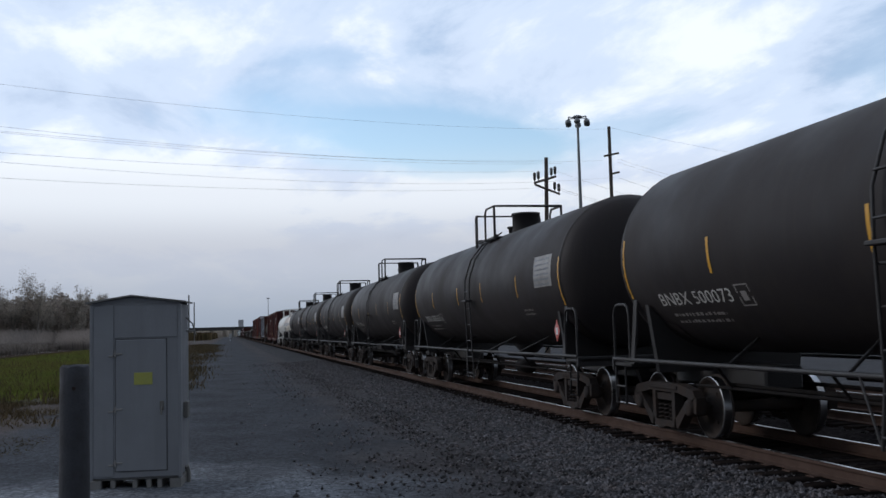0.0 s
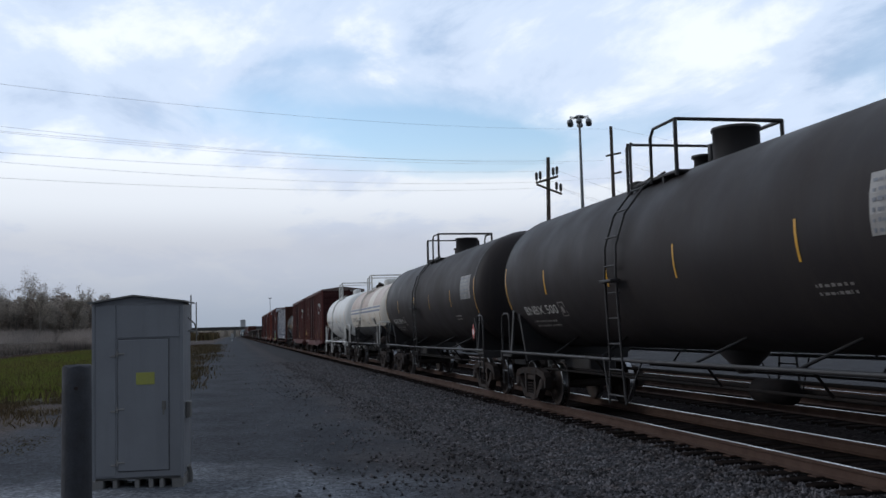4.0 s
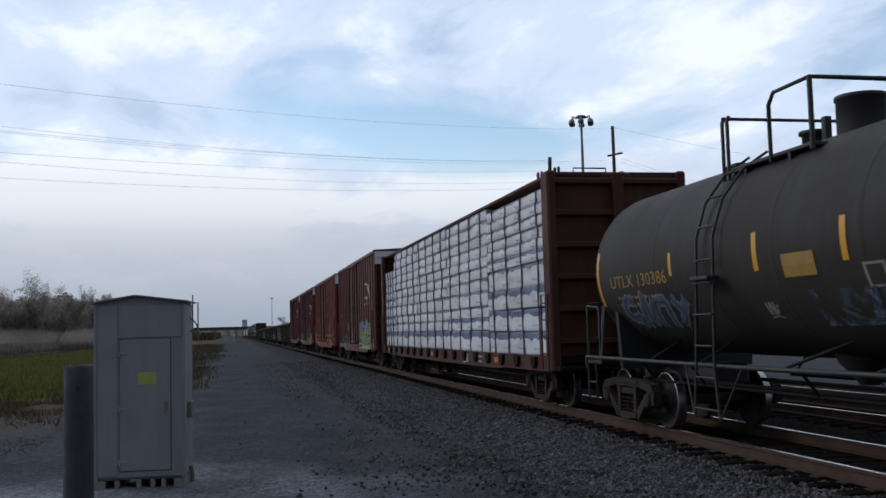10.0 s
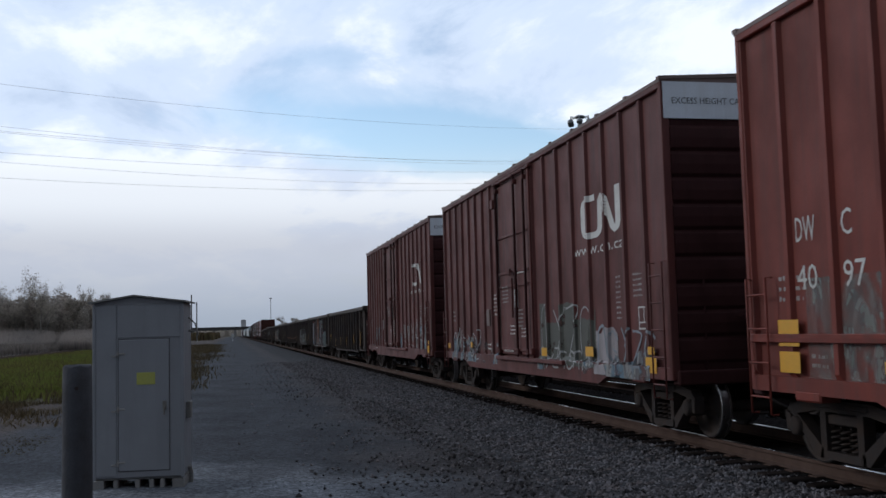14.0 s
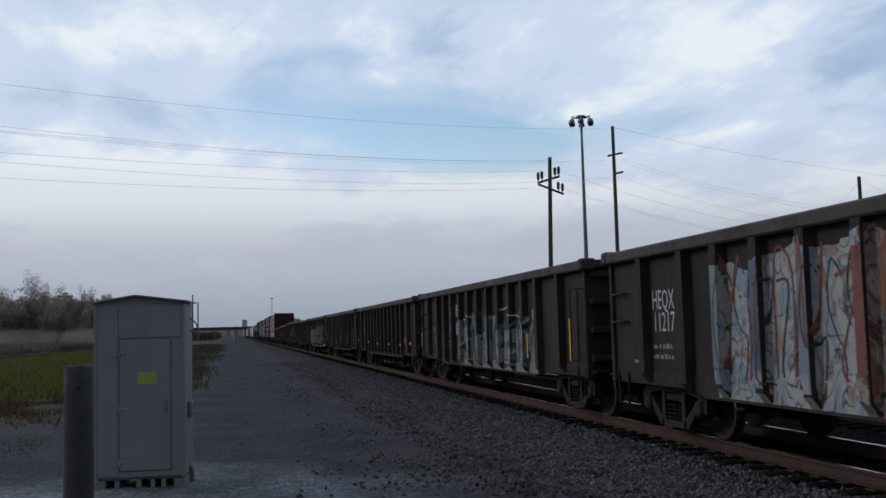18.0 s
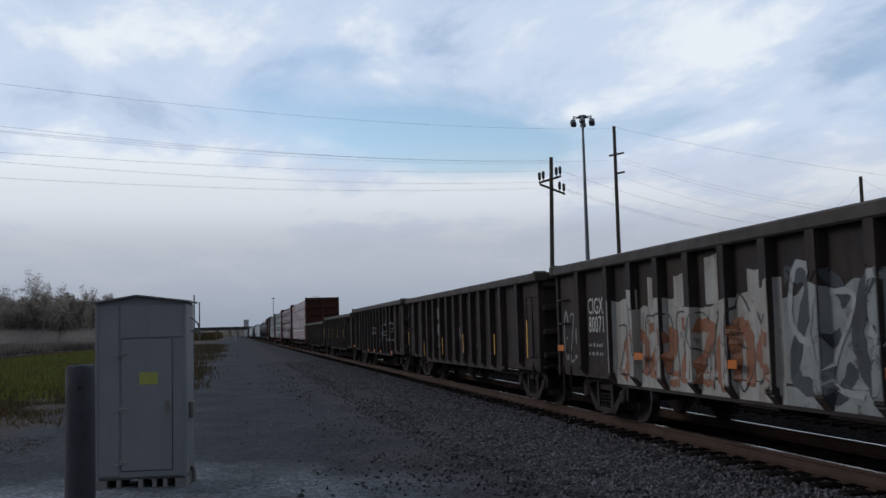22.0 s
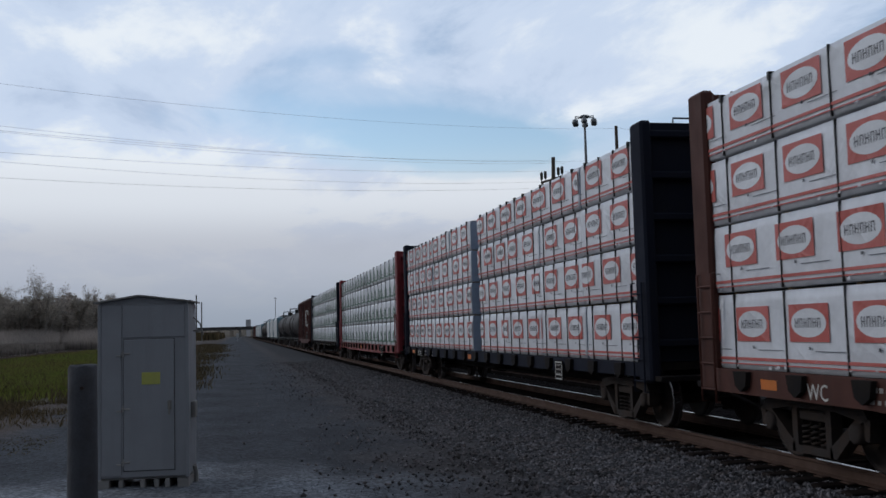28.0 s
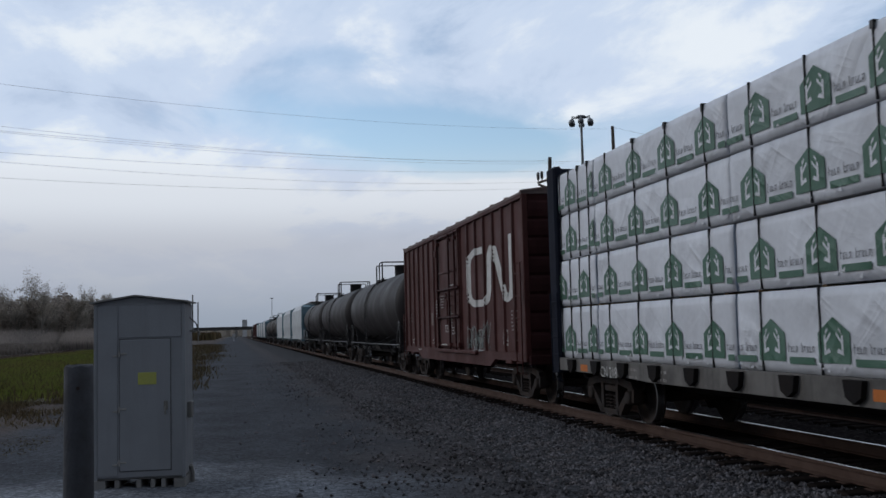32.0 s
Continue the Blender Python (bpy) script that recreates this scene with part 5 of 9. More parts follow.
            pts += [(x * (R + 0.10) * math.cos(w), ladder_y + dy, zc + (R + 0.10) * math.sin(w)) for w in (0.15, 0.5, 0.85, 1.15)]
            g.tube(pts, 0.02, 6)
        for i in range(5):
            z = 0.55 + i * 0.42
            k = min(1.0, (z - 0.42) / 0.68)
            foot.tube([(x * 1.555, ladder_y - 0.24 * (1.5 - 0.4 * k), z), (x * 1.555, ladder_y + 0.24 * (1.5 - 0.4 * k), z)], 0.016, 6)
        for w in (-0.05, 0.25, 0.55, 0.85):
            q = (x * (R + 0.10) * math.cos(w), zc + (R + 0.10) * math.sin(w))
            g.tube([(q[0], ladder_y - 0.24, q[1]), (q[0], ladder_y + 0.24, q[1])], 0.016, 6)
        part("ladder_foot", foot, low_trim, car)
        part("ladder", g, trim, car)
        part("ladder_step", Geo().box(x * (R + 0.02), x * (R + 0.2), ladder_y - 0.26, ladder_y + 0.26, zc - 0.35, zc - 0.30, 0.01), trim, car)
    # platform with rails round the fittings on top
    top = zc + R
    d0, d1 = deck
    w = 0.92
    zd = zc + math.sqrt(R * R - w * w) + 0.16
    for x in (-1, 1):
        part("platform", Geo().box(x * 0.45, x * w, d0, d1, zd - 0.05, zd, 0.01), trim, car)
        for y in (d0 + 0.5, d1 - 0.6):
            part("platform_bracket", Geo().prism([(x * 0.5, zd - 0.05), (x * w, zd - 0.05), (x * w * 0.98, zd - 0.28)], "y", y, y + 0.06), trim, car)
        z2 = zd + rail_z
        part("rail_post", Geo().tube([(x * w, d0, zd - 0.1), (x * w, d0, z2)], 0.034, 8), trim, car)
        for y in (d1, d1 - 0.14):
            part("rail_post", Geo().tube([(x * w, y, zd - 0.22), (x * w, y, z2 - 0.12), (x * (w - 0.03), y, z2 - 0.04)], 0.026, 6), trim, car)
    z2 = zd + rail_z
    part("guard_rail", Geo().tube([(-w, d0 + 0.95, zd - 0.1), (-w, d0 + 0.95, z2 - 0.14), (-w, d0 + 0.82, z2), (-w, d0, z2), (w, d0, z2), (w, d0 + 0.82, z2), (w, d0 + 0.95, z2 - 0.14), (w, d0 + 0.95, zd - 0.1)], 0.027, 8), trim, car, "bent pipe guard rail on top of the tank")
    part("end_rail", Geo().tube([(-w, d1, z2 - 0.05), (w, d1, z2 - 0.05)], 0.024, 8), trim, car)
    part("platform_end", Geo().box(-w, w, d1 - 0.35, d1, zd + 0.004, zd + 0.05, 0.01), trim, car)
    if paint is TANK_CREAM:
        for x in (-1, 1):
            part("platform_edge", Geo().box(x * (w - 0.03), x * (w + 0.01), d0 - 0.05, d1 + 0.05, zd - 0.16, zd + 0.03, 0.008), trim, car, "deep white edge of the top platform")
    if round_dome:
        part("dome", Geo().lathe([(top - 0.05, dome_r), (top + 0.16, dome_r), (top + 0.26, dome_r * 0.9), (top + 0.32, dome_r * 0.6), (top + 0.34, 0.001)], "z", (0, dome_y, 0), 28), trim, car, "rounded fitting housing")
        part("safety_valve", Geo().lathe([(top - 0.02, 0.11), (top + 0.12, 0.09), (top + 0.12, 0.06), (top + 0.28, 0.05), (top + 0.30, 0.0)], "z", (0.1, dome_y - dome_r - 0.45, 0), 12), trim, car)
    else:
        part("fitting_housing", Geo().lathe([(top - 0.08, dome_r), (top + 0.40, dome_r), (top + 0.41, dome_r * 1.06), (top + 0.46, dome_r * 1.05), (top + 0.48, 0.001)], "z", (0, dome_y, 0), 28), trim, car, "round black fittings housing on the tank top")
        part("manway", Geo().lathe([(top - 0.05, 0.16), (top + 0.16, 0.16), (top + 0.17, 0.20), (top + 0.22, 0.20), (top + 0.24, 0.0)], "z", (0, dome_y + dome_r + 0.75, 0), 18).box(-0.05, 0.05, dome_y + dome_r + 0.4, dome_y + dome_r + 0.5, top, top + 0.36, 0.01), trim, car)
    part("bottom_outlet", Geo().lathe([(zc - R + 0.12, 0.42), (zc - R - 0.06, 0.36), (zc - R - 0.22, 0.2), (zc - R - 0.34, 0.12)], "z", (0, -0.6, 0), 16), BLACK_STEEL, car)
    part("brake_reservoir", Geo().lathe([(-3.1, 0.001), (-3.08, 0.16), (-2.3, 0.16), (-2.28, 0.001)], "y", (-0.75, 0, 0.78), 14), UNDER_STEEL, car)
    # paint and plates on the near side
    for u, w0, w1, wd, mat in stripes:
        patch("reflector_stripe", [(u - wd / 2, u + wd / 2, w0, w1)], place, mat, car, cuts=5)
    if marks:
        u0, w0, wide = mark_at
        lettering("reporting_mark", marks if len(marks) > 5 else marks + " 500", 0.29, u0, w0, place, print_mat, car, width=wide)
        small_print(rnd, u0 + 0.2, w0 - 0.20, 1.6, 2, 0.075, place, print_mat if paint is not TANK_BLACK else LETTER_DIM, car)
        u = u0 + wide + 0.14
        if paint is TANK_BLACK:
            patch("stencil_box", [(u, u + 0.34, w0 - 0.08, w0 - 0.06), (u, u + 0.34, w0 + 0.22, w0 + 0.24), (u, u + 0.025, w0 - 0.07, w0 + 0.23), (u + 0.315, u + 0.34, w0 - 0.07, w0 + 0.23), (u + 0.1, u + 0.24, w0, w0 + 0.14)], place, LETTER_DIM, car)
    if plates:
        patch("data_plate", [(5.95, 7.1, -0.24, 0.40)], place, PLATE_SILVER, car, "pale printed data panel", 3)
        small_print(rnd, 6.0, 0.30, 0.95, 6, 0.06, on_round(R + 0.003, zc), INK_GREY, car)
        small_print(rnd, seam - 2.9, -0.72, 0.7, 2, 0.06, place, LETTER_DIM, car)
        part("placard", Geo().add([(-1.475, -(seam - 0.30) + a, 1.62 + b) for a, b in ((0, 0.22), (0.17, 0), (0, -0.22), (-0.17, 0))], [(0, 1, 2, 3)]), INK_RED, car, "red diamond placard")
        patch("placard_mark", [(seam - 0.36, seam - 0.24, 1.54, 1.68)], on_side(-1.479), INK_WHITE, car)
    return car
# ---- painted marks shared by the box cars ----
def emblem_band(u, w, size, place, material, parent):
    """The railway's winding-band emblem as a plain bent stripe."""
    path = [(0.47, 1.0), (0.47, 1.0), (0.16, 1.0), (0.04, 0.92), (0.0, 0.78), (0.0, 0.22), (0.04, 0.08), (0.16, 0.0), (0.50, 0.0), (0.60, 0.06), (0.64, 0.2), (0.66, 0.86), (0.72, 0.98), (0.82, 0.94), (1.08, 0.12), (1.16, 0.02), (1.25, 0.08), (1.28, 0.2), (1.28, 1.12)]
    # finely cut, so that it follows the side posts
    rough = [Vector((a * size[0], b * size[1])) for a, b in path[1:]]
    pts = [rough[0]]
    for p, q in zip(rough, rough[1:]):
        k = max(1, int((q - p).length / 0.05))
        pts += [p.lerp(q, (i + 1) / k) for i in range(k)]
    g, n, hw = Geo(), len(pts), 0.066 if size[0] > 2 else 0.085
    rows = []
    for i, p in enumerate(pts):
        d = (pts[min(i + 1, n - 1)] - pts[max(i - 1, 0)])
        d = Vector((d.x / size[0], d.y / size[1])).normalized()
        side = Vector((-d.y * size[0], d.x * size[1])) * hw
        rows.append([p + side * (m / 3 - 1) for m in range(7)])
    v = [place(u + p.x, w + p.y) for row in rows for p in row]
    g.add(v, [(7 * i + m, 7 * i + m + 1, 7 * i + m + 8, 7 * i + m + 7) for i in range(n - 1) for m in range(6)])
    return part("emblem", g, material, parent, "white winding-band railway emblem")


def graffiti_paint(name, colors, cover, seed, scale=1.6, soft=0.12, dense=0.75):
    """Spray paint: cloudy shapes in a few colours with bare metal between."""
    m = bpy.data.materials.new(name)
    m.use_nodes = True
    nt = m.node_tree
    N, link = nt.nodes.new, nt.links.new
    bsdf, out = nt.nodes["Principled BSDF"], nt.nodes["Material Output"]
    bsdf.inputs["Roughness"].default_value = 0.5
    coord, mp = N("ShaderNodeTexCoord"), N("ShaderNodeMapping")
    mp.inputs["Location"].default_value = (seed * 3.7, seed * 1.3, seed * 2.1)
    mp.inputs["Scale"].default_value = (1, 1.0, 0.62)
    link(coord.outputs["Object"], mp.inputs[0])

    def noise_at(s, detail, warp):
        n = N("ShaderNodeTexNoise")
        n.inputs["Scale"].default_value, n.inputs["Detail"].default_value, n.inputs["Distortion"].default_value = s, detail, warp
        link(mp.outputs[0], n.inputs["Vector"])
        return n.outputs[0]

    shape, tone = noise_at(scale, 1.5, 2.2), noise_at(scale * 0.8, 1.0, 2.6)
    r = N("ShaderNodeValToRGB")
    r.color_ramp.interpolation = "EASE"
    while len(r.color_ramp.elements) < len(colors):
        r.color_ramp.elements.new(0.5)
    for i, (e, c) in enumerate(zip(r.color_ramp.elements, colors)):
        e.position, e.color = 0.0 if i == 0 else 0.36 + 0.30 * i / len(colors), (*c, 1)
    link(tone, r.inputs[0])
    # dark outlines where the shape's edge runs
    edge = N("ShaderNodeMath")
    edge.operation = "PINGPONG"
    link(shape, edge.inputs[0])
    edge.inputs[1].default_value = 0.09
    line = N("ShaderNodeMapRange")
    line.inputs[1].default_value, line.inputs[2].default_value = 0.008, 0.016
    link(edge.outputs[0], line.inputs[0])
    mix = N("ShaderNodeMix")
    mix.data_type = "RGBA"
    mix.inputs[6].default_value = (0.10, 0.095, 0.095, 1)
    link(line.outputs[0], mix.inputs[0])
    link(r.outputs[0], mix.inputs[7])
    link(mix.outputs[2], bsdf.inputs["Base Color"])
    hole, see = N("ShaderNodeMapRange"), N("ShaderNodeMixShader")
    hole.inputs[1].default_value, hole.inputs[2].default_value, hole.inputs[4].default_value = cover, cover + soft, dense
    link(noise_at(scale * 0.7, 3.0, 1.6), hole.inputs[0])
    clear = N("ShaderNodeBsdfTransparent")
    link(hole.outputs[0], see.inputs[0])
    link(clear.outputs[0], see.inputs[1])
    link(bsdf.outputs[0], see.inputs[2])
    link(see.outputs[0], out.inputs["Surface"])
    return m


SPRAY_GREY = graffiti_paint("spray_grey", ((0.30, 0.30, 0.30), (0.10, 0.10, 0.11), (0.34, 0.33, 0.31), (0.12, 0.20, 0.26)), 0.46, 2)
SPRAY_BLUE = graffiti_paint("spray_blue", ((0.08, 0.13, 0.22), (0.22, 0.28, 0.36), (0.06, 0.09, 0.16)), 0.46, 6, 2.0)
SPRAY_TEAL = graffiti_paint("spray_teal", ((0.10, 0.16, 0.15), (0.28, 0.30, 0.28), (0.09, 0.12, 0.12), (0.22, 0.26, 0.24)), 0.38, 8, 2.2, 0.2, 0.6)


def brushed(pts, steps=5):
    """A smooth line through the given points."""
    out = []
    for i in range(len(pts) - 1):
        p0, p1, p2, p3 = (Vector(pts[min(max(i + k, 0), len(pts) - 1)]) for k in (-1, 0, 1, 2))
        for q in range(steps):
            t = q / steps
            out.append(0.5 * (2 * p1 + (p2 - p0) * t + (2 * p0 - 5 * p1 + 4 * p2 - p3) * t * t + (3 * p1 - p0 - 3 * p2 + p3) * t ** 3))
    return out + [Vector(pts[-1])]


def stroke(g, pts, width, place, lift=0.0):
    """A painted line of even width laid on a side, its ends cut slanting."""
    line = brushed(pts, 9)
    n, left, right = len(line), [], []
    for i, q in enumerate(line):
        d = line[min(i + 1, n - 1)] - line[max(i - 1, 0)]
        d = d.normalized() if d.length > 1e-6 else Vector((1, 0))
        side = Vector((-d.y, d.x)) * width * 0.5 * (0.85 + 0.15 * math.sin(i * 1.7))
        left.append(q + side)
        right.append(q - side)
    v = [place(p.x, p.y) for p in left + right]
    g.add([(x - lift, y, z) for x, y, z in v], [(i, i + 1, n + i + 1, n + i) for i in range(n - 1)])


FORMS = ([[(0, 0), (0, 0.8), (0.4, 1.0), (0.8, 0.8), (0.85, 0)]], [[(0.9, 0.9), (0.3, 1.0), (0, 0.65), (0.4, 0.4), (0.9, 0.35), (0.8, 0.0)]], [[(0, 0.95), (0.9, 0.9), (0.1, 0.1), (1.0, 0)]],
         [[(0.1, 0), (0.45, 0.5), (0.05, 1.0)], [(0.45, 0.5), (1.0, 0.95)]], [[(0, 0), (0.45, 1.1), (0.6, 0.25), (1.0, 1.0)]], [[(0.9, 0.8), (0.4, 1.0), (0, 0.5), (0.4, 0), (0.95, 0.2)], [(0.3, 0.5), (0.8, 0.45)]])


def throw_up(parent, place, u0, u1, w0, w1, count, fill, edge, seed, label, slant=0.0, blocks=False):
    """Wild sprayed shapes crowded together: broad strokes in an edge colour, the fill on them, thin lines on top."""
    r = random.Random(seed)
    step, high = (u1 - u0) / count, w1 - w0
    for k in range(count):
        back, front, ink = Geo(), Geo(), Geo()
        tall, low = high * r.uniform(0.72, 1.0), w0 + high * r.uniform(-0.04, 0.08)
        broad = min(0.24, step * r.uniform(0.22, 0.32))
        if blocks:      # a filled field behind the line work, its corners crooked
            broad *= 0.55
            ring = [(0.0, 0.05), (0.3, -0.05), (0.7, 0.03), (1.02, 0.0), (1.08, 0.35), (0.95, 0.7), (1.04, 1.0), (0.6, 0.92), (0.3, 1.08), (-0.03, 0.95), (0.06, 0.6), (-0.06, 0.3)]
            ring = [(x + r.uniform(-0.07, 0.07), y + r.uniform(-0.05, 0.05)) for x, y in ring]
            for g, grow, lift in ((back, 1.16, 0.0), (front, 1.0, 0.002)):
                pts = [place(u0 + step * (k + 0.5 + (x - 0.5) * grow) + slant * y * tall, low + tall * (0.5 + (y - 0.5) * (1 + (grow - 1) * 0.8))) for x, y in ring]
                g.add([(x - lift, y, z) for x, y, z in pts], [tuple(range(12))])
        for form in FORMS[r.randrange(len(FORMS))]:
            pts = [(u0 + step * (k + 0.06 + 0.86 * x + r.uniform(-0.08, 0.08)) + slant * y * tall, low + tall * (y + r.uniform(-0.05, 0.05))) for x, y in form]
            if blocks:
                stroke(ink, pts, broad * 0.75, place, 0.006)
                stroke(ink, [(x + broad * 1.6, y - 0.03) for x, y in pts], broad * 0.28, place, 0.006)
                continue
            stroke(back, pts, broad + 0.07, place)
            stroke(front, pts, broad, place, 0.002)
            if r.random() < 0.8:
                stroke(ink, [(x + r.uniform(-0.1, 0.1) * step, y + r.uniform(-0.04, 0.04)) for x, y in pts], 0.025 + 0.02 * r.random(), place, 0.004)
        g = part("graffiti_letter", back, edge, parent, label)
        part("fill", front, fill, g)
        if ink.v:
            tagged(part("stroke", ink, INK_BLACK, g), kind="stuff")


PAINT_SKY = surface("spray_sky_edge", (0.24, 0.34, 0.42), 0.5, second=(0.12, 0.18, 0.25), amount=0.9, scale=2.5, bump=0, vary=0)
PAINT_FADED = surface("spray_faded_fill", (0.24, 0.235, 0.225), 0.6, second=(0.12, 0.10, 0.095), amount=0.9, scale=1.6, streak=0.7, streak_color=(0.10, 0.08, 0.075), bump=0, vary=0)
PAINT_TEAL = surface("spray_teal_edge", (0.075, 0.10, 0.10), 0.6, second=(0.10, 0.055, 0.045), amount=0.9, scale=1.8, bump=0, vary=0)
PAINT_BLUE = surface("spray_blue_fill", (0.085, 0.12, 0.18), 0.5, second=(0.05, 0.07, 0.11), amount=0.9, scale=3.0, bump=0, vary=0)
PAINT_NAVY = surface("spray_navy", (0.038, 0.055, 0.085), 0.55, second=(0.03, 0.035, 0.05), amount=0.9, scale=3.0, bump=0, vary=0)
PAINT_PALE_EDGE = surface("spray_pale_edge", (0.22, 0.25, 0.28), 0.5, amount=0.8, scale=3.0, bump=0, vary=0)


MURAL_WHITE = graffiti_paint("mural_white_blue", ((0.36, 0.37, 0.37), (0.24, 0.30, 0.35), (0.40, 0.39, 0.37), (0.27, 0.20, 0.15), (0.38, 0.38, 0.37)), -1.0, 21, 1.5, 0.1, 1.0)
MURAL_RUST = graffiti_paint("mural_rust_cream", ((0.34, 0.29, 0.26), (0.24, 0.12, 0.07), (0.40, 0.36, 0.33), (0.22, 0.085, 0.045), (0.30, 0.24, 0.21)), -1.0, 22, 1.8, 0.1, 1.0)
MURAL_LILAC = surface("mural_lilac_grey", (0.33, 0.30, 0.31), 0.6, second=(0.24, 0.22, 0.23), amount=0.9, scale=1.5, streak=0.85, streak_color=(0.20, 0.17, 0.17), fine=14, bump=0.1, vary=0)
MURAL_TEAL = surface("mural_teal_grey", (0.22, 0.27, 0.265), 0.6, second=(0.28, 0.29, 0.28), amount=0.9, scale=1.5, streak=0.85, streak_color=(0.12, 0.12, 0.115), fine=14, bump=0.1, vary=0)
MURAL_CREAM = surface("mural_cream_white", (0.40, 0.385, 0.355), 0.6, second=(0.30, 0.27, 0.24), amount=0.9, scale=1.7, streak=0.9, streak_color=(0.22, 0.15, 0.105), fine=14, bump=0.1, vary=0)
MURAL_SILVER = surface("mural_silver", (0.29, 0.30, 0.285), 0.5, second=(0.17, 0.185, 0.18), amount=0.95, scale=1.3, streak=0.85, streak_color=(0.15, 0.16, 0.16), fine=14, bump=0.1, vary=0)
LINE_BRICK = surface("spray_brick_line", (0.22, 0.055, 0.045), 0.55, second=(0.16, 0.05, 0.042), amount=0.7, scale=3, bump=0, vary=0)
LINE_RUST = surface("spray_rust_line", (0.27, 0.105, 0.05), 0.55, second=(0.20, 0.075, 0.04), amount=0.8, scale=2, bump=0, vary=0)
LINE_SLATE = surface("spray_slate_line", (0.042, 0.050, 0.056), 0.6, second=(0.026, 0.026, 0.028), amount=0.8, scale=2, bump=0, vary=0)
LINE_WHITE = surface("spray_white_line", (0.36, 0.365, 0.36), 0.55, second=(0.24, 0.24, 0.235), amount=0.8, scale=2, bump=0, vary=0)
FIELD_LIME = surface("spray_lime_field", (0.30, 0.345, 0.085), 0.5, second=(0.36, 0.37, 0.13), amount=0.9, scale=1.6, streak=0.4, streak_color=(0.20, 0.24, 0.08), bump=0.04, vary=0)
FIELD_OLIVE = surface("spray_olive_field", (0.050, 0.052, 0.040), 0.6, second=(0.10, 0.10, 0.085), amount=0.9, scale=1.6, bump=0.04, vary=0)


def worn(m, low=0.36, high=0.47, scale=2.6):
    """Lets the bare side show through paint that has flaked and faded away."""
    nt = m.node_tree
    N, link = nt.nodes.new, nt.links.new
    out = nt.nodes["Material Output"]
    skin = out.inputs["Surface"].links[0].from_socket
    coord, n, r, clear, blend = N("ShaderNodeTexCoord"), N("ShaderNodeTexNoise"), N("ShaderNodeMapRange"), N("ShaderNodeBsdfTransparent"), N("ShaderNodeMixShader")
    n.inputs["Scale"].default_value, n.inputs["Detail"].default_value, n.inputs["Roughness"].default_value = scale, 7.0, 0.68
    link(coord.outputs["Object"], n.inputs["Vector"])
    r.inputs[1].default_value, r.inputs[2].default_value, r.inputs[3].default_value = low, high, 0.1
    link(n.outputs[0], r.inputs[0])
    link(r.outputs[0], blend.inputs[0])
    link(clear.outputs[0], blend.inputs[1])
    link(skin, blend.inputs[2])
    link(blend.outputs[0], out.inputs["Surface"])


for old_paint in (MURAL_WHITE, MURAL_RUST, MURAL_LILAC, MURAL_TEAL, MURAL_CREAM, MURAL_SILVER, LINE_BRICK, LINE_RUST, LINE_SLATE, LINE_WHITE, FIELD_LIME, FIELD_OLIVE):
    worn(old_paint, 0.28, 0.42)
worn(LETTER_WHITE, 0.26, 0.38, 5.0)


def scribble(parent, place, u, w, size, material, seed, label):
    """A looping spray-can tag, too wild to read."""
    r = random.Random(seed)
    pts, x = [], u
    for k in range(r.randint(9, 14)):
        pts.append((x, w + size * (0.42 if k % 2 else -0.38) * r.uniform(0.5, 1.0)))
        x += size * r.uniform(-0.05, 0.32)
    g = Geo()
    stroke(g, pts, 0.028 + 0.03 * size, place)
    stroke(g, [(u - 0.1 * size, w - 0.5 * size), (u + 0.5 * size, w - 0.42 * size), (x, w - 0.55 * size)], 0.03, place)
    return part("tag", g, material, parent, label)


def sprayed_field(name, parent, place, u0, u1, w0, crest, material, label="", lift=0.0):
    """A sprayed area that follows the posts; crest(u) is the height to which it reaches."""
    g, du, rows = Geo(), 0.03, 14
    n = int((u1 - u0) / du)
    v = []
    for i in range(n + 1):
        u = u0 + (u1 - u0) * i / n
        top = max(w0 + 0.05, crest(u))
        for j in range(rows + 1):
            x, y, z = place(u, w0 + (top - w0) * j / rows)
            v.append((x - lift, y, z))
    k = rows + 1
    g.add(v, [(i * k + j, (i + 1) * k + j, (i + 1) * k + j + 1, i * k + j + 1) for i in range(n) for j in range(rows)])
    return part(name, g, material, parent, label)


def ragged(base, amp, seed, step=0.0):
    """A crest that wanders round a height; step gives it the jumps of separate letters."""
    def crest(u):
        q = noise.noise((u * 0.9, seed * 3.3, 1)) * amp + noise.noise((u * 4.0, seed * 1.9, 4)) * amp * 0.45
        if step:
            q += step * noise.cell((u * 1.1 + seed, seed * 0.7, 2))
        return base + q
    return crest


def wild_letters(parent, place, u0, u1, w0, w1, count, width, material, seed, label, lift=0.006):
    """Painted letter-like lines crowded together; each one a part."""
    r = random.Random(seed)
    step = (u1 - u0) / count
    for k in range(count):
        g = Geo()
        tall, low = (w1 - w0) * r.uniform(0.75, 1.0), w0 + (w1 - w0) * r.uniform(0.0, 0.1)
        for form in FORMS[r.randrange(len(FORMS))]:
            stroke(g, [(u0 + step * (k + 0.1 + 0.8 * x + r.uniform(-0.1, 0.1)), low + tall * (y + r.uniform(-0.06, 0.06))) for x, y in form], width * r.uniform(0.7, 1.25), place, lift)
        part("graffiti_line", g, material, parent, label)


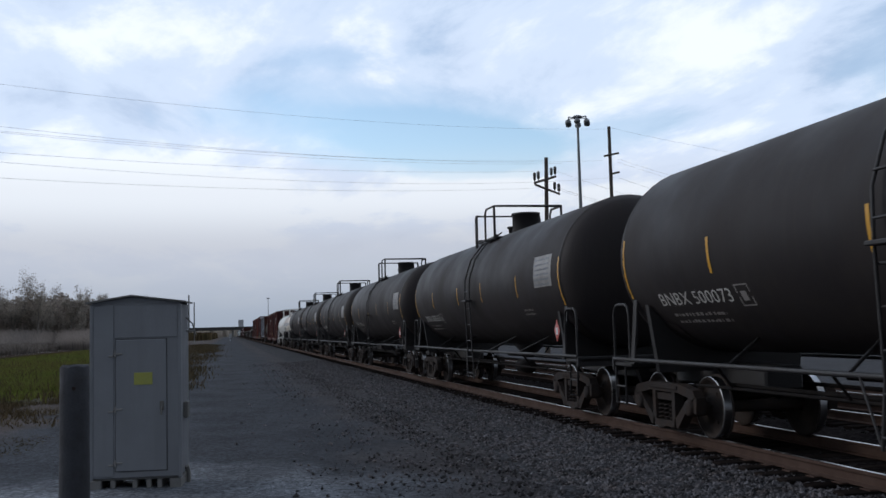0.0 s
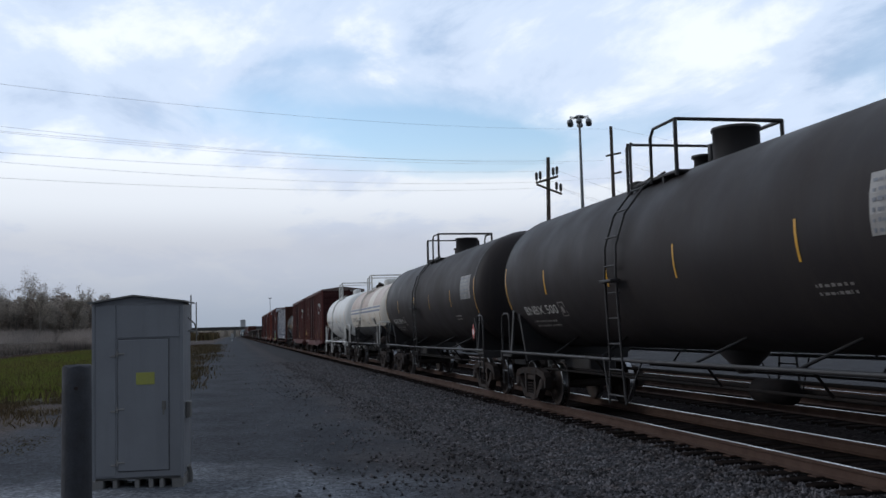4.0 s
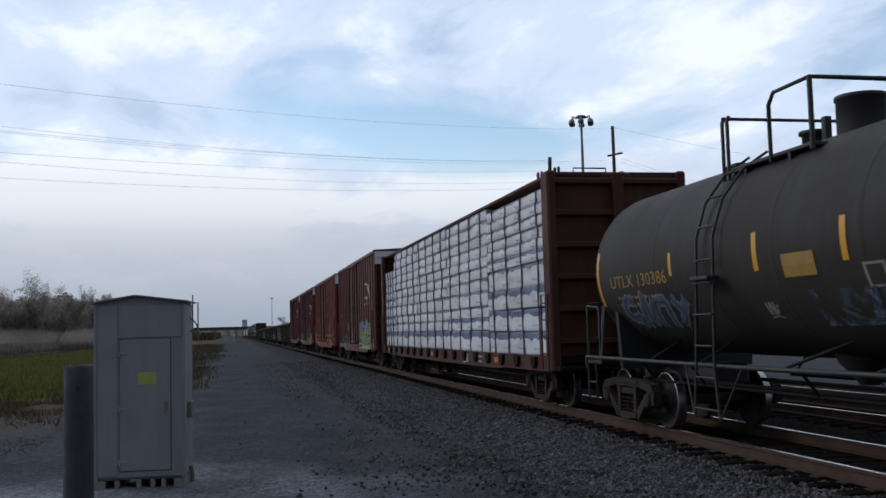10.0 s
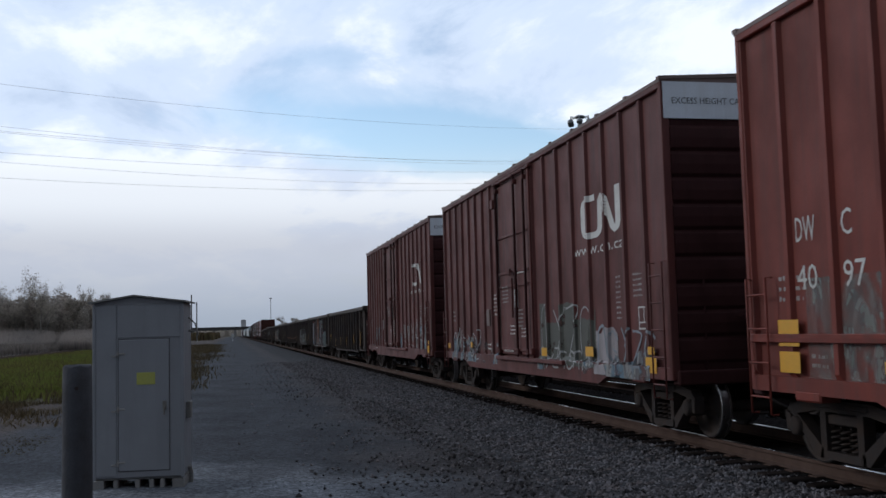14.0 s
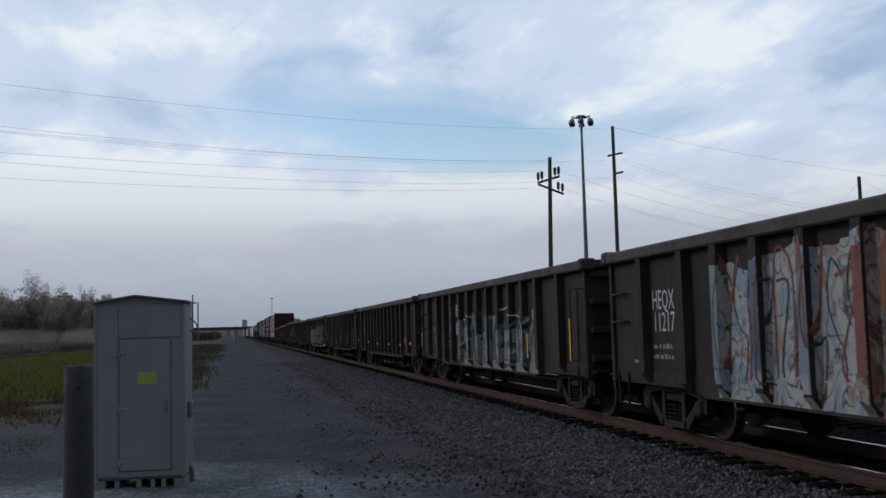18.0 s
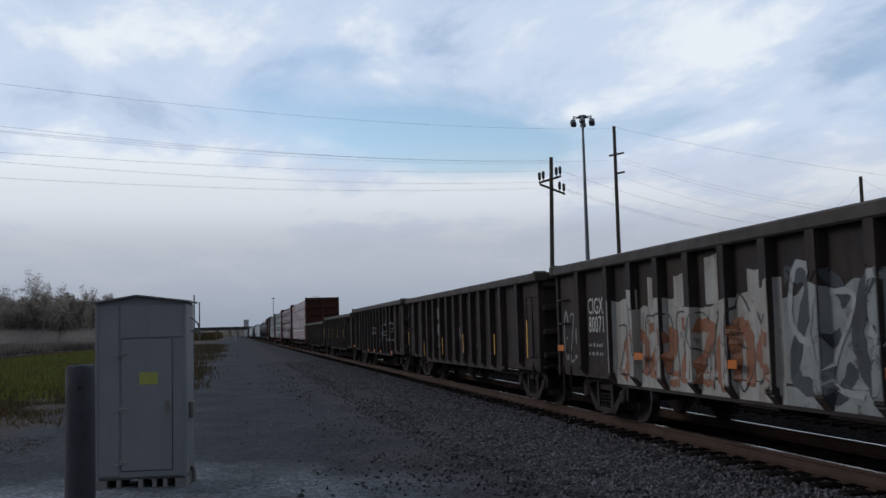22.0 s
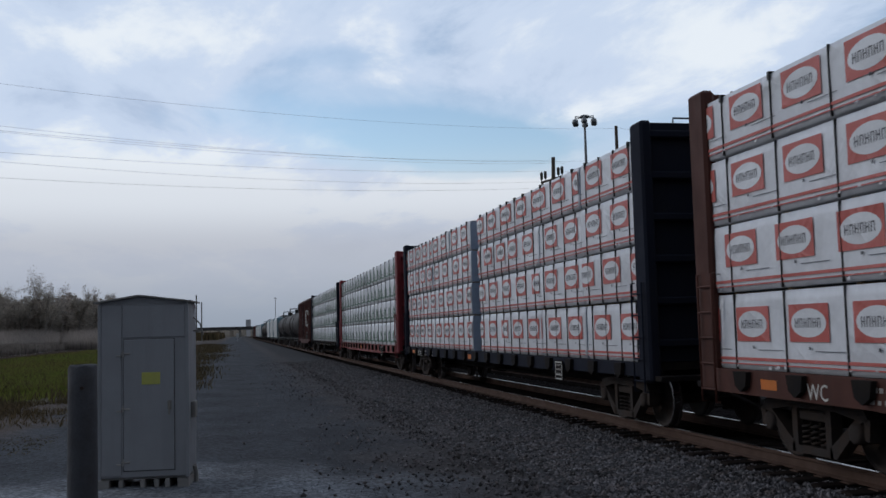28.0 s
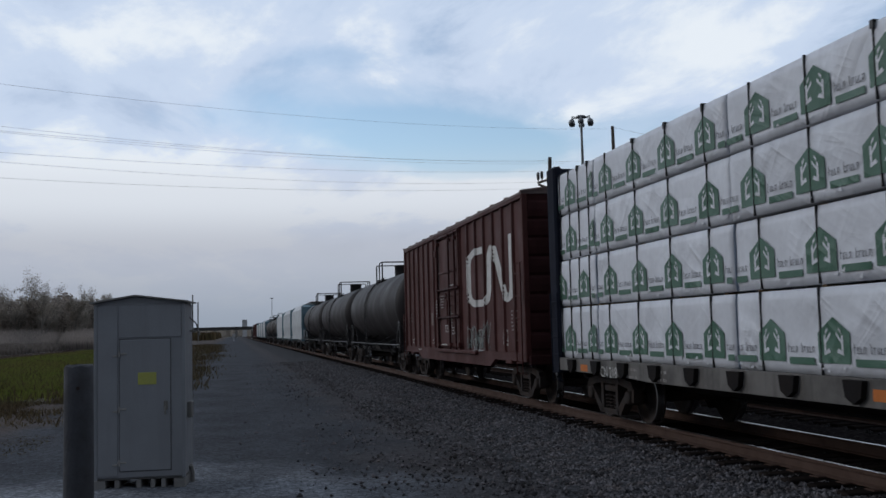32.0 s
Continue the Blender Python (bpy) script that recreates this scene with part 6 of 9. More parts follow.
# ---- box cars ----
def box_car(front, rear, body, z_low, z_eave, z_ridge, door, panels, paint, label, tall=False, marks=True, spray=None, bars=False, seed=0, number="", yellow=(), letters_spec=None, big_emblem=False, tags=0, tag_u=2.4, mural=None):
    rnd = random.Random(seed)
    car = car_at("box_car", label, "box car", front, rear)
    L, hb = rear - front, body
    running_gear(car, L, 2.35)
    W = 1.46
    O = W + 0.055           # outer face of the posts
    d0, d1 = door           # door's span along the car
    part("side_wall", Geo().box(-W, -W + 0.05, -hb, hb, z_low + 0.1, z_eave - 0.08), paint, car)
    part("side_wall", Geo().box(W - 0.05, W, -hb, hb, z_low + 0.1, z_eave - 0.08), paint, car)
    part("floor", Geo().box(-W + 0.05, W - 0.05, -hb + 0.06, hb - 0.06, z_low + 0.12, z_low + 0.22), UNDER_STEEL, car)
    # posts: pressed hat sections
    for x in (-1, 1):
        for a, b in ((d1, hb), (-hb, d0)):
            for k in range(panels + 1):
                y = a + (b - a) * k / panels
                y = min(max(y, -hb + 0.05), hb - 0.05)
                prof = [(x * W, y - 0.075), (x * O, y - 0.04), (x * O, y + 0.04), (x * W, y + 0.075)]
                g = Geo()
                zb, zt = z_low + 0.16, z_eave - 0.1
                v = [(px, py, zb + (0.10 if abs(px) > W + 0.01 else 0)) for px, py in prof] + [(px, py, zt) for px, py in prof]
                g.add(v, [(0, 1, 5, 4), (1, 2, 6, 5), (2, 3, 7, 6), (0, 3, 2, 1), (4, 5, 6, 7)])
                part("side_post", g, paint, car)
        # side sill, deeper between the trucks, and top plate
        t = L / 2 - 2.35
        poly = [(-hb, z_low + 0.02), (-hb, z_low + 0.2), (hb, z_low + 0.2), (hb, z_low + 0.02), (t - 1.2, z_low + 0.02), (t - 1.75, z_low - 0.16), (-t + 1.75, z_low - 0.16), (-t + 1.2, z_low + 0.02)]
        part("side_sill", Geo().prism(poly, "x", x * (W - 0.04), x * (O + 0.012)), paint, car)
        part("top_plate", Geo().box(x * (W - 0.03), x * (O + 0.015), -hb, hb, z_eave - 0.12, z_eave, 0.012), paint, car)
        # plug door with its frame, bars and locking rods
        X = x * (O - 0.01)
        dr = part("door", Geo().box(x * W, x * (O + 0.02), d0 + 0.1, d1 - 0.1, z_low + 0.24, z_eave - 0.28, 0.015), paint, car, "plug door with locking bars")
        for y in (d0 + 0.06, d1 - 0.06):
            part("door_post", Geo().box(x * W, x * (O + 0.04), y - 0.07, y + 0.07, z_low + 0.16, z_eave - 0.12, 0.012), paint, car)
        # dark strips that paint the shadow lines along the door's edges
        for y in (d0 + 0.155, d1 - 0.155):
            part("door_gap", Geo().box(x * (W + 0.002), x * (O + 0.028), y - 0.022, y + 0.022, z_low + 0.22, z_eave - 0.26), UNDER_STEEL, dr)
        h = z_eave - z_low
        o0, o1 = x * (O + 0.015), x * (O + 0.05)
        for k in (0.08, 0.40, 0.47, 0.66):
            part("door_rib", Geo().box(o0, o1, d0 + 0.16, d1 - 0.16, z_low + h * k - 0.03, z_low + h * k + 0.03, 0.01), paint, dr)
        for q in (0.09, 0.36, 0.92):
            y = d0 + (d1 - d0) * q
            part("locking_rod", Geo().tube([(x * (O + 0.085), y, z_low + 0.2), (x * (O + 0.085), y, z_eave - 0.2)], 0.03, 8), BOX_DARK, dr)
            for za, zb in ((z_low + 0.26, z_low + 0.38), (z_eave - 0.42, z_eave - 0.32)):
                part("rod_keeper", Geo().box(o0, x * (O + 0.11), y - 0.06, y + 0.06, za, zb, 0.01), paint, dr)
        for k, far in () if tall else ((0.30, 0.12), (0.52, 0.12)):
            z = z_low + h * k
            part("door_bar", Geo().tube([(x * (O + 0.075), d0 - far, z), (x * (O + 0.075), d1 + far, z)], 0.032, 8).box(o0, x * (O + 0.1), d0 + 0.1, d0 + 0.2, z - 0.06, z + 0.06, 0.01).box(o0, x * (O + 0.1), d1 - 0.2, d1 - 0.1, z - 0.06, z + 0.06, 0.01), BOX_DARK, dr)
        part("lock_plate", Geo().box(o0, x * (O + 0.062), (d0 + d1) / 2 - 0.30, (d0 + d1) / 2 - 0.16, z_low + h * 0.29, z_low + h * 0.38, 0.006), LETTER_WHITE, dr, "white-painted lock plate")
        part("lock_handle", Geo().lathe([(o1, 0.0), (x * (O + 0.09), 0.10), (x * (O + 0.1), 0.09)], "x", (0, (d0 + d1) / 2, z_low + h * 0.47), 12).box(o1, x * (O + 0.09), (d0 + d1) / 2 - 0.03, (d0 + d1) / 2 + 0.03, z_low + h * 0.24, z_low + h * 0.44, 0.01), paint, dr)
        part("door_track", Geo().box(x * O, x * (O + 0.10), d0 - 2.0, d1 + 0.1, z_low + 0.11, z_low + 0.19, 0.01), paint, car)
        part("door_track", Geo().box(x * O, x * (O + 0.08), d0 - 0.1, d1 + 0.1, z_eave - 0.22, z_eave - 0.16, 0.01), paint, car)
        for y in (d1 - 0.02, d0 + 0.02):
            part("door_roller", Geo().box(x * O, x * (O + 0.10), y - 0.09, y + 0.09, z_low + 0.26, z_low + 0.40, 0.015), paint, car)
        part("vent_box", Geo().box(x * W, x * (O + 0.05), d1 + 0.22, d1 + 0.44, z_eave - 0.72, z_eave - 0.5, 0.015), paint, car)
        ladder(car, "ladder", x * (O - 0.02), -hb + 0.06, -hb + 0.5, z_low - 0.25, z_low + (1.75 if tall else 2.2), 5, paint, side=x)
        ladder(car, "ladder", x * (O - 0.02), hb - 0.5, hb - 0.06, z_low - 0.25, z_low + 1.35, 4, paint, side=x)
        for q in (-t, t):
            part("jacking_pad", Geo().box(x * (W - 0.2), x * (O + 0.02), q - 0.25, q + 0.25, z_low - 0.06, z_low + 0.06, 0.02), paint, car)
        if bars:
            for z in (z_low + 0.62, z_low + 0.66):
                part("rub_rail", Geo().box(x * O, x * (O + 0.03), -hb, d0, z - 0.03, z + 0.03, 0.008).box(x * O, x * (O + 0.03), d1, hb, z - 0.03, z + 0.03, 0.008), paint, car)
            for ya, yb, za in ((d0 - 2.4, d0 - 0.9, 1.95), (d0 - 2.4, d0 - 0.9, 2.95), (d1 + 1.0, d1 + 2.6, 1.7), (d1 + 1.0, d1 + 2.6, 2.5)):
                part("stiffener", Geo().box(x * O, x * (O + 0.035), ya, yb, z_low + za - 0.04, z_low + za + 0.04, 0.01), paint, car)
    # ends: stacked pressed ribs, in the darker colour that paints their shade
    for s in (-1, 1):
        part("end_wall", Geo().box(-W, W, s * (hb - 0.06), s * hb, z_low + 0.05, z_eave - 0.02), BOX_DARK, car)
        count = 9 if tall else 8
        top = z_eave - (0.62 if tall else 0.12)
        for k in range(count):
            z = z_low + 0.25 + (top - z_low - 0.3) * (k + 0.5) / count
            m = (top - z_low - 0.3) / count * 0.5
            prof = [(s * hb, z - m * 0.97), (s * (hb + 0.035), z - m * 0.72), (s * (hb + 0.045), z), (s * (hb + 0.035), z + m * 0.72), (s * hb, z + m * 0.97)]
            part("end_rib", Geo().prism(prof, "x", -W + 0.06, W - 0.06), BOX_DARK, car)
        for x in (-1, 1):
            part("corner_post", Geo().box(x * (W - 0.06), x * (O + 0.01), s * (hb - 0.06), s * (hb + 0.035), z_low + 0.02, z_eave - 0.02, 0.012), paint, car)
        part("end_sill", Geo().box(-W, W, s * (hb - 0.1), s * (hb + 0.12), z_low - 0.05, z_low + 0.16, 0.02), BOX_DARK, car)
        part("brake_step", Geo().box(-0.5, 0.5, s * (hb + 0.08), s * (hb + 0.3), z_low + 0.9, z_low + 0.94, 0.005), BOX_DARK, car)
        ladder(car, "end_ladder", -0.95, s * hb, s * (hb + 0.02), z_low, z_low + 1.6, 4, BOX_DARK, stand=0.02)
        part("brake_wheel", Geo().lathe([(s * (hb + 0.10), 0.26), (s * (hb + 0.115), 0.275), (s * (hb + 0.13), 0.26), (s * (hb + 0.115), 0.245), (s * (hb + 0.10), 0.26)], "y", (0.55, 0, z_low + 1.7), 16).tube([(0.3, s * (hb + 0.11), z_low + 1.7), (0.8, s * (hb + 0.11), z_low + 1.7)], 0.015, 6), BOX_DARK, car)
        if tall:
            part("end_panel", Geo().box(-W - 0.03, W + 0.03, s * hb, s * (hb + 0.04), z_eave - 0.58, z_eave - 0.03), PANEL_WHITE, car, "white warning band across the top of the end")
            if s < 0:
                lettering("warning", "EXCESS HEIGHT CAR", 0.135, -0.55 if bars else -1.36, z_eave - 0.36, on_end(-(hb + 0.044)), INK_BLACK, car, 0.92)
        else:
            if number and s < 0:
                lettering("end_mark", " ".join(number), 0.19, 0.42, z_eave - 0.10, on_end(-(hb + 0.075)), LETTER_WHITE, car, width=0.95)
                part("mark_plate", Geo().box(0.38, 1.40, -hb - 0.07, -hb, z_eave - 0.14, z_eave + 0.06), BOX_DARK, car)
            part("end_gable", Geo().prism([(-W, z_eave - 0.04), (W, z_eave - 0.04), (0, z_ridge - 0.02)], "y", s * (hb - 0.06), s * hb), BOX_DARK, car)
    # roof of ribbed sheets
    roof = [(-O - 0.02, z_eave - 0.03), (-O - 0.02, z_eave + 0.02), (0, z_ridge), (O + 0.02, z_eave + 0.02), (O + 0.02, z_eave - 0.03)]
    part("roof", Geo().prism(roof, "y", -hb - 0.03, hb + 0.03), ROOF_STEEL, car)
    n = 13
    for k in range(n):
        y = -hb + 2 * hb * k / (n - 1)
        q = [(-O - 0.03, z_eave), (-O - 0.03, z_eave + 0.05), (0, z_ridge + 0.05), (O + 0.03, z_eave + 0.05), (O + 0.03, z_eave), (0, z_ridge - 0.01)]
        part("roof_rib", Geo().prism(q, "y", y - 0.05, y + 0.05), ROOF_STEEL, car)
    part("centre_sill", Geo().box(-0.3, 0.3, -L / 2 + 0.9, L / 2 - 0.9, 0.68, 0.98, 0.02), UNDER_STEEL, car)
    part("brake_cylinder", Geo().lathe([(0.6, 0.001), (0.62, 0.18), (1.3, 0.18), (1.5, 0.12), (1.52, 0.001)], "y", (-0.7, 0, 0.72), 14), UNDER_STEEL, car)
    part("air_reservoir", Geo().box(-1.0, -0.5, -1.2, -0.5, 0.6, 0.85, 0.03), UNDER_STEEL, car)
    # writing
    # writing lies on the panels, so the posts stand before parts of it
    flat = on_side(-(W + 0.004))
    over = on_side(-(W + 0.007))
    post_u = [-(a + (b - a) * k / panels) for a, b in ((d1, hb), (-hb, d0)) for k in range(panels + 1)]

    def draped(u, w):
        gap = min(abs(u - q) for q in post_u)
        x = O if gap < 0.042 else W if gap > 0.078 else O - (O - W) * (gap - 0.042) / 0.036
        if w < z_low + 0.205:
            x = O + 0.012
        return (-(x + 0.007), -u, w)

    if marks:
        size = (3.3, 1.35) if big_emblem else (1.30, 0.66)
        emblem_band(2.35 if big_emblem else 4.15 if tall else 5.03, z_low + (1.42 if big_emblem else 2.43 if tall else 2.17), size, draped, LETTER_WHITE, car)
        if tall:
            lettering("web_address", "www.cn.ca", 0.27, 3.6, z_low + 2.11, over, LETTER_WHITE, car, width=2.45)
        elif not big_emblem:
            lettering("web_address", "www.cn.ca", 0.24, 4.86, z_low + 1.90, over, LETTER_WHITE, car, width=2.0)
            # the owner's name stands here as plain letter-sized bars
            for row, count in ((2.62, 8), (2.24, 8)):
                for k in range(count):
                    u = -hb + 1.08 + 0.285 * k
                    patch("owner_name", [(u, u + 0.05, z_low + row, z_low + row + 0.24), (u + 0.13, u + 0.18, z_low + row, z_low + row + 0.24), (u + 0.05, u + 0.13, z_low + row + (0.19 if k % 3 else 0.0), z_low + row + (0.24 if k % 3 else 0.05))], over, LETTER_WHITE, car)
    if number:
        a, b = number
        if bars or tall:        # broken by the side posts
            for text, name, z in ((a, "reporting_mark", 1.72), (b, "car_number", 1.18)):
                for k, bit in enumerate(text.split(" ")):
                    lettering(name, bit, 0.40, -hb + (hb - d1) / panels * (k + 1) + 0.13, z_low + z, over, LETTER_WHITE, car, width=0.20 * len(bit))
        else:
            lettering("reporting_mark", a, 0.36, -hb + 1.1, z_low + 1.78, over, LETTER_WHITE, car, width=0.85)
            lettering("car_number", b, 0.36, -hb + 2.05, z_low + 1.78, over, LETTER_WHITE, car, width=1.25)
        patch("jacking_arrow", [(-4.62, -4.57, z_low - 0.05, z_low + 0.14)], on_side(-(O + 0.016)), LETTER_WHITE, car, "small white arrow on the sill")
    if tall:
        small_print(rnd, hb - 1.42, z_low + 1.62, 0.35, 5, 0.05, flat, LETTER_DIM, car)
        small_print(rnd, hb - 2.15, z_low + 1.62, 0.2, 9, 0.05, flat, LETTER_DIM, car)
        u, sz = hb - 1.25, 0.76
    else:
        small_print(rnd, 6.4, z_low + 1.13, 0.5, 6, 0.05, flat, LETTER_DIM, car)
        u, sz = 5.66, 0.36
    zs = z_low + sz
    patch("stencil_box", [(u, u + 0.42, zs, zs + 0.025), (u, u + 0.42, zs + 0.335, zs + 0.36), (u, u + 0.025, zs, zs + 0.36), (u + 0.2, u + 0.22, zs + 0.1, zs + 0.36), (u, u + 0.42, zs + 0.1, zs + 0.12), (u + 0.395, u + 0.42, zs, zs + 0.36)], flat, LETTER_WHITE, car)
    small_print(rnd, -d1 + 0.5, z_low + 1.75, 0.5, 5, 0.05, on_side(-(O + 0.056)), LETTER_DIM, car)
    small_print(rnd, -d1 + 1.7, z_low + 1.2, 0.45, 5, 0.05, on_side(-(O + 0.056)), LETTER_DIM, car)
    small_print(rnd, -hb + 0.6, z_low + 1.3, 0.5, 3, 0.07, flat, LETTER_DIM, car)
    door_face = on_side(-(O + 0.056))
    small_print(rnd, -d1 + 1.1, z_low + 0.86, 0.42, 3, 0.05, door_face, LETTER_WHITE, car)
    small_print(rnd, -d1 + 2.0, z_low + 0.80, 0.38, 3, 0.05, door_face, LETTER_WHITE, car)
    small_print(rnd, -d1 + 0.5, z_low + 0.30, 0.8, 1, 0.06, door_face, LETTER_WHITE, car)
    small_print(rnd, -d1 + 1.6, z_low + 2.02, 0.8, 1, 0.05, door_face, LETTER_WHITE, car)
    small_print(rnd, -d1 - 0.75, z_low + 1.62, 0.42, 6, 0.055, flat, LETTER_WHITE, car)
    small_print(rnd, -d1 - 1.35, z_low + 0.42, 0.3, 2, 0.06, flat, LETTER_WHITE, car)
    small_print(rnd, -hb + 1.2, z_low + 0.42, 0.3, 2, 0.06, flat, LETTER_WHITE, car)
    small_print(rnd, -hb + 2.6, z_low + 0.10, 0.6, 1, 0.06, on_side(-(O + 0.016)), LETTER_WHITE, car)
    part("defect_card_box", Geo().box(-(W + 0.07), -W, d1 + 0.9, d1 + 1.2, z_low + 0.9, z_low + 1.3, 0.012), ROOF_STEEL, car)
    for u, w0, wd, hh in yellow:
        patch("reflector_stripe", [(u, u + wd, z_low + w0, z_low + w0 + hh)], on_side(-(O + (0.058 if -d1 < u < -d0 else 0.016))), REFLECT_YELLOW, car, "yellow reflector strip")
    if mural:
        mural(car, draped, z_low)
    if letters_spec:
        throw_up(car, over, *letters_spec)
    for k in range(tags):
        scribble(car, over, tag_u + 1.15 * k, z_low + rnd.uniform(0.75, 1.05), rnd.uniform(0.7, 1.0), LETTER_DIM, seed * 5 + k, "thin chalky sprayed tag")
    if spray:
        mat, u0, u1, w0, w1 = spray
        g = Geo().add([flat(u0, z_low + w0), flat(u1, z_low + w0), flat(u1, z_low + w1), flat(u0, z_low + w1)], [(0, 1, 2, 3)])
        part("graffiti", g, mat, car, "sprayed graffiti lettering in faded colours")
    return car


def mural_lime(car, place, low):
    """Lime letters with dark outlines and a blue haze over them, low on the side."""
    sprayed_field("graffiti", car, place, 1.78, 5.75, low + 0.15, ragged(low + 1.15, 0.34, 3, 0.3), PAINT_SKY, "pale blue sprayed haze")
    sprayed_field("graffiti", car, place, 1.72, 5.85, low + 0.0, ragged(low + 0.95, 0.2, 6, 0.35), FIELD_LIME, "lime green sprayed graffiti letters", 0.002)
    wild_letters(car, place, 1.85, 5.7, low + 0.2, low + 1.15, 6, 0.085, INK_BLACK, 13, "black outlines of the letters", 0.008)
    wild_letters(car, place, 1.85, 5.7, low + 0.15, low + 0.7, 5, 0.10, PAINT_SKY, 14, "blue strokes in the letters", 0.007)
    wild_letters(car, place, 6.0, 7.2, low + 0.1, low + 0.4, 4, 0.03, PAINT_PALE_EDGE, 15, "small pale sprayed tag")
    wild_letters(car, place, 6.45, 6.85, low + 0.5, low + 0.95, 2, 0.035, LINE_WHITE, 16, "small white sprayed tag")
    sprayed_field("graffiti", car, place, -6.6, -1.8, low + 0.0, ragged(low + 0.55, 0.3, 9), SPRAY_GREY, "greyed old graffiti")


def mural_stained(car, place, low):
    """Old faded paint low on the side."""
    sprayed_field("graffiti", car, place, 1.9, 4.4, low + 0.25, ragged(low + 0.85, 0.4, 5), SPRAY_TEAL, "faded teal sprayed patch")
    wild_letters(car, place, 1.9, 4.6, low + 0.2, low + 0.9, 4, 0.04, PAINT_FADED, 71, "faded grey sprayed lines")


def mural_chalk(car, place, low):
    """Dark letters edged in white, and worn whitish pieces along the foot."""
    sprayed_field("graffiti", car, place, 1.35, 4.6, low + 0.1, ragged(low + 1.15, 0.12, 12, 0.2), FIELD_OLIVE, "dark olive sprayed letters")
    wild_letters(car, place, 1.4, 4.6, low + 0.15, low + 1.25, 4, 0.035, LINE_WHITE, 22, "white edges of the letters", 0.008)
    sprayed_field("graffiti", car, place, 1.3, 7.0, low - 0.02, ragged(low + 0.32, 0.22, 13, 0.2), SPRAY_GREY, "worn whitish graffiti along the foot", 0.003)
    sprayed_field("graffiti", car, place, 4.6, 5.6, low + 0.0, ragged(low + 0.75, 0.3, 17), MURAL_LILAC, "pale sprayed patch", 0.002)
    wild_letters(car, place, 4.7, 7.2, low + 0.15, low + 0.8, 5, 0.05, PAINT_PALE_EDGE, 23, "pale blue sprayed tags", 0.008)
    wild_letters(car, place, 1.4, 4.4, low + 0.02, low + 0.4, 7, 0.05, LINE_WHITE, 24, "chalky strokes along the foot", 0.008)
    sprayed_field("graffiti", car, place, -6.9, -1.9, low - 0.02, ragged(low + 0.55, 0.35, 14), SPRAY_GREY, "worn whitish graffiti")
    wild_letters(car, place, -6.9, -3.6, low + 0.05, low + 0.8, 6, 0.04, LINE_WHITE, 25, "chalky sprayed lines", 0.008)


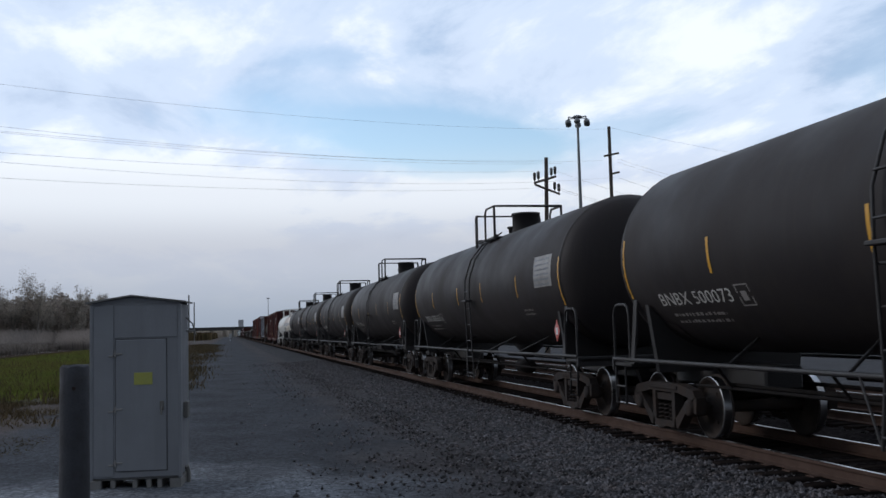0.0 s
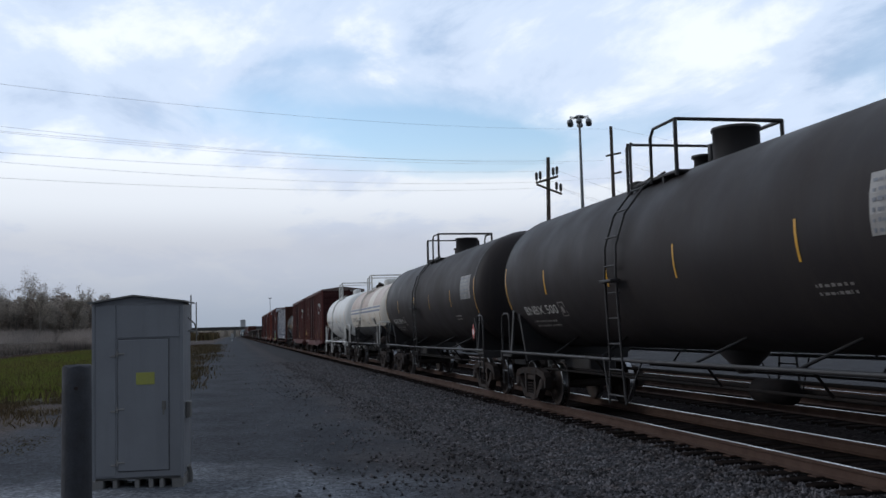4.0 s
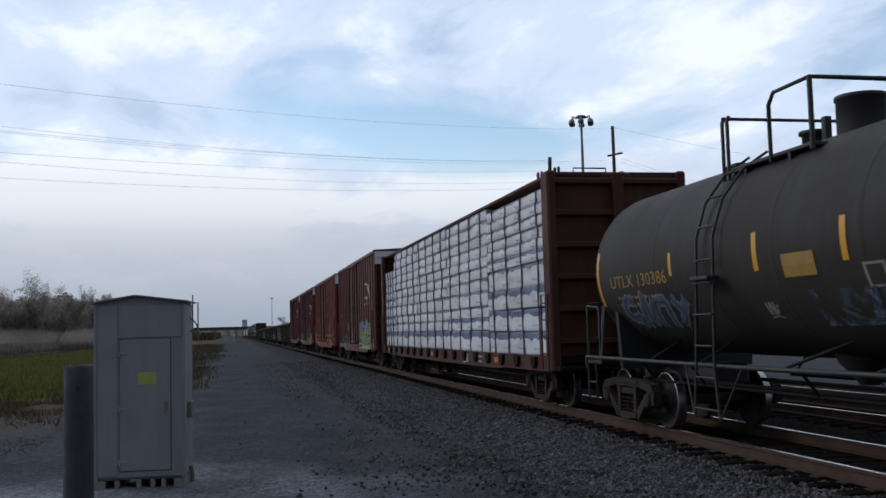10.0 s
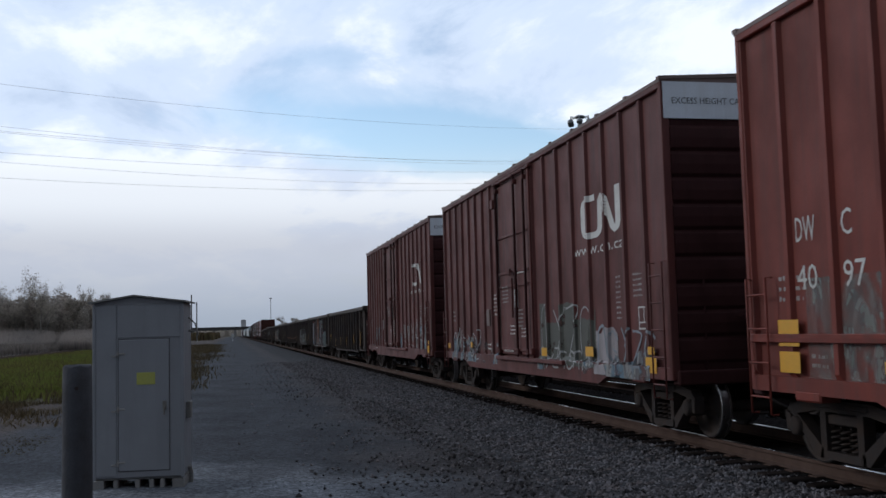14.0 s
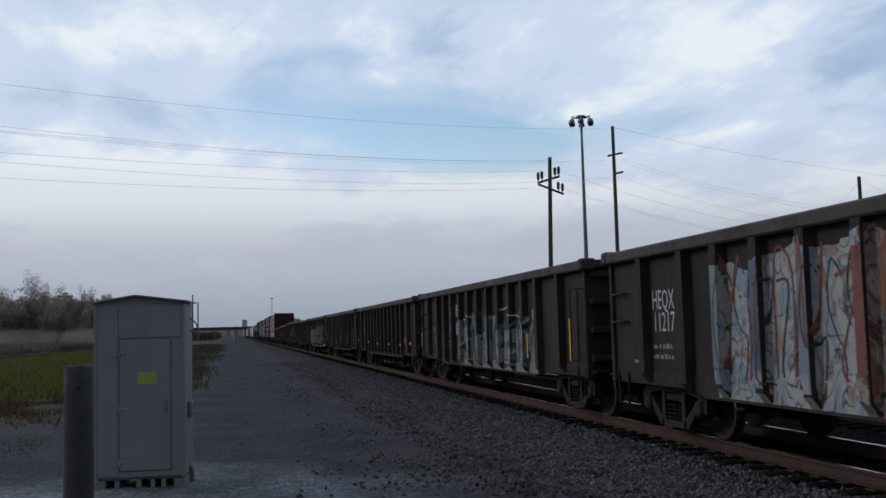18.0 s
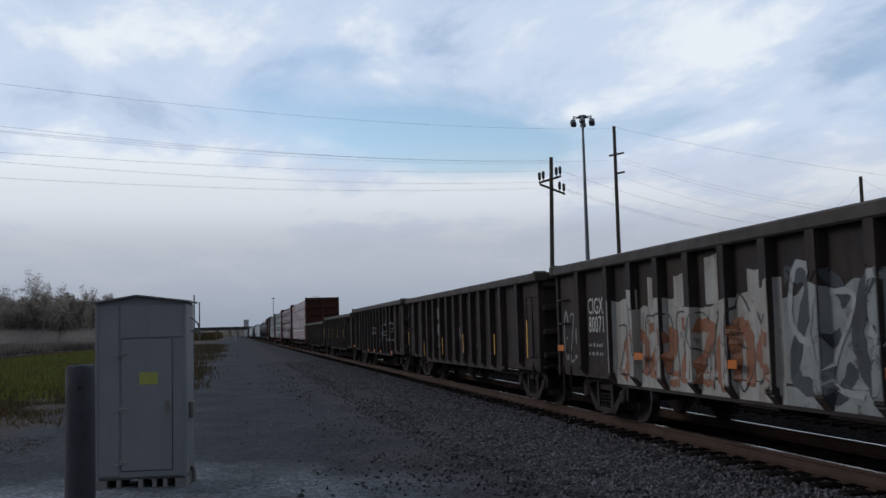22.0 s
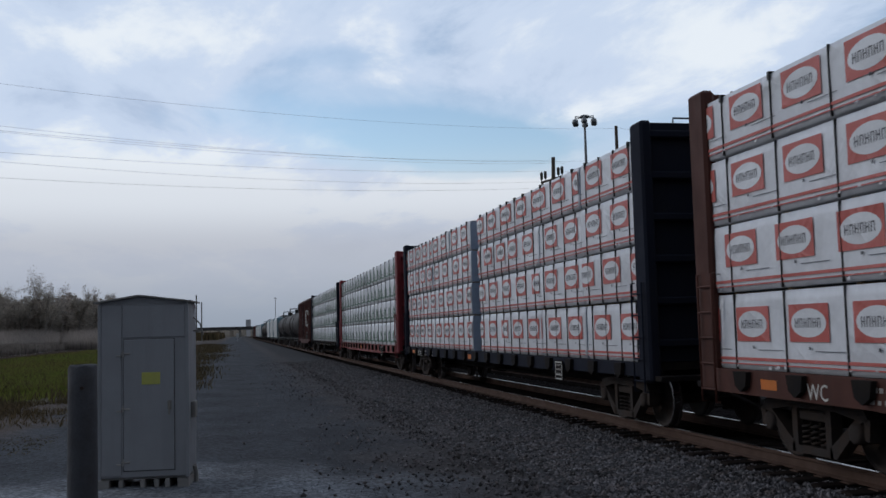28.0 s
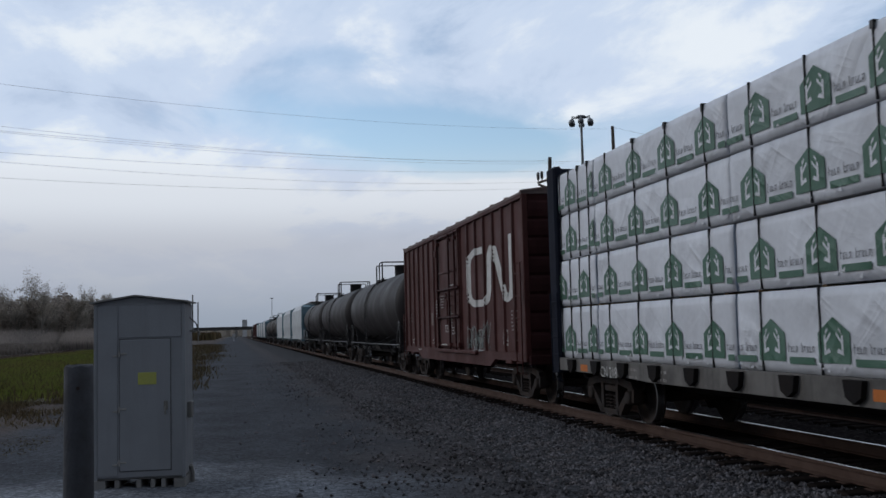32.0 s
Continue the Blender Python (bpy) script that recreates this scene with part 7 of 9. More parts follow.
# ---- gondolas ----
def gondola(front, rear, top, low, posts, label, mark=("CIGX", ""), boxed=False, spray=None, seed=0, yellow=(), orange=(), ends_in=0.62, paint=None, mark_u=None, letters_spec=(), tags=0, mural=None):
    rnd = random.Random(seed)
    paint = paint or GON_BLACK
    car = car_at("gondola_car", label, "gondola car", front, rear)
    L = rear - front
    hb = L / 2 - ends_in
    running_gear(car, L, 2.25)
    W, O = 1.40, 1.54
    for x in (-1, 1):
        part("side_wall", Geo().box(x * W, x * (W - 0.03), -hb, hb, low + 0.02, top - 0.05), paint, car)
        part("top_chord", Geo().box(x * (W - 0.05), x * (O + 0.02), -hb - 0.02, hb + 0.02, top - 0.18, top, 0.025), GON_CHORD, car, "worn brown top rail")
        for q in (-hb - 0.02, hb + 0.02):
            part("corner_cap", Geo().box(x * (W - 0.12), x * (O + 0.035), q - 0.16, q + 0.06, top - 0.19, top + 0.03, 0.035), GON_CHORD, car)
        t = hb - 2.6
        poly = [(-hb, low + 0.22), (hb, low + 0.22), (hb, low + 0.10), (t, low + 0.08), (t - 0.7, low - 0.08), (-t + 0.7, low - 0.08), (-t, low + 0.08), (-hb, low + 0.10)]
        part("side_sill", Geo().prism(poly, "x", x * (W - 0.04), x * (W + 0.012)), paint, car)
        inner = posts - 2
        ys = [-hb + 1.42] + [(hb - 2.86) * (2 * k / (inner - 1) - 1) for k in range(inner)] + [hb - 1.42]
        for y in ys:
            z0 = low + 0.06 if abs(y) > t else low - 0.04
            g = Geo()
            xo, xi = x * O, x * W
            v = []
            for z, d in ((z0, 0.10), (z0 + 0.14, 0.95), (top - 0.16, 1.0)):
                q = xi + (xo - xi) * d
                v += [(xi, y - 0.11, z), (q, y - 0.085, z), (q, y + 0.085, z), (xi, y + 0.11, z)]
            f = [(4 * r + k, 4 * r + k + 1, 4 * r + k + 5, 4 * r + k + 4) for r in range(2) for k in range(3)] + [(0, 1, 2, 3), (8, 11, 10, 9)]
            g.add(v, f)
            part("side_post", g, paint, car)
        ladder(car, "ladder", x * W, -hb + 0.25, -hb + 0.65, low + 0.3, top - 0.5, 5, paint, stand=0.12, side=x)
        for z in (low + 1.0, low + 1.45):
            part("grab_iron", Geo().tube([(x * W, hb - 0.15, z), (x * (W + 0.1), hb - 0.15, z), (x * (W + 0.1), hb - 0.65, z), (x * W, hb - 0.65, z)], 0.016, 6), paint, car)
        for s in (-1, 1):
            part("sill_step", Geo().tube([(x * 1.42, s * (hb - 0.2), low + 0.2), (x * 1.42, s * (hb - 0.2), low - 0.32), (x * 1.42, s * (hb - 0.6), low - 0.32), (x * 1.42, s * (hb - 0.6), low + 0.2)], 0.018, 6), paint, car)
            part("corner_post", Geo().box(x * (W - 0.1), x * (W + 0.06), s * (hb - 0.09), s * (hb + 0.01), low, top - 0.1, 0.015), paint, car)
    part("floor", Geo().box(-W + 0.03, W - 0.03, -hb, hb, low + 0.22, low + 0.30), UNDER_STEEL, car)
    part("centre_sill", Geo().box(-0.32, 0.32, -L / 2 + 0.9, L / 2 - 0.9, 0.62, low + 0.22, 0.02), UNDER_STEEL, car)
    for k in range(6):
        y = -hb + 3.0 + (2 * hb - 6.0) * k / 5
        part("cross_bearer", Geo().prism([(-W, low + 0.02), (W, low + 0.02), (W * 0.3, low - 0.12), (-W * 0.3, low - 0.12)], "y", y - 0.05, y + 0.05), UNDER_STEEL, car)
    part("brake_cylinder", Geo().lathe([(0.2, 0.001), (0.22, 0.17), (1.0, 0.17), (1.02, 0.001)], "y", (-0.7, 0, 0.66), 12), UNDER_STEEL, car)
    part("brake_rod", Geo().tube([(-0.9, -3.5, 0.6), (-0.9, 3.0, 0.62)], 0.02, 6), UNDER_STEEL, car)
    for s in (-1, 1):
        part("end_wall", Geo().box(-W, W, s * (hb - 0.03), s * hb, low + 0.1, top - 0.04), paint, car)
        for k in range(4):
            z = low + 0.35 + (top - low - 0.6) * k / 3
            part("end_rib", Geo().box(-W + 0.03, W - 0.03, s * hb, s * (hb + 0.12), z - 0.06, z + 0.06, 0.02), paint, car)
        part("end_chord", Geo().box(-O, O, s * (hb - 0.08), s * (hb + 0.14), top - 0.14, top + 0.005, 0.02), GON_CHORD, car)
        part("end_platform", Geo().box(-W, W, s * hb, s * (hb + 0.3), low + 0.08, low + 0.14, 0.01), UNDER_STEEL, car)
    side = on_side(-(W + 0.004))
    face = on_side(-(O + 0.003))
    h = top - low
    u = -hb + (1.85 if boxed else 1.62) if mark_u is None else mark_u
    a, b = mark
    if a:
        if boxed:
            for text, w0 in ((a, 0.61), (b, 0.37)):
                bits, ends = text.split(" "), [u]
                if len(bits) > 1:       # the mark is broken by a side post
                    post = min((-y for y in ys), key=lambda q: abs(q - u - 0.6))
                    ends = [post - 0.36 - 0.17 * len(bits[0]), post + 0.15]
                for bit, at_u in zip(bits, ends):
                    wd = 0.17 * len(bit) if len(bits) > 1 else 0.13 * len(bit) + 0.2
                    lettering("reporting_mark" if w0 > 0.5 else "car_number", bit, 0.36, at_u + 0.015, low + h * w0 + 0.04, on_side(-(W + 0.008)), INK_BLACK, car, width=wd - 0.04)
                    patch("number_panel", [(at_u - 0.02, at_u + wd, low + h * w0, low + h * w0 + 0.33)], side, LETTER_WHITE, car, "white stencilled panel")
        else:
            lettering("reporting_mark", a, 0.42, u, low + h * 0.545, side, LETTER_WHITE, car, width=0.78)
            if b:
                lettering("car_number", b, 0.42, u + 0.02, low + h * 0.39, side, LETTER_WHITE, car, width=0.76)
    small_print(rnd, u, low + h * 0.27, 0.7, 2, 0.09, side, LETTER_DIM, car)
    small_print(rnd, -hb + 0.85, low + 0.34, 0.4, 1, 0.08, side, LETTER_DIM, car)
    for q in range(3):
        uu = rnd.uniform(-hb + 3.4, hb - 1.0)
        patch("stencil_patch", [(uu, uu + 0.14, low + 0.40, low + 0.56)], side, LETTER_DIM, car)
    for uu, w0, w1 in yellow:
        patch("reflector_stripe", [(uu - 0.04, uu + 0.04, low + w0, low + w1)], face, REFLECT_YELLOW, car, "yellow reflector strip")
    for uu, w0 in orange:
        patch("reflector_stripe", [(uu - 0.18, uu + 0.18, low + w0 + 0.02, low + w0 + 0.13)], face, REFLECT_DULL, car, "orange reflector patch")
    for spec in letters_spec:
        throw_up(car, side, spec[0], spec[1], low + spec[2], low + spec[3], *spec[4:])
    def draped(q, w):
        gap = min(abs(q + y) for y in ys)
        out = max(0.0, min(1.0, (w - low + 0.04) / 0.15)) * (O - W)
        x = W + out if gap < 0.087 else W if gap > 0.112 else W + out * (0.112 - gap) / 0.025
        if w < low + 0.23:
            x = max(x, W + 0.013)
        return (-(x + 0.005), -q, w)

    if mural:
        mural(car, draped, low, [-y for y in ys])
    for k in range(tags):
        scribble(car, side, rnd.uniform(-hb + 0.7, hb - 2.2), low + rnd.uniform(0.5, 1.1), rnd.uniform(0.3, 0.55), LETTER_DIM, seed * 7 + k, "thin chalky sprayed tag")
    if spray:
        for mat, u0, u1, w0, w1 in spray:
            g = Geo().add([side(u0, low + w0), side(u1, low + w0), side(u1, low + w1), side(u0, low + w1)], [(0, 1, 2, 3)])
            part("graffiti", g, mat, car, "sprayed graffiti over the steel side")
            g = Geo()
            for y in ys:
                if u0 < -y < u1 and rnd.random() < 0.55:
                    g.add([(-(O + 0.004), y + 0.062, low + w0), (-(O + 0.004), y - 0.062, low + w0), (-(O + 0.004), y - 0.062, low + w1), (-(O + 0.004), y + 0.062, low + w1)], [(0, 1, 2, 3)])
            if g.v:
                part("graffiti", g, mat, car)
    return car


def post_paint(car, place, at, w0, w1, material):
    """One post of a car painted over in one colour."""
    g = Geo()
    g.add([(lambda p: (p[0] - 0.003, p[1], p[2]))(place(at + d, w)) for w in (w0, w1) for d in (-0.084, 0.084)], [(0, 1, 3, 2)])
    part("painted_post", g, material, car)


def mural_pale(car, place, low, posts):
    """White, rust and teal pieces side by side over ten panels."""
    for u0, u1, top, mat, text in ((-4.35, -1.0, 1.80, MURAL_WHITE, "pale blue and white sprayed piece"), (-1.0, 1.95, 1.88, MURAL_RUST, "rust and cream sprayed piece"), (1.95, 4.2, 1.78, MURAL_LILAC, "plain lilac-grey sprayed field"), (4.2, 5.5, 1.0, MURAL_TEAL, "pale teal sprayed field")):
        sprayed_field("graffiti", car, place, u0, u1, low - 0.04, ragged(low + top, 0.18, u0, 0.12), mat, text)
    sprayed_field("graffiti", car, place, 2.05, 4.1, low + 1.25, ragged(low + 1.82, 0.1, 3), MURAL_TEAL, "teal haze along the top of the piece", 0.002)
    wild_letters(car, place, -4.2, -1.1, low + 0.1, low + 1.7, 9, 0.035, LINE_SLATE, 5, "thin dark sprayed lines")
    wild_letters(car, place, -4.2, -1.1, low + 0.15, low + 1.75, 5, 0.05, LINE_BRICK, 6, "dull red sprayed lines")
    wild_letters(car, place, -0.9, 1.9, low + 0.0, low + 1.85, 10, 0.035, LINE_WHITE, 7, "white sprayed arcs")
    wild_letters(car, place, -0.9, 1.9, low + 0.2, low + 1.85, 4, 0.13, LINE_RUST, 8, "broad rust-coloured sprayed strokes")
    for row in range(4):
        wild_letters(car, place, 4.3, 5.35, low + 0.1 + 0.27 * row, low + 0.31 + 0.27 * row, 5, 0.022, LINE_SLATE, 90 + row, "thin dark sprayed tag")
    wild_letters(car, place, 3.3, 4.0, low + 0.15, low + 0.5, 3, 0.02, LINE_BRICK, 10, "thin red sprayed tag")
    zig = Geo()
    way = ((2.5, 1.85), (2.46, 1.4), (2.46, 0.97), (2.86, 0.95), (2.9, 1.25), (3.4, 1.62), (3.75, 1.5), (4.05, 1.2), (4.15, 0.95), (4.6, 0.85))
    for p, q in zip(way, way[1:]):
        stroke(zig, [(p[0] + (q[0] - p[0]) * k / 4, low + p[1] + (q[1] - p[1]) * k / 4) for k in range(5)], 0.12, place, 0.007)
    part("graffiti_line", zig, LINE_BRICK, car, "zigzag brick-red outline")
    for q, mat in zip([p for p in posts if -4.3 < p < 5.4][::-1], (MURAL_TEAL, PAINT_BLUE, PAINT_PALE_EDGE, LINE_BRICK, PAINT_BLUE, LINE_RUST, PAINT_PALE_EDGE, PAINT_BLUE, MURAL_TEAL)[::1]):
        post_paint(car, place, q, low + 0.36, low + 1.7, mat)


def mural_cream(car, place, low, posts):
    """Cream block letters shaded in rust, then white letters in slate outlines."""
    sprayed_field("graffiti", car, place, -5.15, 0.2, low - 0.03, ragged(low + 1.30, 0.14, 2, 0.1), MURAL_CREAM, "cream sprayed block letters")
    sprayed_field("graffiti", car, place, 0.2, 6.5, low - 0.03, ragged(low + 1.28, 0.3, 4, 0.3), MURAL_SILVER, "white and grey sprayed letters")
    for u0, u1, w1 in ((-4.3, -4.05, 1.5), (-3.7, -3.2, 1.62), (-2.75, -2.25, 1.68), (-1.75, -1.1, 1.85), (-0.6, -0.2, 1.6)):
        sprayed_field("graffiti", car, place, u0, u1, low + 1.2, ragged(low + w1, 0.09, u0), MURAL_CREAM, "", 0.001)
    wild_letters(car, place, -4.8, 0.1, low + 0.1, low + 0.9, 9, 0.22, LINE_RUST, 31, "rust-coloured shading of the letters")
    wild_letters(car, place, -5.0, 0.1, low + 0.1, low + 1.25, 9, 0.028, LINE_SLATE, 32, "thin dark lines in the letters")
    wild_letters(car, place, 0.2, 6.4, low + 0.1, low + 1.55, 9, 0.22, LINE_SLATE, 33, "slate outlines of the letters")
    wild_letters(car, place, 0.3, 6.3, low + 0.15, low + 1.6, 8, 0.10, LINE_WHITE, 34, "white strokes of the letters", 0.009)
    wild_letters(car, place, -7.8, -6.8, low + 0.2, low + 1.3, 3, 0.05, LETTER_DIM, 35, "chalky sprayed tag")


def mural_tags(car, place, low, posts):
    """A few loose tags on bare panels."""
    for k in range(2):
        wild_letters(car, place, -0.30, 0.40, low + 0.75, low + 1.15, 3, 0.03, LINE_WHITE, 61 + k, "tangled white sprayed tag")
    wild_letters(car, place, 1.85, 2.6, low + 0.3, low + 1.0, 3, 0.05, PAINT_NAVY, 65, "dull blue sprayed letters")
    for k in range(2):
        wild_letters(car, place, 2.95, 5.3, low + 0.5, low + 1.35, 6, 0.04, LINE_WHITE, 66 + k, "white outlined sprayed letters")


def mural_silver(car, place, low, posts):
    """Tall silver letters edged in slate and white."""
    sprayed_field("graffiti", car, place, -2.35, 4.9, low - 0.04, ragged(low + 1.12, 0.2, 8, 0.3), MURAL_SILVER, "tall silver sprayed letters")
    wild_letters(car, place, -2.2, 4.8, low + 0.05, low + 1.3, 10, 0.20, LINE_SLATE, 41, "slate shadows between the letters")
    wild_letters(car, place, -2.3, 4.8, low + 0.05, low + 1.35, 8, 0.05, LINE_WHITE, 42, "white edges of the letters", 0.009)
    wild_letters(car, place, -2.3, 0.6, low + 0.0, low + 0.5, 4, 0.07, LINE_RUST, 43, "orange flicks at the letters' foot", 0.008)
    wild_letters(car, place, -6.4, -5.4, low + 0.3, low + 1.1, 2, 0.05, PAINT_PALE_EDGE, 44, "pale blue sprayed tag")
    wild_letters(car, place, -5.0, -4.3, low + 0.35, low + 0.85, 2, 0.04, LINE_WHITE, 45, "white sprayed tag")


# ---- lumber cars and their loads ----
BUNDLES = []


def wrapped_mesh(name, length, height, depth, seed, band=None, band_mat=None):
    """A wrapped pack of boards: soft edges, creases on its faces."""
    rnd = random.Random(seed)
    g = Geo()
    ny, nz = (60, 14) if band else (44, 8)
    x = -depth
    v = []
    for j in range(nz + 1):
        for i in range(ny + 1):
            a, b = i / ny, j / nz
            y, z = (a - 0.5) * length, b * height
            edge = min(a, 1 - a) * length
            push = 0.006 * noise.noise((y * 1.7 + seed * 9, z * 2.6, seed)) + 0.005 * (0.4 - abs(noise.noise((y * 3 + z * 4, z * 5 - y * 1.5, seed * 3 + 1))))
            if band:        # thin packs are wrapped slack
                push += 0.018 * noise.noise((y * 2.3 + seed * 9, z * 5, seed)) + 0.014 * (0.3 - abs(noise.noise((y * 6 - z * 7, z * 3 + y, seed * 5 + 2))))
            round_in = 0.02 * math.exp(-edge / 0.03) + 0.014 * math.exp(-min(b, 1 - b) * height / 0.02)
            v.append((x + round_in - push, y, z))
    f = [(j * (ny + 1) + i, j * (ny + 1) + i + 1, (j + 1) * (ny + 1) + i + 1, (j + 1) * (ny + 1) + i) for j in range(nz) for i in range(ny)]
    slots = [0] * len(f)
    if band:
        slots = [1 if band[0] + 0.16 * noise.noise(((k % ny) * 0.23, seed * 3.7, 1)) <= (k // ny) / nz < band[1] else 0 for k in range(len(f))]
    n = len(g.v)
    g.v += v
    g.f += f
    g.smooth += [True] * len(f)
    g.slot += slots
    # top, bottom, ends and back follow the front's border
    back = [(-0.02, (i / ny - 0.5) * length, z) for z in (0, height) for i in range(ny + 1)]
    m = len(g.v)
    g.v += back
    w = ny + 1
    tops = [(nz * w + i, nz * w + i + 1, m + w + i + 1, m + w + i) for i in range(ny)]
    bots = [(i, m + i, m + i + 1, i + 1) for i in range(ny)]
    e0 = tuple(j * w for j in range(nz + 1)) + (m + w, m)
    e1 = tuple(j * w + ny for j in range(nz + 1)) + (m + w + ny, m + ny)
    g.f += tops + bots + [e0, e1[::-1], (m, m + w, m + 2 * w - 1, m + ny)]
    g.smooth += [False] * (2 * ny + 3)
    g.slot += [0] * (2 * ny) + [2, 2, 0]
    return g.mesh(name, WRAP, band_mat or WRAP_BLUE, WRAP_END)


def put_print(g, pts, place, length):
    """Adds a printed polygon (u, w), cut off where the pack ends."""
    for edge, sign in ((-length / 2 + 0.02, 1), (length / 2 - 0.02, -1)):
        kept = []
        for i, p in enumerate(pts):
            q = pts[(i + 1) % len(pts)]
            a, b = (p[0] - edge) * sign, (q[0] - edge) * sign
            if a >= 0:
                kept.append(p)
            if (a >= 0) != (b >= 0):
                t = a / (a - b)
                kept.append((edge, p[1] + (q[1] - p[1]) * t))
        pts = kept
        if len(pts) < 3:
            return
    g.add([place(u, w) for u, w in pts], [tuple(range(len(pts)))])


def quad(u0, u1, w0, w1):
    return [(u0, w0), (u1, w0), (u1, w1), (u0, w1)]


def house_emblem(g_house, g_tree, u, w, place, over, length):
    """A pentagon house with the pale outline of a fir in it."""
    k, h = 0.58, 0.50
    put_print(g_house, [(u + a * k, w + b * h) for a, b in ((0, 0), (1, 0), (1, 0.66), (0.5, 1.0), (0, 0.66))], place, length)
    for m in (0, 1):
        for bar in (((0.20, 0.24), (0.26, 0.24), (0.26, 0.62), (0.20, 0.60)), ((0.26, 0.50), (0.26, 0.43), (0.41, 0.60), (0.41, 0.68)), ((0.20, 0.24), (0.20, 0.17), (0.40, 0.24), (0.36, 0.33)), ((0.26, 0.70), (0.26, 0.62), (0.33, 0.72), (0.33, 0.78))):
            put_print(g_tree, [(u + (1 - a if m else a) * k, w + b * h) for a, b in bar], over, length)


def bundle_kind(kind, length, height, seed):
    """The meshes of one kind of wrapped pack; copies share them."""
    rnd = random.Random(seed)
    D = 1.42
    thick, dun = height, 0.035 if kind in ("red", "green") else 0.010
    height = height - dun
    wrap = wrapped_mesh("wrap", length, height, D, seed, (0.64, 0.97) if kind == "blue" else (0.80, 1.0) if kind == "plain" else None, WRAP_DUSK if kind == "plain" else WRAP_BLUE)
    pieces = [("wrap", wrap, WRAP, "")]
    proud = 0.034 if kind in ("blue", "plain") else 0.014
    place, over, above = on_side(-(D + proud)), on_side(-(D + proud + 0.003)), on_side(-(D + proud + 0.006))
    straps, tabs = Geo(), Geo()
    thin = 0.0022 if kind in ("blue", "plain") else 0.0052
    for k in range(4):
        y = (-0.5 + (k + 0.5) / 4) * length
        straps.box(-(D + proud + 0.007), -(D - 0.02), y - thin, y + thin, 0.0, height + 0.004).box(-(D + 0.02), -0.1, y - thin, y + thin, height, height + 0.006)
        t = rnd.uniform(0.02, 0.035)
        if rnd.random() < 0.45:
            continue
        tabs.box(-(D + proud + 0.016), -(D - 0.10), y - t, y + t, height + 0.005, height + 0.02, 0.004).box(-(D + proud + 0.016), -(D + proud + 0.004), y - t, y + t, height - rnd.uniform(0.05, 0.11), height + 0.012, 0.004)
    cord = INK_GREY if kind in ("blue", "plain") else STRAP
    pieces.append(("strap", straps.mesh("strap", cord), cord, ""))
    pieces.append(("edge_protector", tabs.mesh("edge_protector", STRAP), STRAP, "black corner tabs under the straps"))
    sticks = Geo()
    for k in range(4):
        y = (-0.5 + (k + 0.3) / 3.6) * length
        sticks.box(-D + 0.12, -0.05, y - 0.045, y + 0.045, height, thick - 0.002)
    pieces.append(("dunnage", sticks.mesh("dunnage", LUMBER), LUMBER, ""))
    a, b, c, d = Geo(), Geo(), Geo(), Geo()
    half = length / 2
    if kind == "red":
        u, w = -half - rnd.uniform(0.0, 1.0), height * 0.36
        while u < half:
            put_print(a, quad(u + 0.03, u + 0.83, w + 0.01, w + 0.44), place, length)
            put_print(b, [(u + 0.43 + 0.355 * math.cos(t * 0.3142), w + 0.225 + 0.165 * math.sin(t * 0.3142)) for t in range(20)], over, length)
            for m in range(6):       # the brand's name as plain letter-sized strokes
                p = u + 0.165 + 0.09 * m
                put_print(c, quad(p, p + 0.016, w + 0.17, w + 0.28), above, length)
                put_print(c, quad(p + 0.05, p + 0.064, w + 0.17, w + 0.28), above, length)
                put_print(c, quad(p, p + 0.064, w + (0.265 if m % 2 else 0.22), w + (0.28 if m % 2 else 0.235)), above, length)
            put_print(c, quad(u + 0.42, u + 0.46, 0.265, 0.30), over, length)
            put_print(c, quad(u + 0.55, u + 1.12, 0.245, 0.254), over, length)
            u += 1.25
        for w0, w1 in ((0.115, 0.152), (0.062, 0.078)):
            put_print(d, quad(-half + 0.03, half - 0.03, w0, w1), place, length)
        for k in range(12):      # pale flecks that paint glints on the sheet along the foot
            p, q = rnd.uniform(-half, half - 0.1), rnd.uniform(0.015, 0.09)
            put_print(b, [(p, q), (p + rnd.uniform(0.02, 0.07), q - 0.01), (p + rnd.uniform(0.02, 0.08), q + rnd.uniform(0.02, 0.04))], over, length)
        pieces += [("emblem", a.mesh("emblem", INK_RED), INK_RED, "red printed squares with white ovals"), ("emblem_oval", b.mesh("emblem_oval", INK_WHITE_WRAP), INK_WHITE_WRAP, ""), ("emblem_bar", c.mesh("emblem_bar", INK_CHAR), INK_CHAR, ""), ("printed_line", d.mesh("printed_line", INK_RED), INK_RED, "")]
    elif kind == "green":
        u = -half - rnd.uniform(0.0, 1.0)
        while u < half:
            house_emblem(a, b, u, 0.13, place, over, length)
            for k in range(10):      # the brand's name as plain letter-sized strokes
                if k == 4:
                    continue
                p, top = u + 0.64 + 0.055 * k, 0.105 if k in (0, 5) else 0.07
                put_print(c, quad(p, p + 0.011, 0.24, 0.24 + top), place, length)
                put_print(c, quad(p, p + 0.036, 0.24 if k % 3 else 0.30, 0.25 if k % 3 else 0.31), place, length)
                if k % 2:
                    put_print(c, quad(p + 0.026, p + 0.036, 0.24, 0.31), place, length)
            put_print(d, quad(u + 0.66, u + 1.17, 0.105, 0.185), place, length)
            u += 1.25
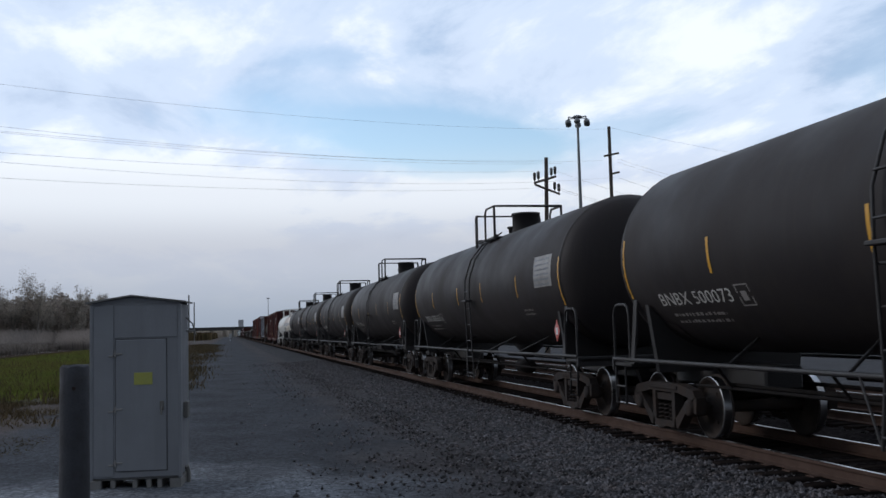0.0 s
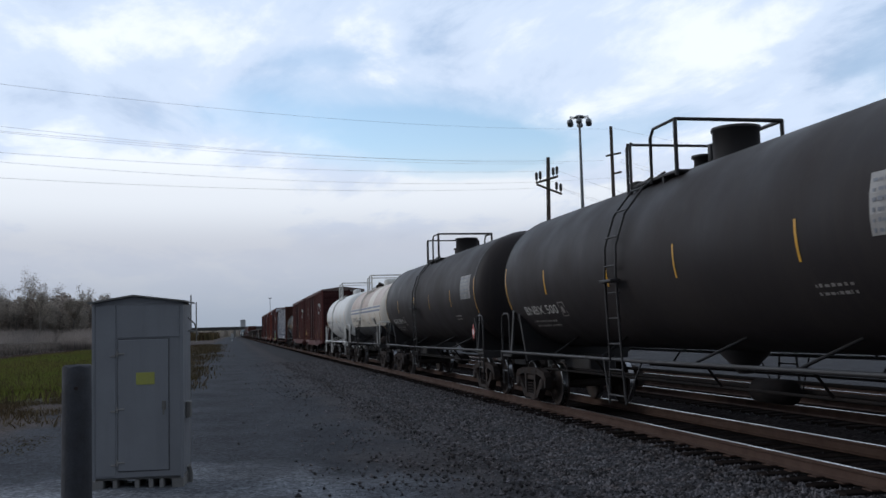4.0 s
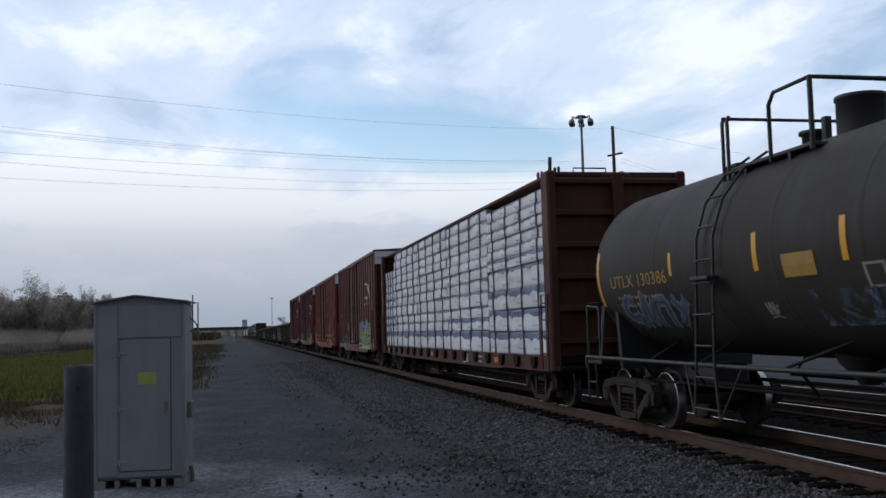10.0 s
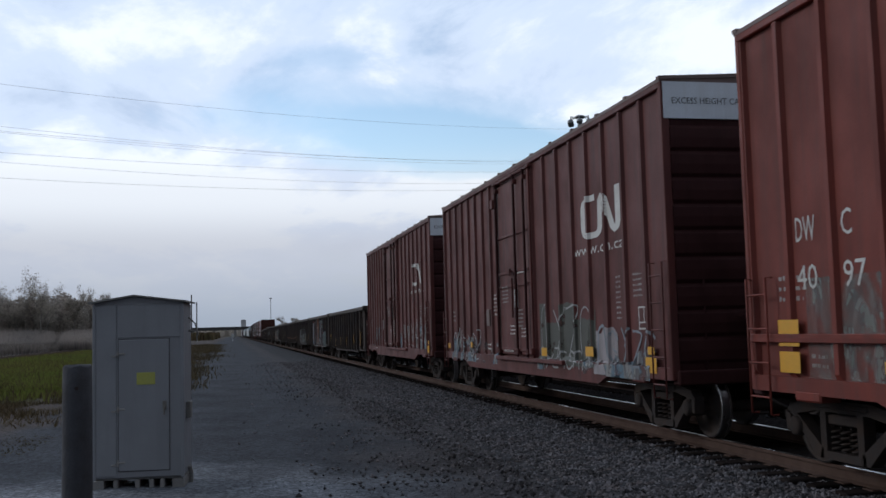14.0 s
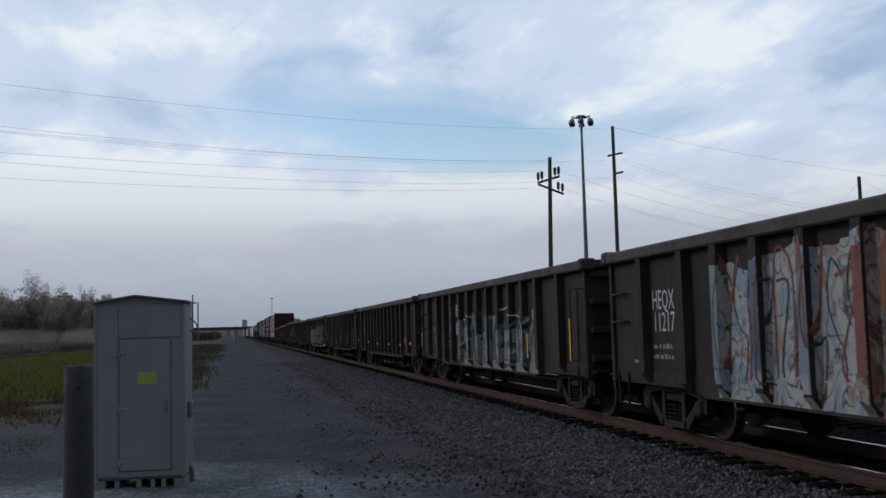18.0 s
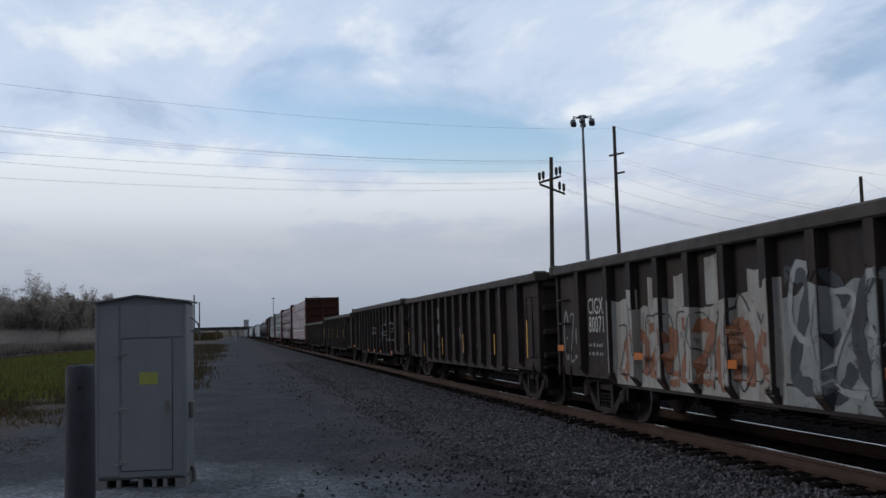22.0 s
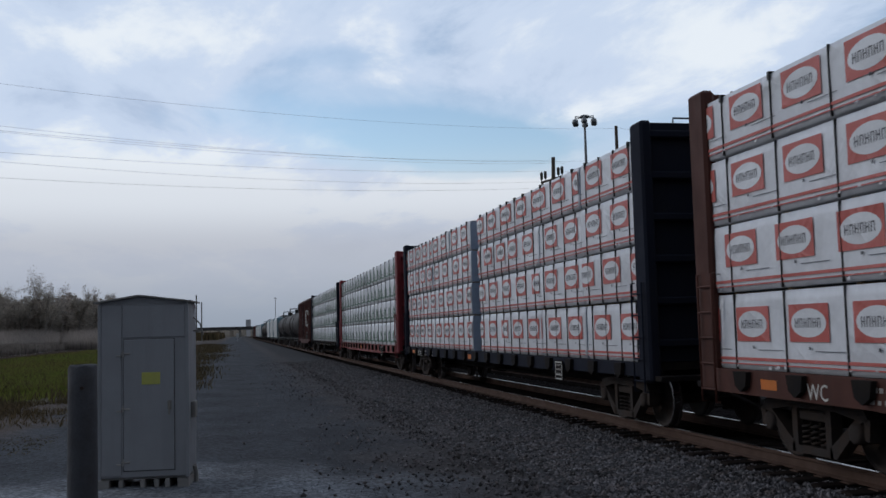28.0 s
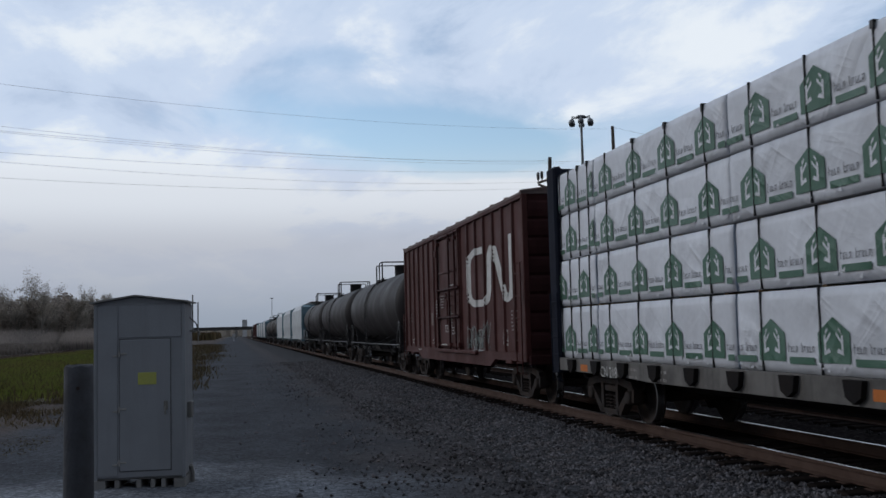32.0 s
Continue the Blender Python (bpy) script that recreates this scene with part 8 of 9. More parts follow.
        # glints low on the sheet, painted as pale flecks in the tree's mesh
        for k in range(8):
            p, q = rnd.uniform(-half, half - 0.1), rnd.uniform(0.02, 0.12)
            put_print(b, [(p, q), (p + rnd.uniform(0.03, 0.08), q - 0.01), (p + rnd.uniform(0.02, 0.08), q + rnd.uniform(0.02, 0.05))], over, length)
        pieces += [("emblem", a.mesh("emblem", INK_GREEN), INK_GREEN, "green house-shaped print with a white tree"), ("emblem_tree", b.mesh("emblem_tree", INK_WHITE_WRAP), INK_WHITE_WRAP, ""), ("emblem_bar", c.mesh("emblem_bar", INK_CHAR), INK_CHAR, ""), ("printed_line", d.mesh("printed_line", INK_GREEN), INK_GREEN, "")]
    else:
        for k in range(4):
            u = -half + 0.35 + k * 1.2 + rnd.uniform(-0.05, 0.05)
            put_print(c, quad(u, u + 0.05, height * 0.22, height * 0.22 + 0.05), place, length)
            put_print(c, quad(u + 0.09, u + 0.36, height * 0.25, height * 0.25 + 0.014), place, length)
        pieces.append(("emblem_bar", c.mesh("emblem_bar", WRAP_DUSK), WRAP_DUSK, ""))
    return [q for q in pieces if len(q[1].vertices)]


KIND_LABEL = {"red": "white-wrapped lumber bundle with red printed squares, strapped", "green": "white-wrapped lumber bundle with green printed house emblems, strapped",
              "blue": "white-wrapped lumber bundle with a dark blue band, strapped", "plain": "creased white-wrapped lumber bundle strapped on a rail car"}
KINDS = {}


def bundle(kind, length, height, x_side, y, z, middle, rnd, topmost=False):
    key = (kind, length, height, rnd.randrange(3))
    if key not in KINDS:
        KINDS[key] = bundle_kind(kind, length, height, 7 + len(KINDS))
    b = tagged(new("lumber_bundle"), KIND_LABEL[kind], "lumber bundle", "lumber bundles on the train")
    b.empty_display_size = 0.2
    for name, me, mat, label in KINDS[key]:
        if x_side > 0 and name not in ("wrap", "dunnage") or name == "edge_protector" and not topmost:
            continue
        p = part(name, me, mat, b, label)
        if name != "wrap":
            tagged(p, kind="stuff")
    local = pose(rnd.uniform(-0.02, 0.02), y + rnd.uniform(-0.03, 0.03), z, rnd.uniform(-0.22, 0.22) if height < 0.6 else 0, 0, rnd.uniform(-0.2, 0.2) + (180 if x_side > 0 else 0))
    BUNDLES.append((b, middle, local))
    b.matrix_basis = pose(TRACK_X, middle, 0) @ local
    return b


def centerbeam_car(front, rear, paint, sill_paint, label, stacks, z_top, chord, mark="", seed=0, plate=0.0, slim=1.0):
    """A lumber car: deck, tall centre partition, end bulkheads; stacks of packs along both sides.
    stacks: rows of (kind, first y, pack length, tier heights)."""
    rnd = random.Random(seed)
    car = car_at("centerbeam_car", label, "lumber car", front, rear)
    L = rear - front
    hb = L / 2 - 0.95
    running_gear(car, L, 2.9)
    W, zd = 1.44, 1.10
    for x in (-1, 1):
        poly = [(-hb, zd), (hb, zd), (hb, zd - 0.30 * slim), (hb - 3.6, zd - 0.32 * slim), (hb - 4.6, zd - 0.37 * slim), (-hb + 4.6, zd - 0.37 * slim), (-hb + 3.6, zd - 0.32 * slim), (-hb, zd - 0.30 * slim)]
        part("side_sill", Geo().prism(poly, "x", x * W, x * (W + 0.06)), sill_paint, car, "side sill of the lumber car")
        for k in range(17):
            y = -hb + 1.1 + (2 * hb - 2.2) * k / 16
            g = Geo().prism([(y - 0.17, zd - 0.02), (y + 0.17, zd - 0.02), (y + 0.13, zd - 0.2), (y, zd - 0.27), (y - 0.13, zd - 0.2)], "x", x * (W + 0.05), x * (W + 0.13))
            part("strap_winch", g, UNDER_STEEL, car)
    part("deck", Geo().box(-W, W, -hb, hb, zd - 0.12, zd - 0.004), UNDER_STEEL, car)
    part("centre_sill", Geo().box(-0.35, 0.35, -L / 2 + 0.9, L / 2 - 0.9, 0.55, zd - 0.12, 0.02), UNDER_STEEL, car)
    part("top_chord", Geo().box(-0.34, 0.34, -hb, hb, z_top - 0.16, z_top - 0.02, 0.02) if chord else Geo().box(-0.16, 0.16, -hb, hb, z_top - 0.22, z_top - 0.06, 0.02), paint, car)
    for k in range(15):
        y = -hb + 0.6 + (2 * hb - 1.2) * k / 14
        part("partition_post", Geo().box(-0.10, 0.10, y - 0.09, y + 0.09, zd, z_top - 0.16, 0.01), paint, car)
    if chord:
        part("drip_edge", Geo().box(-W + 0.03, -0.34, -hb, hb, z_top - 0.09, z_top - 0.02, 0.01), paint, car, "overhanging rusty top rail")
    part("brake_rigging", Geo().lathe([(0.2, 0.001), (0.22, 0.17), (1.0, 0.17), (1.02, 0.001)], "y", (-0.7, 0, 0.70), 12).tube([(-0.9, -5.5, 0.62), (-0.9, 5.0, 0.62)], 0.02, 6), UNDER_STEEL, car)
    for s in (-1, 1):
        part("bulkhead", Geo().box(-W - 0.04, W + 0.04, s * (hb - 0.14), s * (hb - 0.02), zd, z_top, 0.015), paint, car, "tall steel end bulkhead")
        for x in (-1, 1):
            part("bulkhead_post", Geo().box(x * (W - 0.12), x * (W + 0.07), s * (hb - 0.34), s * (hb + 0.12), zd - 0.3, z_top + 0.01, 0.04), paint, car)
        for k in range(6):
            z = zd + 0.3 + (z_top - zd - 0.5) * k / 5
            part("bulkhead_rib", Geo().box(-W + 0.08, W - 0.08, s * (hb - 0.02), s * (hb + 0.10), z - 0.06, z + 0.06, 0.02), paint, car)
        part("bulkhead_column", Geo().box(-0.12, 0.12, s * (hb - 0.02), s * (hb + 0.16), zd, z_top - 0.03, 0.02), paint, car)
        part("top_grab", Geo().tube([(-0.9, s * hb, z_top), (-0.9, s * hb, z_top + 0.07), (-0.2, s * hb, z_top + 0.07), (-0.2, s * hb, z_top)], 0.014, 6), paint, car)
        ladder(car, "ladder", -(W + 0.05), s * (hb - 0.42), s * (hb - 0.02), zd - 0.45, zd + 1.25, 5, paint, stand=0.06)
        part("end_platform", Geo().box(-W, W, s * hb, s * (hb + 0.35), zd - 0.28, zd - 0.2, 0.01), UNDER_STEEL, car)
    face = on_side(-(W + 0.064))
    if mark:
        lettering("reporting_mark", mark, 0.26, -hb + 2.5, zd - 0.28, face, LETTER_WHITE, car, 0.9)
    if chord:
        emblem_band(3.63, zd - 0.30, (0.42, 0.21), face, LETTER_WHITE, car)
        small_print(rnd, 5.4, zd - 0.14, 0.4, 2, 0.07, face, LETTER_WHITE, car)
    small_print(rnd, -hb + 3.6, zd - 0.14, 0.5, 2, 0.07, face, LETTER_DIM, car)
    small_print(rnd, -hb + 4.6, zd - 0.14, 0.6, 2, 0.07, face, LETTER_DIM, car)
    for u in (-hb + 1.5, -1.0, hb - 4.5):
        patch("reflector_stripe", [(u, u + 0.36, zd - 0.22, zd - 0.1)], face, REFLECT_DULL, car, "orange reflector patch")
    if plate:
        p = part("data_plate", Geo().box(-(W + 0.16), -(W + 0.13), plate - 0.22, plate + 0.22, zd - 0.44, zd - 0.06, 0.01), UNDER_STEEL, car, "small dark data plate with a white frame")
        a, b, q = -plate - 0.2, -plate + 0.2, 0.02
        patch("plate_frame", [(a, b, zd - 0.10, zd - 0.10 + q), (a, b, zd - 0.42, zd - 0.42 + q), (a, a + q, zd - 0.40, zd - 0.10), (b - q, b, zd - 0.40, zd - 0.10), (a + q, b - q, zd - 0.34, zd - 0.33)], on_side(-(W + 0.163)), LETTER_WHITE, p)
        small_print(rnd, -plate - 0.14, zd - 0.16, 0.26, 3, 0.05, on_side(-(W + 0.163)), LETTER_DIM, p)
    mid = (front + rear) / 2
    for kind, y0, full, tiers in stacks:
        y0, y1 = max(y0, -hb + 0.17), min(y0 + full, hb - 0.17)
        length = round(y1 - y0, 2)
        for side in (-1, 1):
            z = zd
            for i, h in enumerate(tiers):
                k = kind
                if kind == "blue":
                    k = "blue" if i < 3 or i == 4 else "plain"
                if kind == "plain" and (i == 0 or i == 1 and y0 < -4):
                    k = "blue"
                bundle(k, length, h, side, y0 + length / 2, z, mid, rnd, i == len(tiers) - 1 and kind in ("red", "green"))
                z += h
    return car


# ---- covered hoppers, far back in the train ----
def hopper_car(front, rear, paint, end_paint, label):
    car = car_at("hopper_car", label, "hopper car", front, rear)
    L = rear - front
    hb = L / 2 - 1.0
    running_gear(car, L, 2.2)
    W = 1.58
    sec = [(-W * 0.94, 1.35), (-W, 2.4), (-W * 0.97, 3.9), (-W * 0.7, 4.45), (W * 0.7, 4.45), (W * 0.97, 3.9), (W, 2.4), (W * 0.94, 1.35)]
    g = Geo()
    n = len(sec)
    ends = [(-hb, 1.2), (-hb + 1.1, 0.0), (hb - 1.1, 0.0), (hb, 1.2)]
    part("body", Geo().prism(sec, "y", -hb + 0.7, hb - 0.7), paint, car)
    for s in (-1, 1):
        part("end_slope", Geo().prism([(s * (hb - 0.7), 2.0), (s * (hb - 0.7), 4.3), (s * (hb - 0.05), 4.1), (s * (hb - 0.05), 3.4)], "x", -W * 0.9, W * 0.9), end_paint, car)
        part("end_post", Geo().box(-W, -W + 0.15, s * (hb - 0.12), s * hb, 1.0, 4.2, 0.02).box(W - 0.15, W, s * (hb - 0.12), s * hb, 1.0, 4.2, 0.02), end_paint, car)
        part("end_sill", Geo().box(-W, W, s * (hb - 0.5), s * hb, 0.95, 1.15, 0.02), end_paint, car)
    for k in range(3):
        y = -hb + 3.6 + (2 * hb - 7.2) * k / 2
        part("hopper_bay", Geo().add([(-1.4, y - 1.9, 1.4), (1.4, y - 1.9, 1.4), (1.4, y + 1.9, 1.4), (-1.4, y + 1.9, 1.4), (-0.4, y - 0.5, 0.45), (0.4, y - 0.5, 0.45), (0.4, y + 0.5, 0.45), (-0.4, y + 0.5, 0.45)], [(0, 1, 5, 4), (1, 2, 6, 5), (2, 3, 7, 6), (3, 0, 4, 7), (4, 5, 6, 7)]), paint, car)
    part("side_sill", Geo().box(-W * 0.97, -W * 0.9, -hb, hb, 1.1, 1.4, 0.01).box(W * 0.9, W * 0.97, -hb, hb, 1.1, 1.4, 0.01), paint, car)
    part("roof_walk", Geo().box(-0.7, 0.7, -hb, hb, 4.52, 4.57), ROOF_STEEL, car)
    part("hatch_row", Geo().box(-0.3, 0.3, -hb + 1.2, hb - 1.2, 4.45, 4.6, 0.03), end_paint, car)
    return car
# ---- the train, front to rear; positions along it in metres at the start of the clip ----
S_BLACK = [(-7.55, -0.66, 0.30, 0.055, REFLECT_YELLOW), (-4.68, -0.40, 0.09, 0.065, REFLECT_YELLOW), (-1.25, -0.40, 0.09, 0.065, REFLECT_YELLOW), (1.4, -0.40, 0.09, 0.05, REFLECT_YELLOW), (4.6, -0.40, 0.09, 0.05, REFLECT_YELLOW), (7.55, -0.66, 0.30, 0.055, REFLECT_YELLOW)]
BLACK_LABEL = "black-painted tank car with white stencilled marks and yellow stripes"
for i, marks in enumerate(("BNBX 500073", "BNBX 500133", "BNBX 500106", "BNBX 500089", "BNBX", "BNBX 500108")):
    front = -1.7 + 18.4 * i
    tank_car(front, front + (18.4 if i < 5 else 18.1), 7.6, 1.5, 2.75, 0.72, TANK_BLACK, BLACK_STEEL, BLACK_LABEL, marks, stripes=S_BLACK, rnd_seed=i, ladder_y=-0.35 if i == 1 else 0.8, deck=(-0.85, 1.15) if i == 1 else (-0.45, 1.5))
scuffed = [car for car, middle in CARS if 53.5 < middle < 62.7]
for car in scuffed:     # a chalk mark and a pale drip on the fourth tank
    wild_letters(car, on_round(1.503, 2.75), 0.62, 0.84, 0.20, 0.78, 1, 0.045, PAINT_FADED, 3, "pale chalk mark on the tank")
W_STRIPES = [(-3.0, -0.5, -0.12, 0.08, REFLECT_OCHRE), (-0.6, -0.48, -0.13, 0.08, REFLECT_OCHRE), (1.9, -0.57, -0.13, 0.085, REFLECT_OCHRE), (3.75, -0.57, -0.12, 0.10, REFLECT_OCHRE), (5.2, -1.0, -0.1, 0.11, REFLECT_OCHRE)]
white_one = tank_car(108.7, 122.2, 5.45, 1.315, 2.63, 0.56, TANK_WHITE, WHITE_STEEL, "dirty white tank car with two blue stripes and a black underside", "GATX 4972", inset=2.0, lower=(1.93, TANK_FADED), stripes=W_STRIPES,
                     low_trim=BLACK_STEEL, dome_r=0.31, dome_y=-0.22, mark_at=(-4.95, -0.43, 1.75), deck=(-0.25, 1.4), print_mat=INK_BLACK, plates=False, round_dome=True, rnd_seed=21, ladder_y=0.75, rail_z=0.72)
for w0, u0 in ((-0.03, -5.45), (0.13, -5.45)):
    patch("blue_stripe", [(u0, 1.26 if w0 > 0.1 else 5.4, w0, w0 + 0.08)] + ([(1.36, 3.0, w0, w0 + 0.08), (3.1, 5.4, w0, w0 + 0.08)] if w0 > 0.1 else []), on_round(1.318, 2.63), STRIPE_BLUE, white_one, "faded blue painted stripe", 2)
# plates of the upper shell that have stained tan, with one cleaner between them, and a spill below the hatch
for u0, u1 in ((-5.44, -3.3), (-3.27, -1.0), (-0.97, 1.28), (3.08, 5.42)):
    patch("stained_plate", [(u0, u1, 0.235, 1.45)], on_round(1.3164, 2.63), TANK_TAN, white_one, "plate of the shell stained tan", 8)
for u0, u1, w0 in ((-0.72, -0.52, 0.25), (-0.40, -0.30, 0.45)):
    patch("spill_stain", [(u0, u1, w0, 1.25)], on_round(1.3172, 2.63), TANK_RUN, white_one, "brown spill run down from the hatch", 6)
part("hose_box", Geo().box(-1.42, -1.16, -5.05, -4.25, 1.12, 1.62, 0.03), UNDER_STEEL, white_one, "dark end equipment box")
part("air_reservoir", Geo().lathe([(-5.9, 0.001), (-5.88, 0.16), (-5.3, 0.16), (-5.28, 0.001)], "y", (-1.15, 0, 1.30), 14), TRUCK_STEEL, white_one)
part("valve_bracket", Geo().prism([(-1.44, 1.10), (-1.0, 1.10), (-1.0, 1.75), (-1.25, 1.72)], "y", -4.2, -4.12), BLACK_STEEL, white_one)
hatch = part("hatch_fittings", Geo().lathe([(3.86, 0.22), (3.98, 0.22), (3.99, 0.25), (4.02, 0.25), (4.04, 0.001)], "z", (-0.18, 0.62, 0), 14).box(-0.62, -0.50, 0.30, 0.42, 3.78, 4.00, 0.03).box(-0.45, -0.30, 0.34, 0.46, 3.84, 4.08, 0.03).tube([(-0.62, 0.28, 3.94), (-0.40, 0.38, 4.06), (-0.18, 0.62, 4.02)], 0.035, 6), TRUCK_STEEL, white_one, "grimy brown hatch and valves")
for y in (0.42, 0.82):
    part("hatch_bolt", Geo().tube([(-0.42, y, 3.92), (-0.42, y, 4.13)], 0.03, 6), TRUCK_STEEL, hatch)
part("hatch_apron", Geo().prism([(-0.95, 3.62), (-0.40, 3.90), (-0.38, 3.93), (-0.95, 3.68)], "y", 0.30, 1.38), TANK_TAN, white_one, "stained sheet apron beside the hatch")
rnd_w = random.Random(3)
for u, w, n in ((-2.9, -0.42, 4), (0.5, -0.50, 3), (2.05, -0.32, 4), (2.05, -0.58, 2), (3.9, -0.02, 1)):
    small_print(rnd_w, u, w, 0.9, n, 0.030, on_round(1.318, 2.63), INK_GREY, white_one)
patch("data_plate", [(2.95, 3.18, -0.62, -0.34), (3.21, 3.48, -0.62, -0.34)], on_round(1.319, 2.63), INK_BLACK, white_one, "dark data panel", 2)
cream = tank_car(122.0, 135.9, 5.2, 1.39, 2.63, 0.66, TANK_CREAM, WHITE_STEEL, "clean white tank car with dark stencilled marks and yellow stripes", "GATX 30526", inset=2.1, sill=WHITE_STEEL,
                 stripes=[(-5.15, -0.8, 0.2, 0.10, REFLECT_YELLOW), (-2.1, -0.36, 0.05, 0.09, REFLECT_YELLOW), (0.65, -0.34, 0.05, 0.10, REFLECT_YELLOW), (3.2, -0.36, 0.06, 0.10, REFLECT_YELLOW), (5.15, -0.8, 0.2, 0.10, REFLECT_YELLOW)],
                 dome_r=0.24, dome_y=-0.25, mark_at=(-5.1, -0.40, 1.85), deck=(-0.47, 1.4), print_mat=INK_GREY, plates=False, round_dome=True, rnd_seed=22, ladder_y=0.55, rail_z=0.90)
for u, w, n in ((-3.0, -0.5, 3), (0.2, -0.45, 4), (1.5, -0.30, 2), (3.3, -0.42, 3), (0.1, -0.95, 3)):
    small_print(rnd_w, u, w, 0.9, n, 0.036, on_round(1.393, 2.63), INK_GREY, cream)


scribble(cream, on_round(1.394, 2.63), 0.70, -0.78, 0.5, surface("purple_spray", (0.10, 0.09, 0.20), 0.5, bump=0), 5, "purple sprayed tag")

Y_BOX = [(7.45, 0.28, 0.08, 0.95), (6.66, 0.42, 0.40, 0.23), (-7.28, 0.20, 0.07, 1.05), (-6.78, 0.62, 0.42, 0.22), (-4.97, 0.35, 0.07, 0.48), (2.28, 0.38, 0.07, 0.48), (4.3, 0.40, 0.07, 0.48), (-1.82, 0.62, 0.07, 0.48), (0.58, 0.40, 0.30, 0.12)]
box_car(135.9, 153.5, 7.87, 0.93, 4.65, 4.86, (-1.4, 1.5), 7, BOX_BROWN, "brown box car with ribbed sides, plug door and white emblem", number=("CNA", "404571"), seed=31, yellow=Y_BOX)
box_car(153.5, 171.2, 7.87, 0.93, 4.65, 4.86, (-1.4, 1.5), 7, BOX_BROWN, "brown box car with ribbed sides and chalky graffiti", number=("CNA", "404402"), seed=32, yellow=[(1.9, 0.35, 0.06, 0.7)], tags=2, tag_u=5.6)
grey_tank = tank_car(171.2, 184.2, 5.0, 1.40, 2.62, 0.66, TANK_GREY, BLACK_STEEL, "weathered dark grey tank car with yellow stripes and blue graffiti", "UTLX 130386", inset=2.0, print_mat=REFLECT_OCHRE,
                     stripes=[(-4.95, -0.6, 0.35, 0.10, REFLECT_YELLOW), (-2.0, -0.22, 0.12, 0.09, REFLECT_YELLOW), (0.45, -0.30, 0.18, 0.11, REFLECT_YELLOW), (2.3, -0.30, 0.18, 0.11, REFLECT_YELLOW), (4.95, -0.6, 0.35, 0.10, REFLECT_YELLOW)],
                     dome_r=0.30, dome_y=-0.75, mark_at=(-4.42, -0.31, 2.25), deck=(-1.1, 1.1), plates=False, rnd_seed=33, ladder_y=0.7, rail_z=0.78)
patch("data_plate", [(1.05, 1.72, -0.42, -0.14)], on_round(1.403, 2.62), REFLECT_OCHRE, grey_tank, "faded yellow panel", 2)
patch("data_table", [(3.35, 4.55, -0.32, 0.16)], on_round(1.403, 2.62), LETTER_DIM, grey_tank, "white ruled data table", 4)
small_print(random.Random(8), 3.4, 0.09, 1.1, 6, 0.05, on_round(1.406, 2.62), INK_BLACK, grey_tank)
patch("stencil_box", [(2.55, 2.92, -0.62, -0.34)], on_round(1.403, 2.62), LETTER_DIM, grey_tank, "white square label", 2)
patch("stencil_box", [(2.6, 2.87, -0.59, -0.37)], on_round(1.406, 2.62), TANK_GREY, grey_tank, "", 2)
small_print(random.Random(9), 3.4, 0.44, 1.15, 1, 0.09, on_round(1.403, 2.62), LETTER_DIM, grey_tank)
part("placard", Geo().add([(-1.44, -(3.85 + a), 1.55 + b) for a, b in ((0, 0.2), (0.13, 0.05), (0.13, -0.2), (-0.13, -0.2), (-0.13, 0.05))], [(0, 1, 2, 3, 4)]), LETTER_WHITE, grey_tank, "small white placard")
scribble(grey_tank, on_round(1.404, 2.62), 0.35, -0.82, 0.25, LETTER_DIM, 3, "small pale sprayed tag")
throw_up(grey_tank, on_round(1.403, 2.62), -4.2, -1.75, -1.08, -0.48, 4, PAINT_BLUE, PAINT_PALE_EDGE, 12, "blue sprayed bubble letters", 0.2)
patch("graffiti", [(1.4, 3.6, -1.1, -0.6)], on_round(1.404, 2.62), SPRAY_BLUE, grey_tank, "blue sprayed graffiti", 5)
PACK = 4.95
thin = [0.56, 0.32, 0.29, 0.39, 0.32, 0.29, 0.28, 0.28, 0.28, 0.34, 0.27]
tall_first = [0.51, 0.51, 0.47, 0.50, 0.26, 0.24, 0.24, 0.24, 0.26, 0.26]
centerbeam_car(184.2, 209.1, BEAM_RUST, BEAM_RUST, "rust-red lumber car with end bulkheads and white-wrapped packs",
               [("blue", -11.2, PACK, tall_first), ("plain", -6.25, PACK, thin), ("plain", -1.3, PACK, thin), ("plain", 3.65, PACK, thin), ("blue", 8.6, 2.4, thin[:9])], 4.84, True, "", 41)
Y_TALL = [(6.85, 0.10, 0.40, 0.24), (6.95, 0.38, 0.24, 0.12)]
box_car(209.1, 226.9, 7.75, 0.86, 5.29, 5.37, (-1.1, 1.65), 8, BOX_BROWN, "tall brown box car with lime green graffiti along its foot", tall=True, number=("CN", "40"), seed=51, mural=mural_lime, yellow=Y_TALL)
box_car(226.9, 244.75, 7.75, 0.86, 5.29, 5.37, (-1.2, 1.7), 7, BOX_RED, "tall rust-red box car with raised bars and grey graffiti", tall=True, marks=False, bars=True, number=("DW C", "40 97 08"), seed=52, letters_spec=(1.9, 4.6, 0.95, 2.35, 4, PAINT_FADED, PAINT_TEAL, 8, "faded grey and teal sprayed graffiti letters", 0.0), spray=(SPRAY_TEAL, -6.6, 4.8, 0.12, 1.3), yellow=[(-7.1, 0.55, 0.42, 0.30), (-7.1, 0.25, 0.42, 0.24), (-5.2, 0.3, 0.3, 0.12), (-0.9, 0.30, 0.3, 0.12), (2.4, 0.25, 0.35, 0.12), (4.2, 0.25, 0.4, 0.12), (6.72, 0.58, 0.44, 0.34), (6.72, 0.25, 0.44, 0.26)])
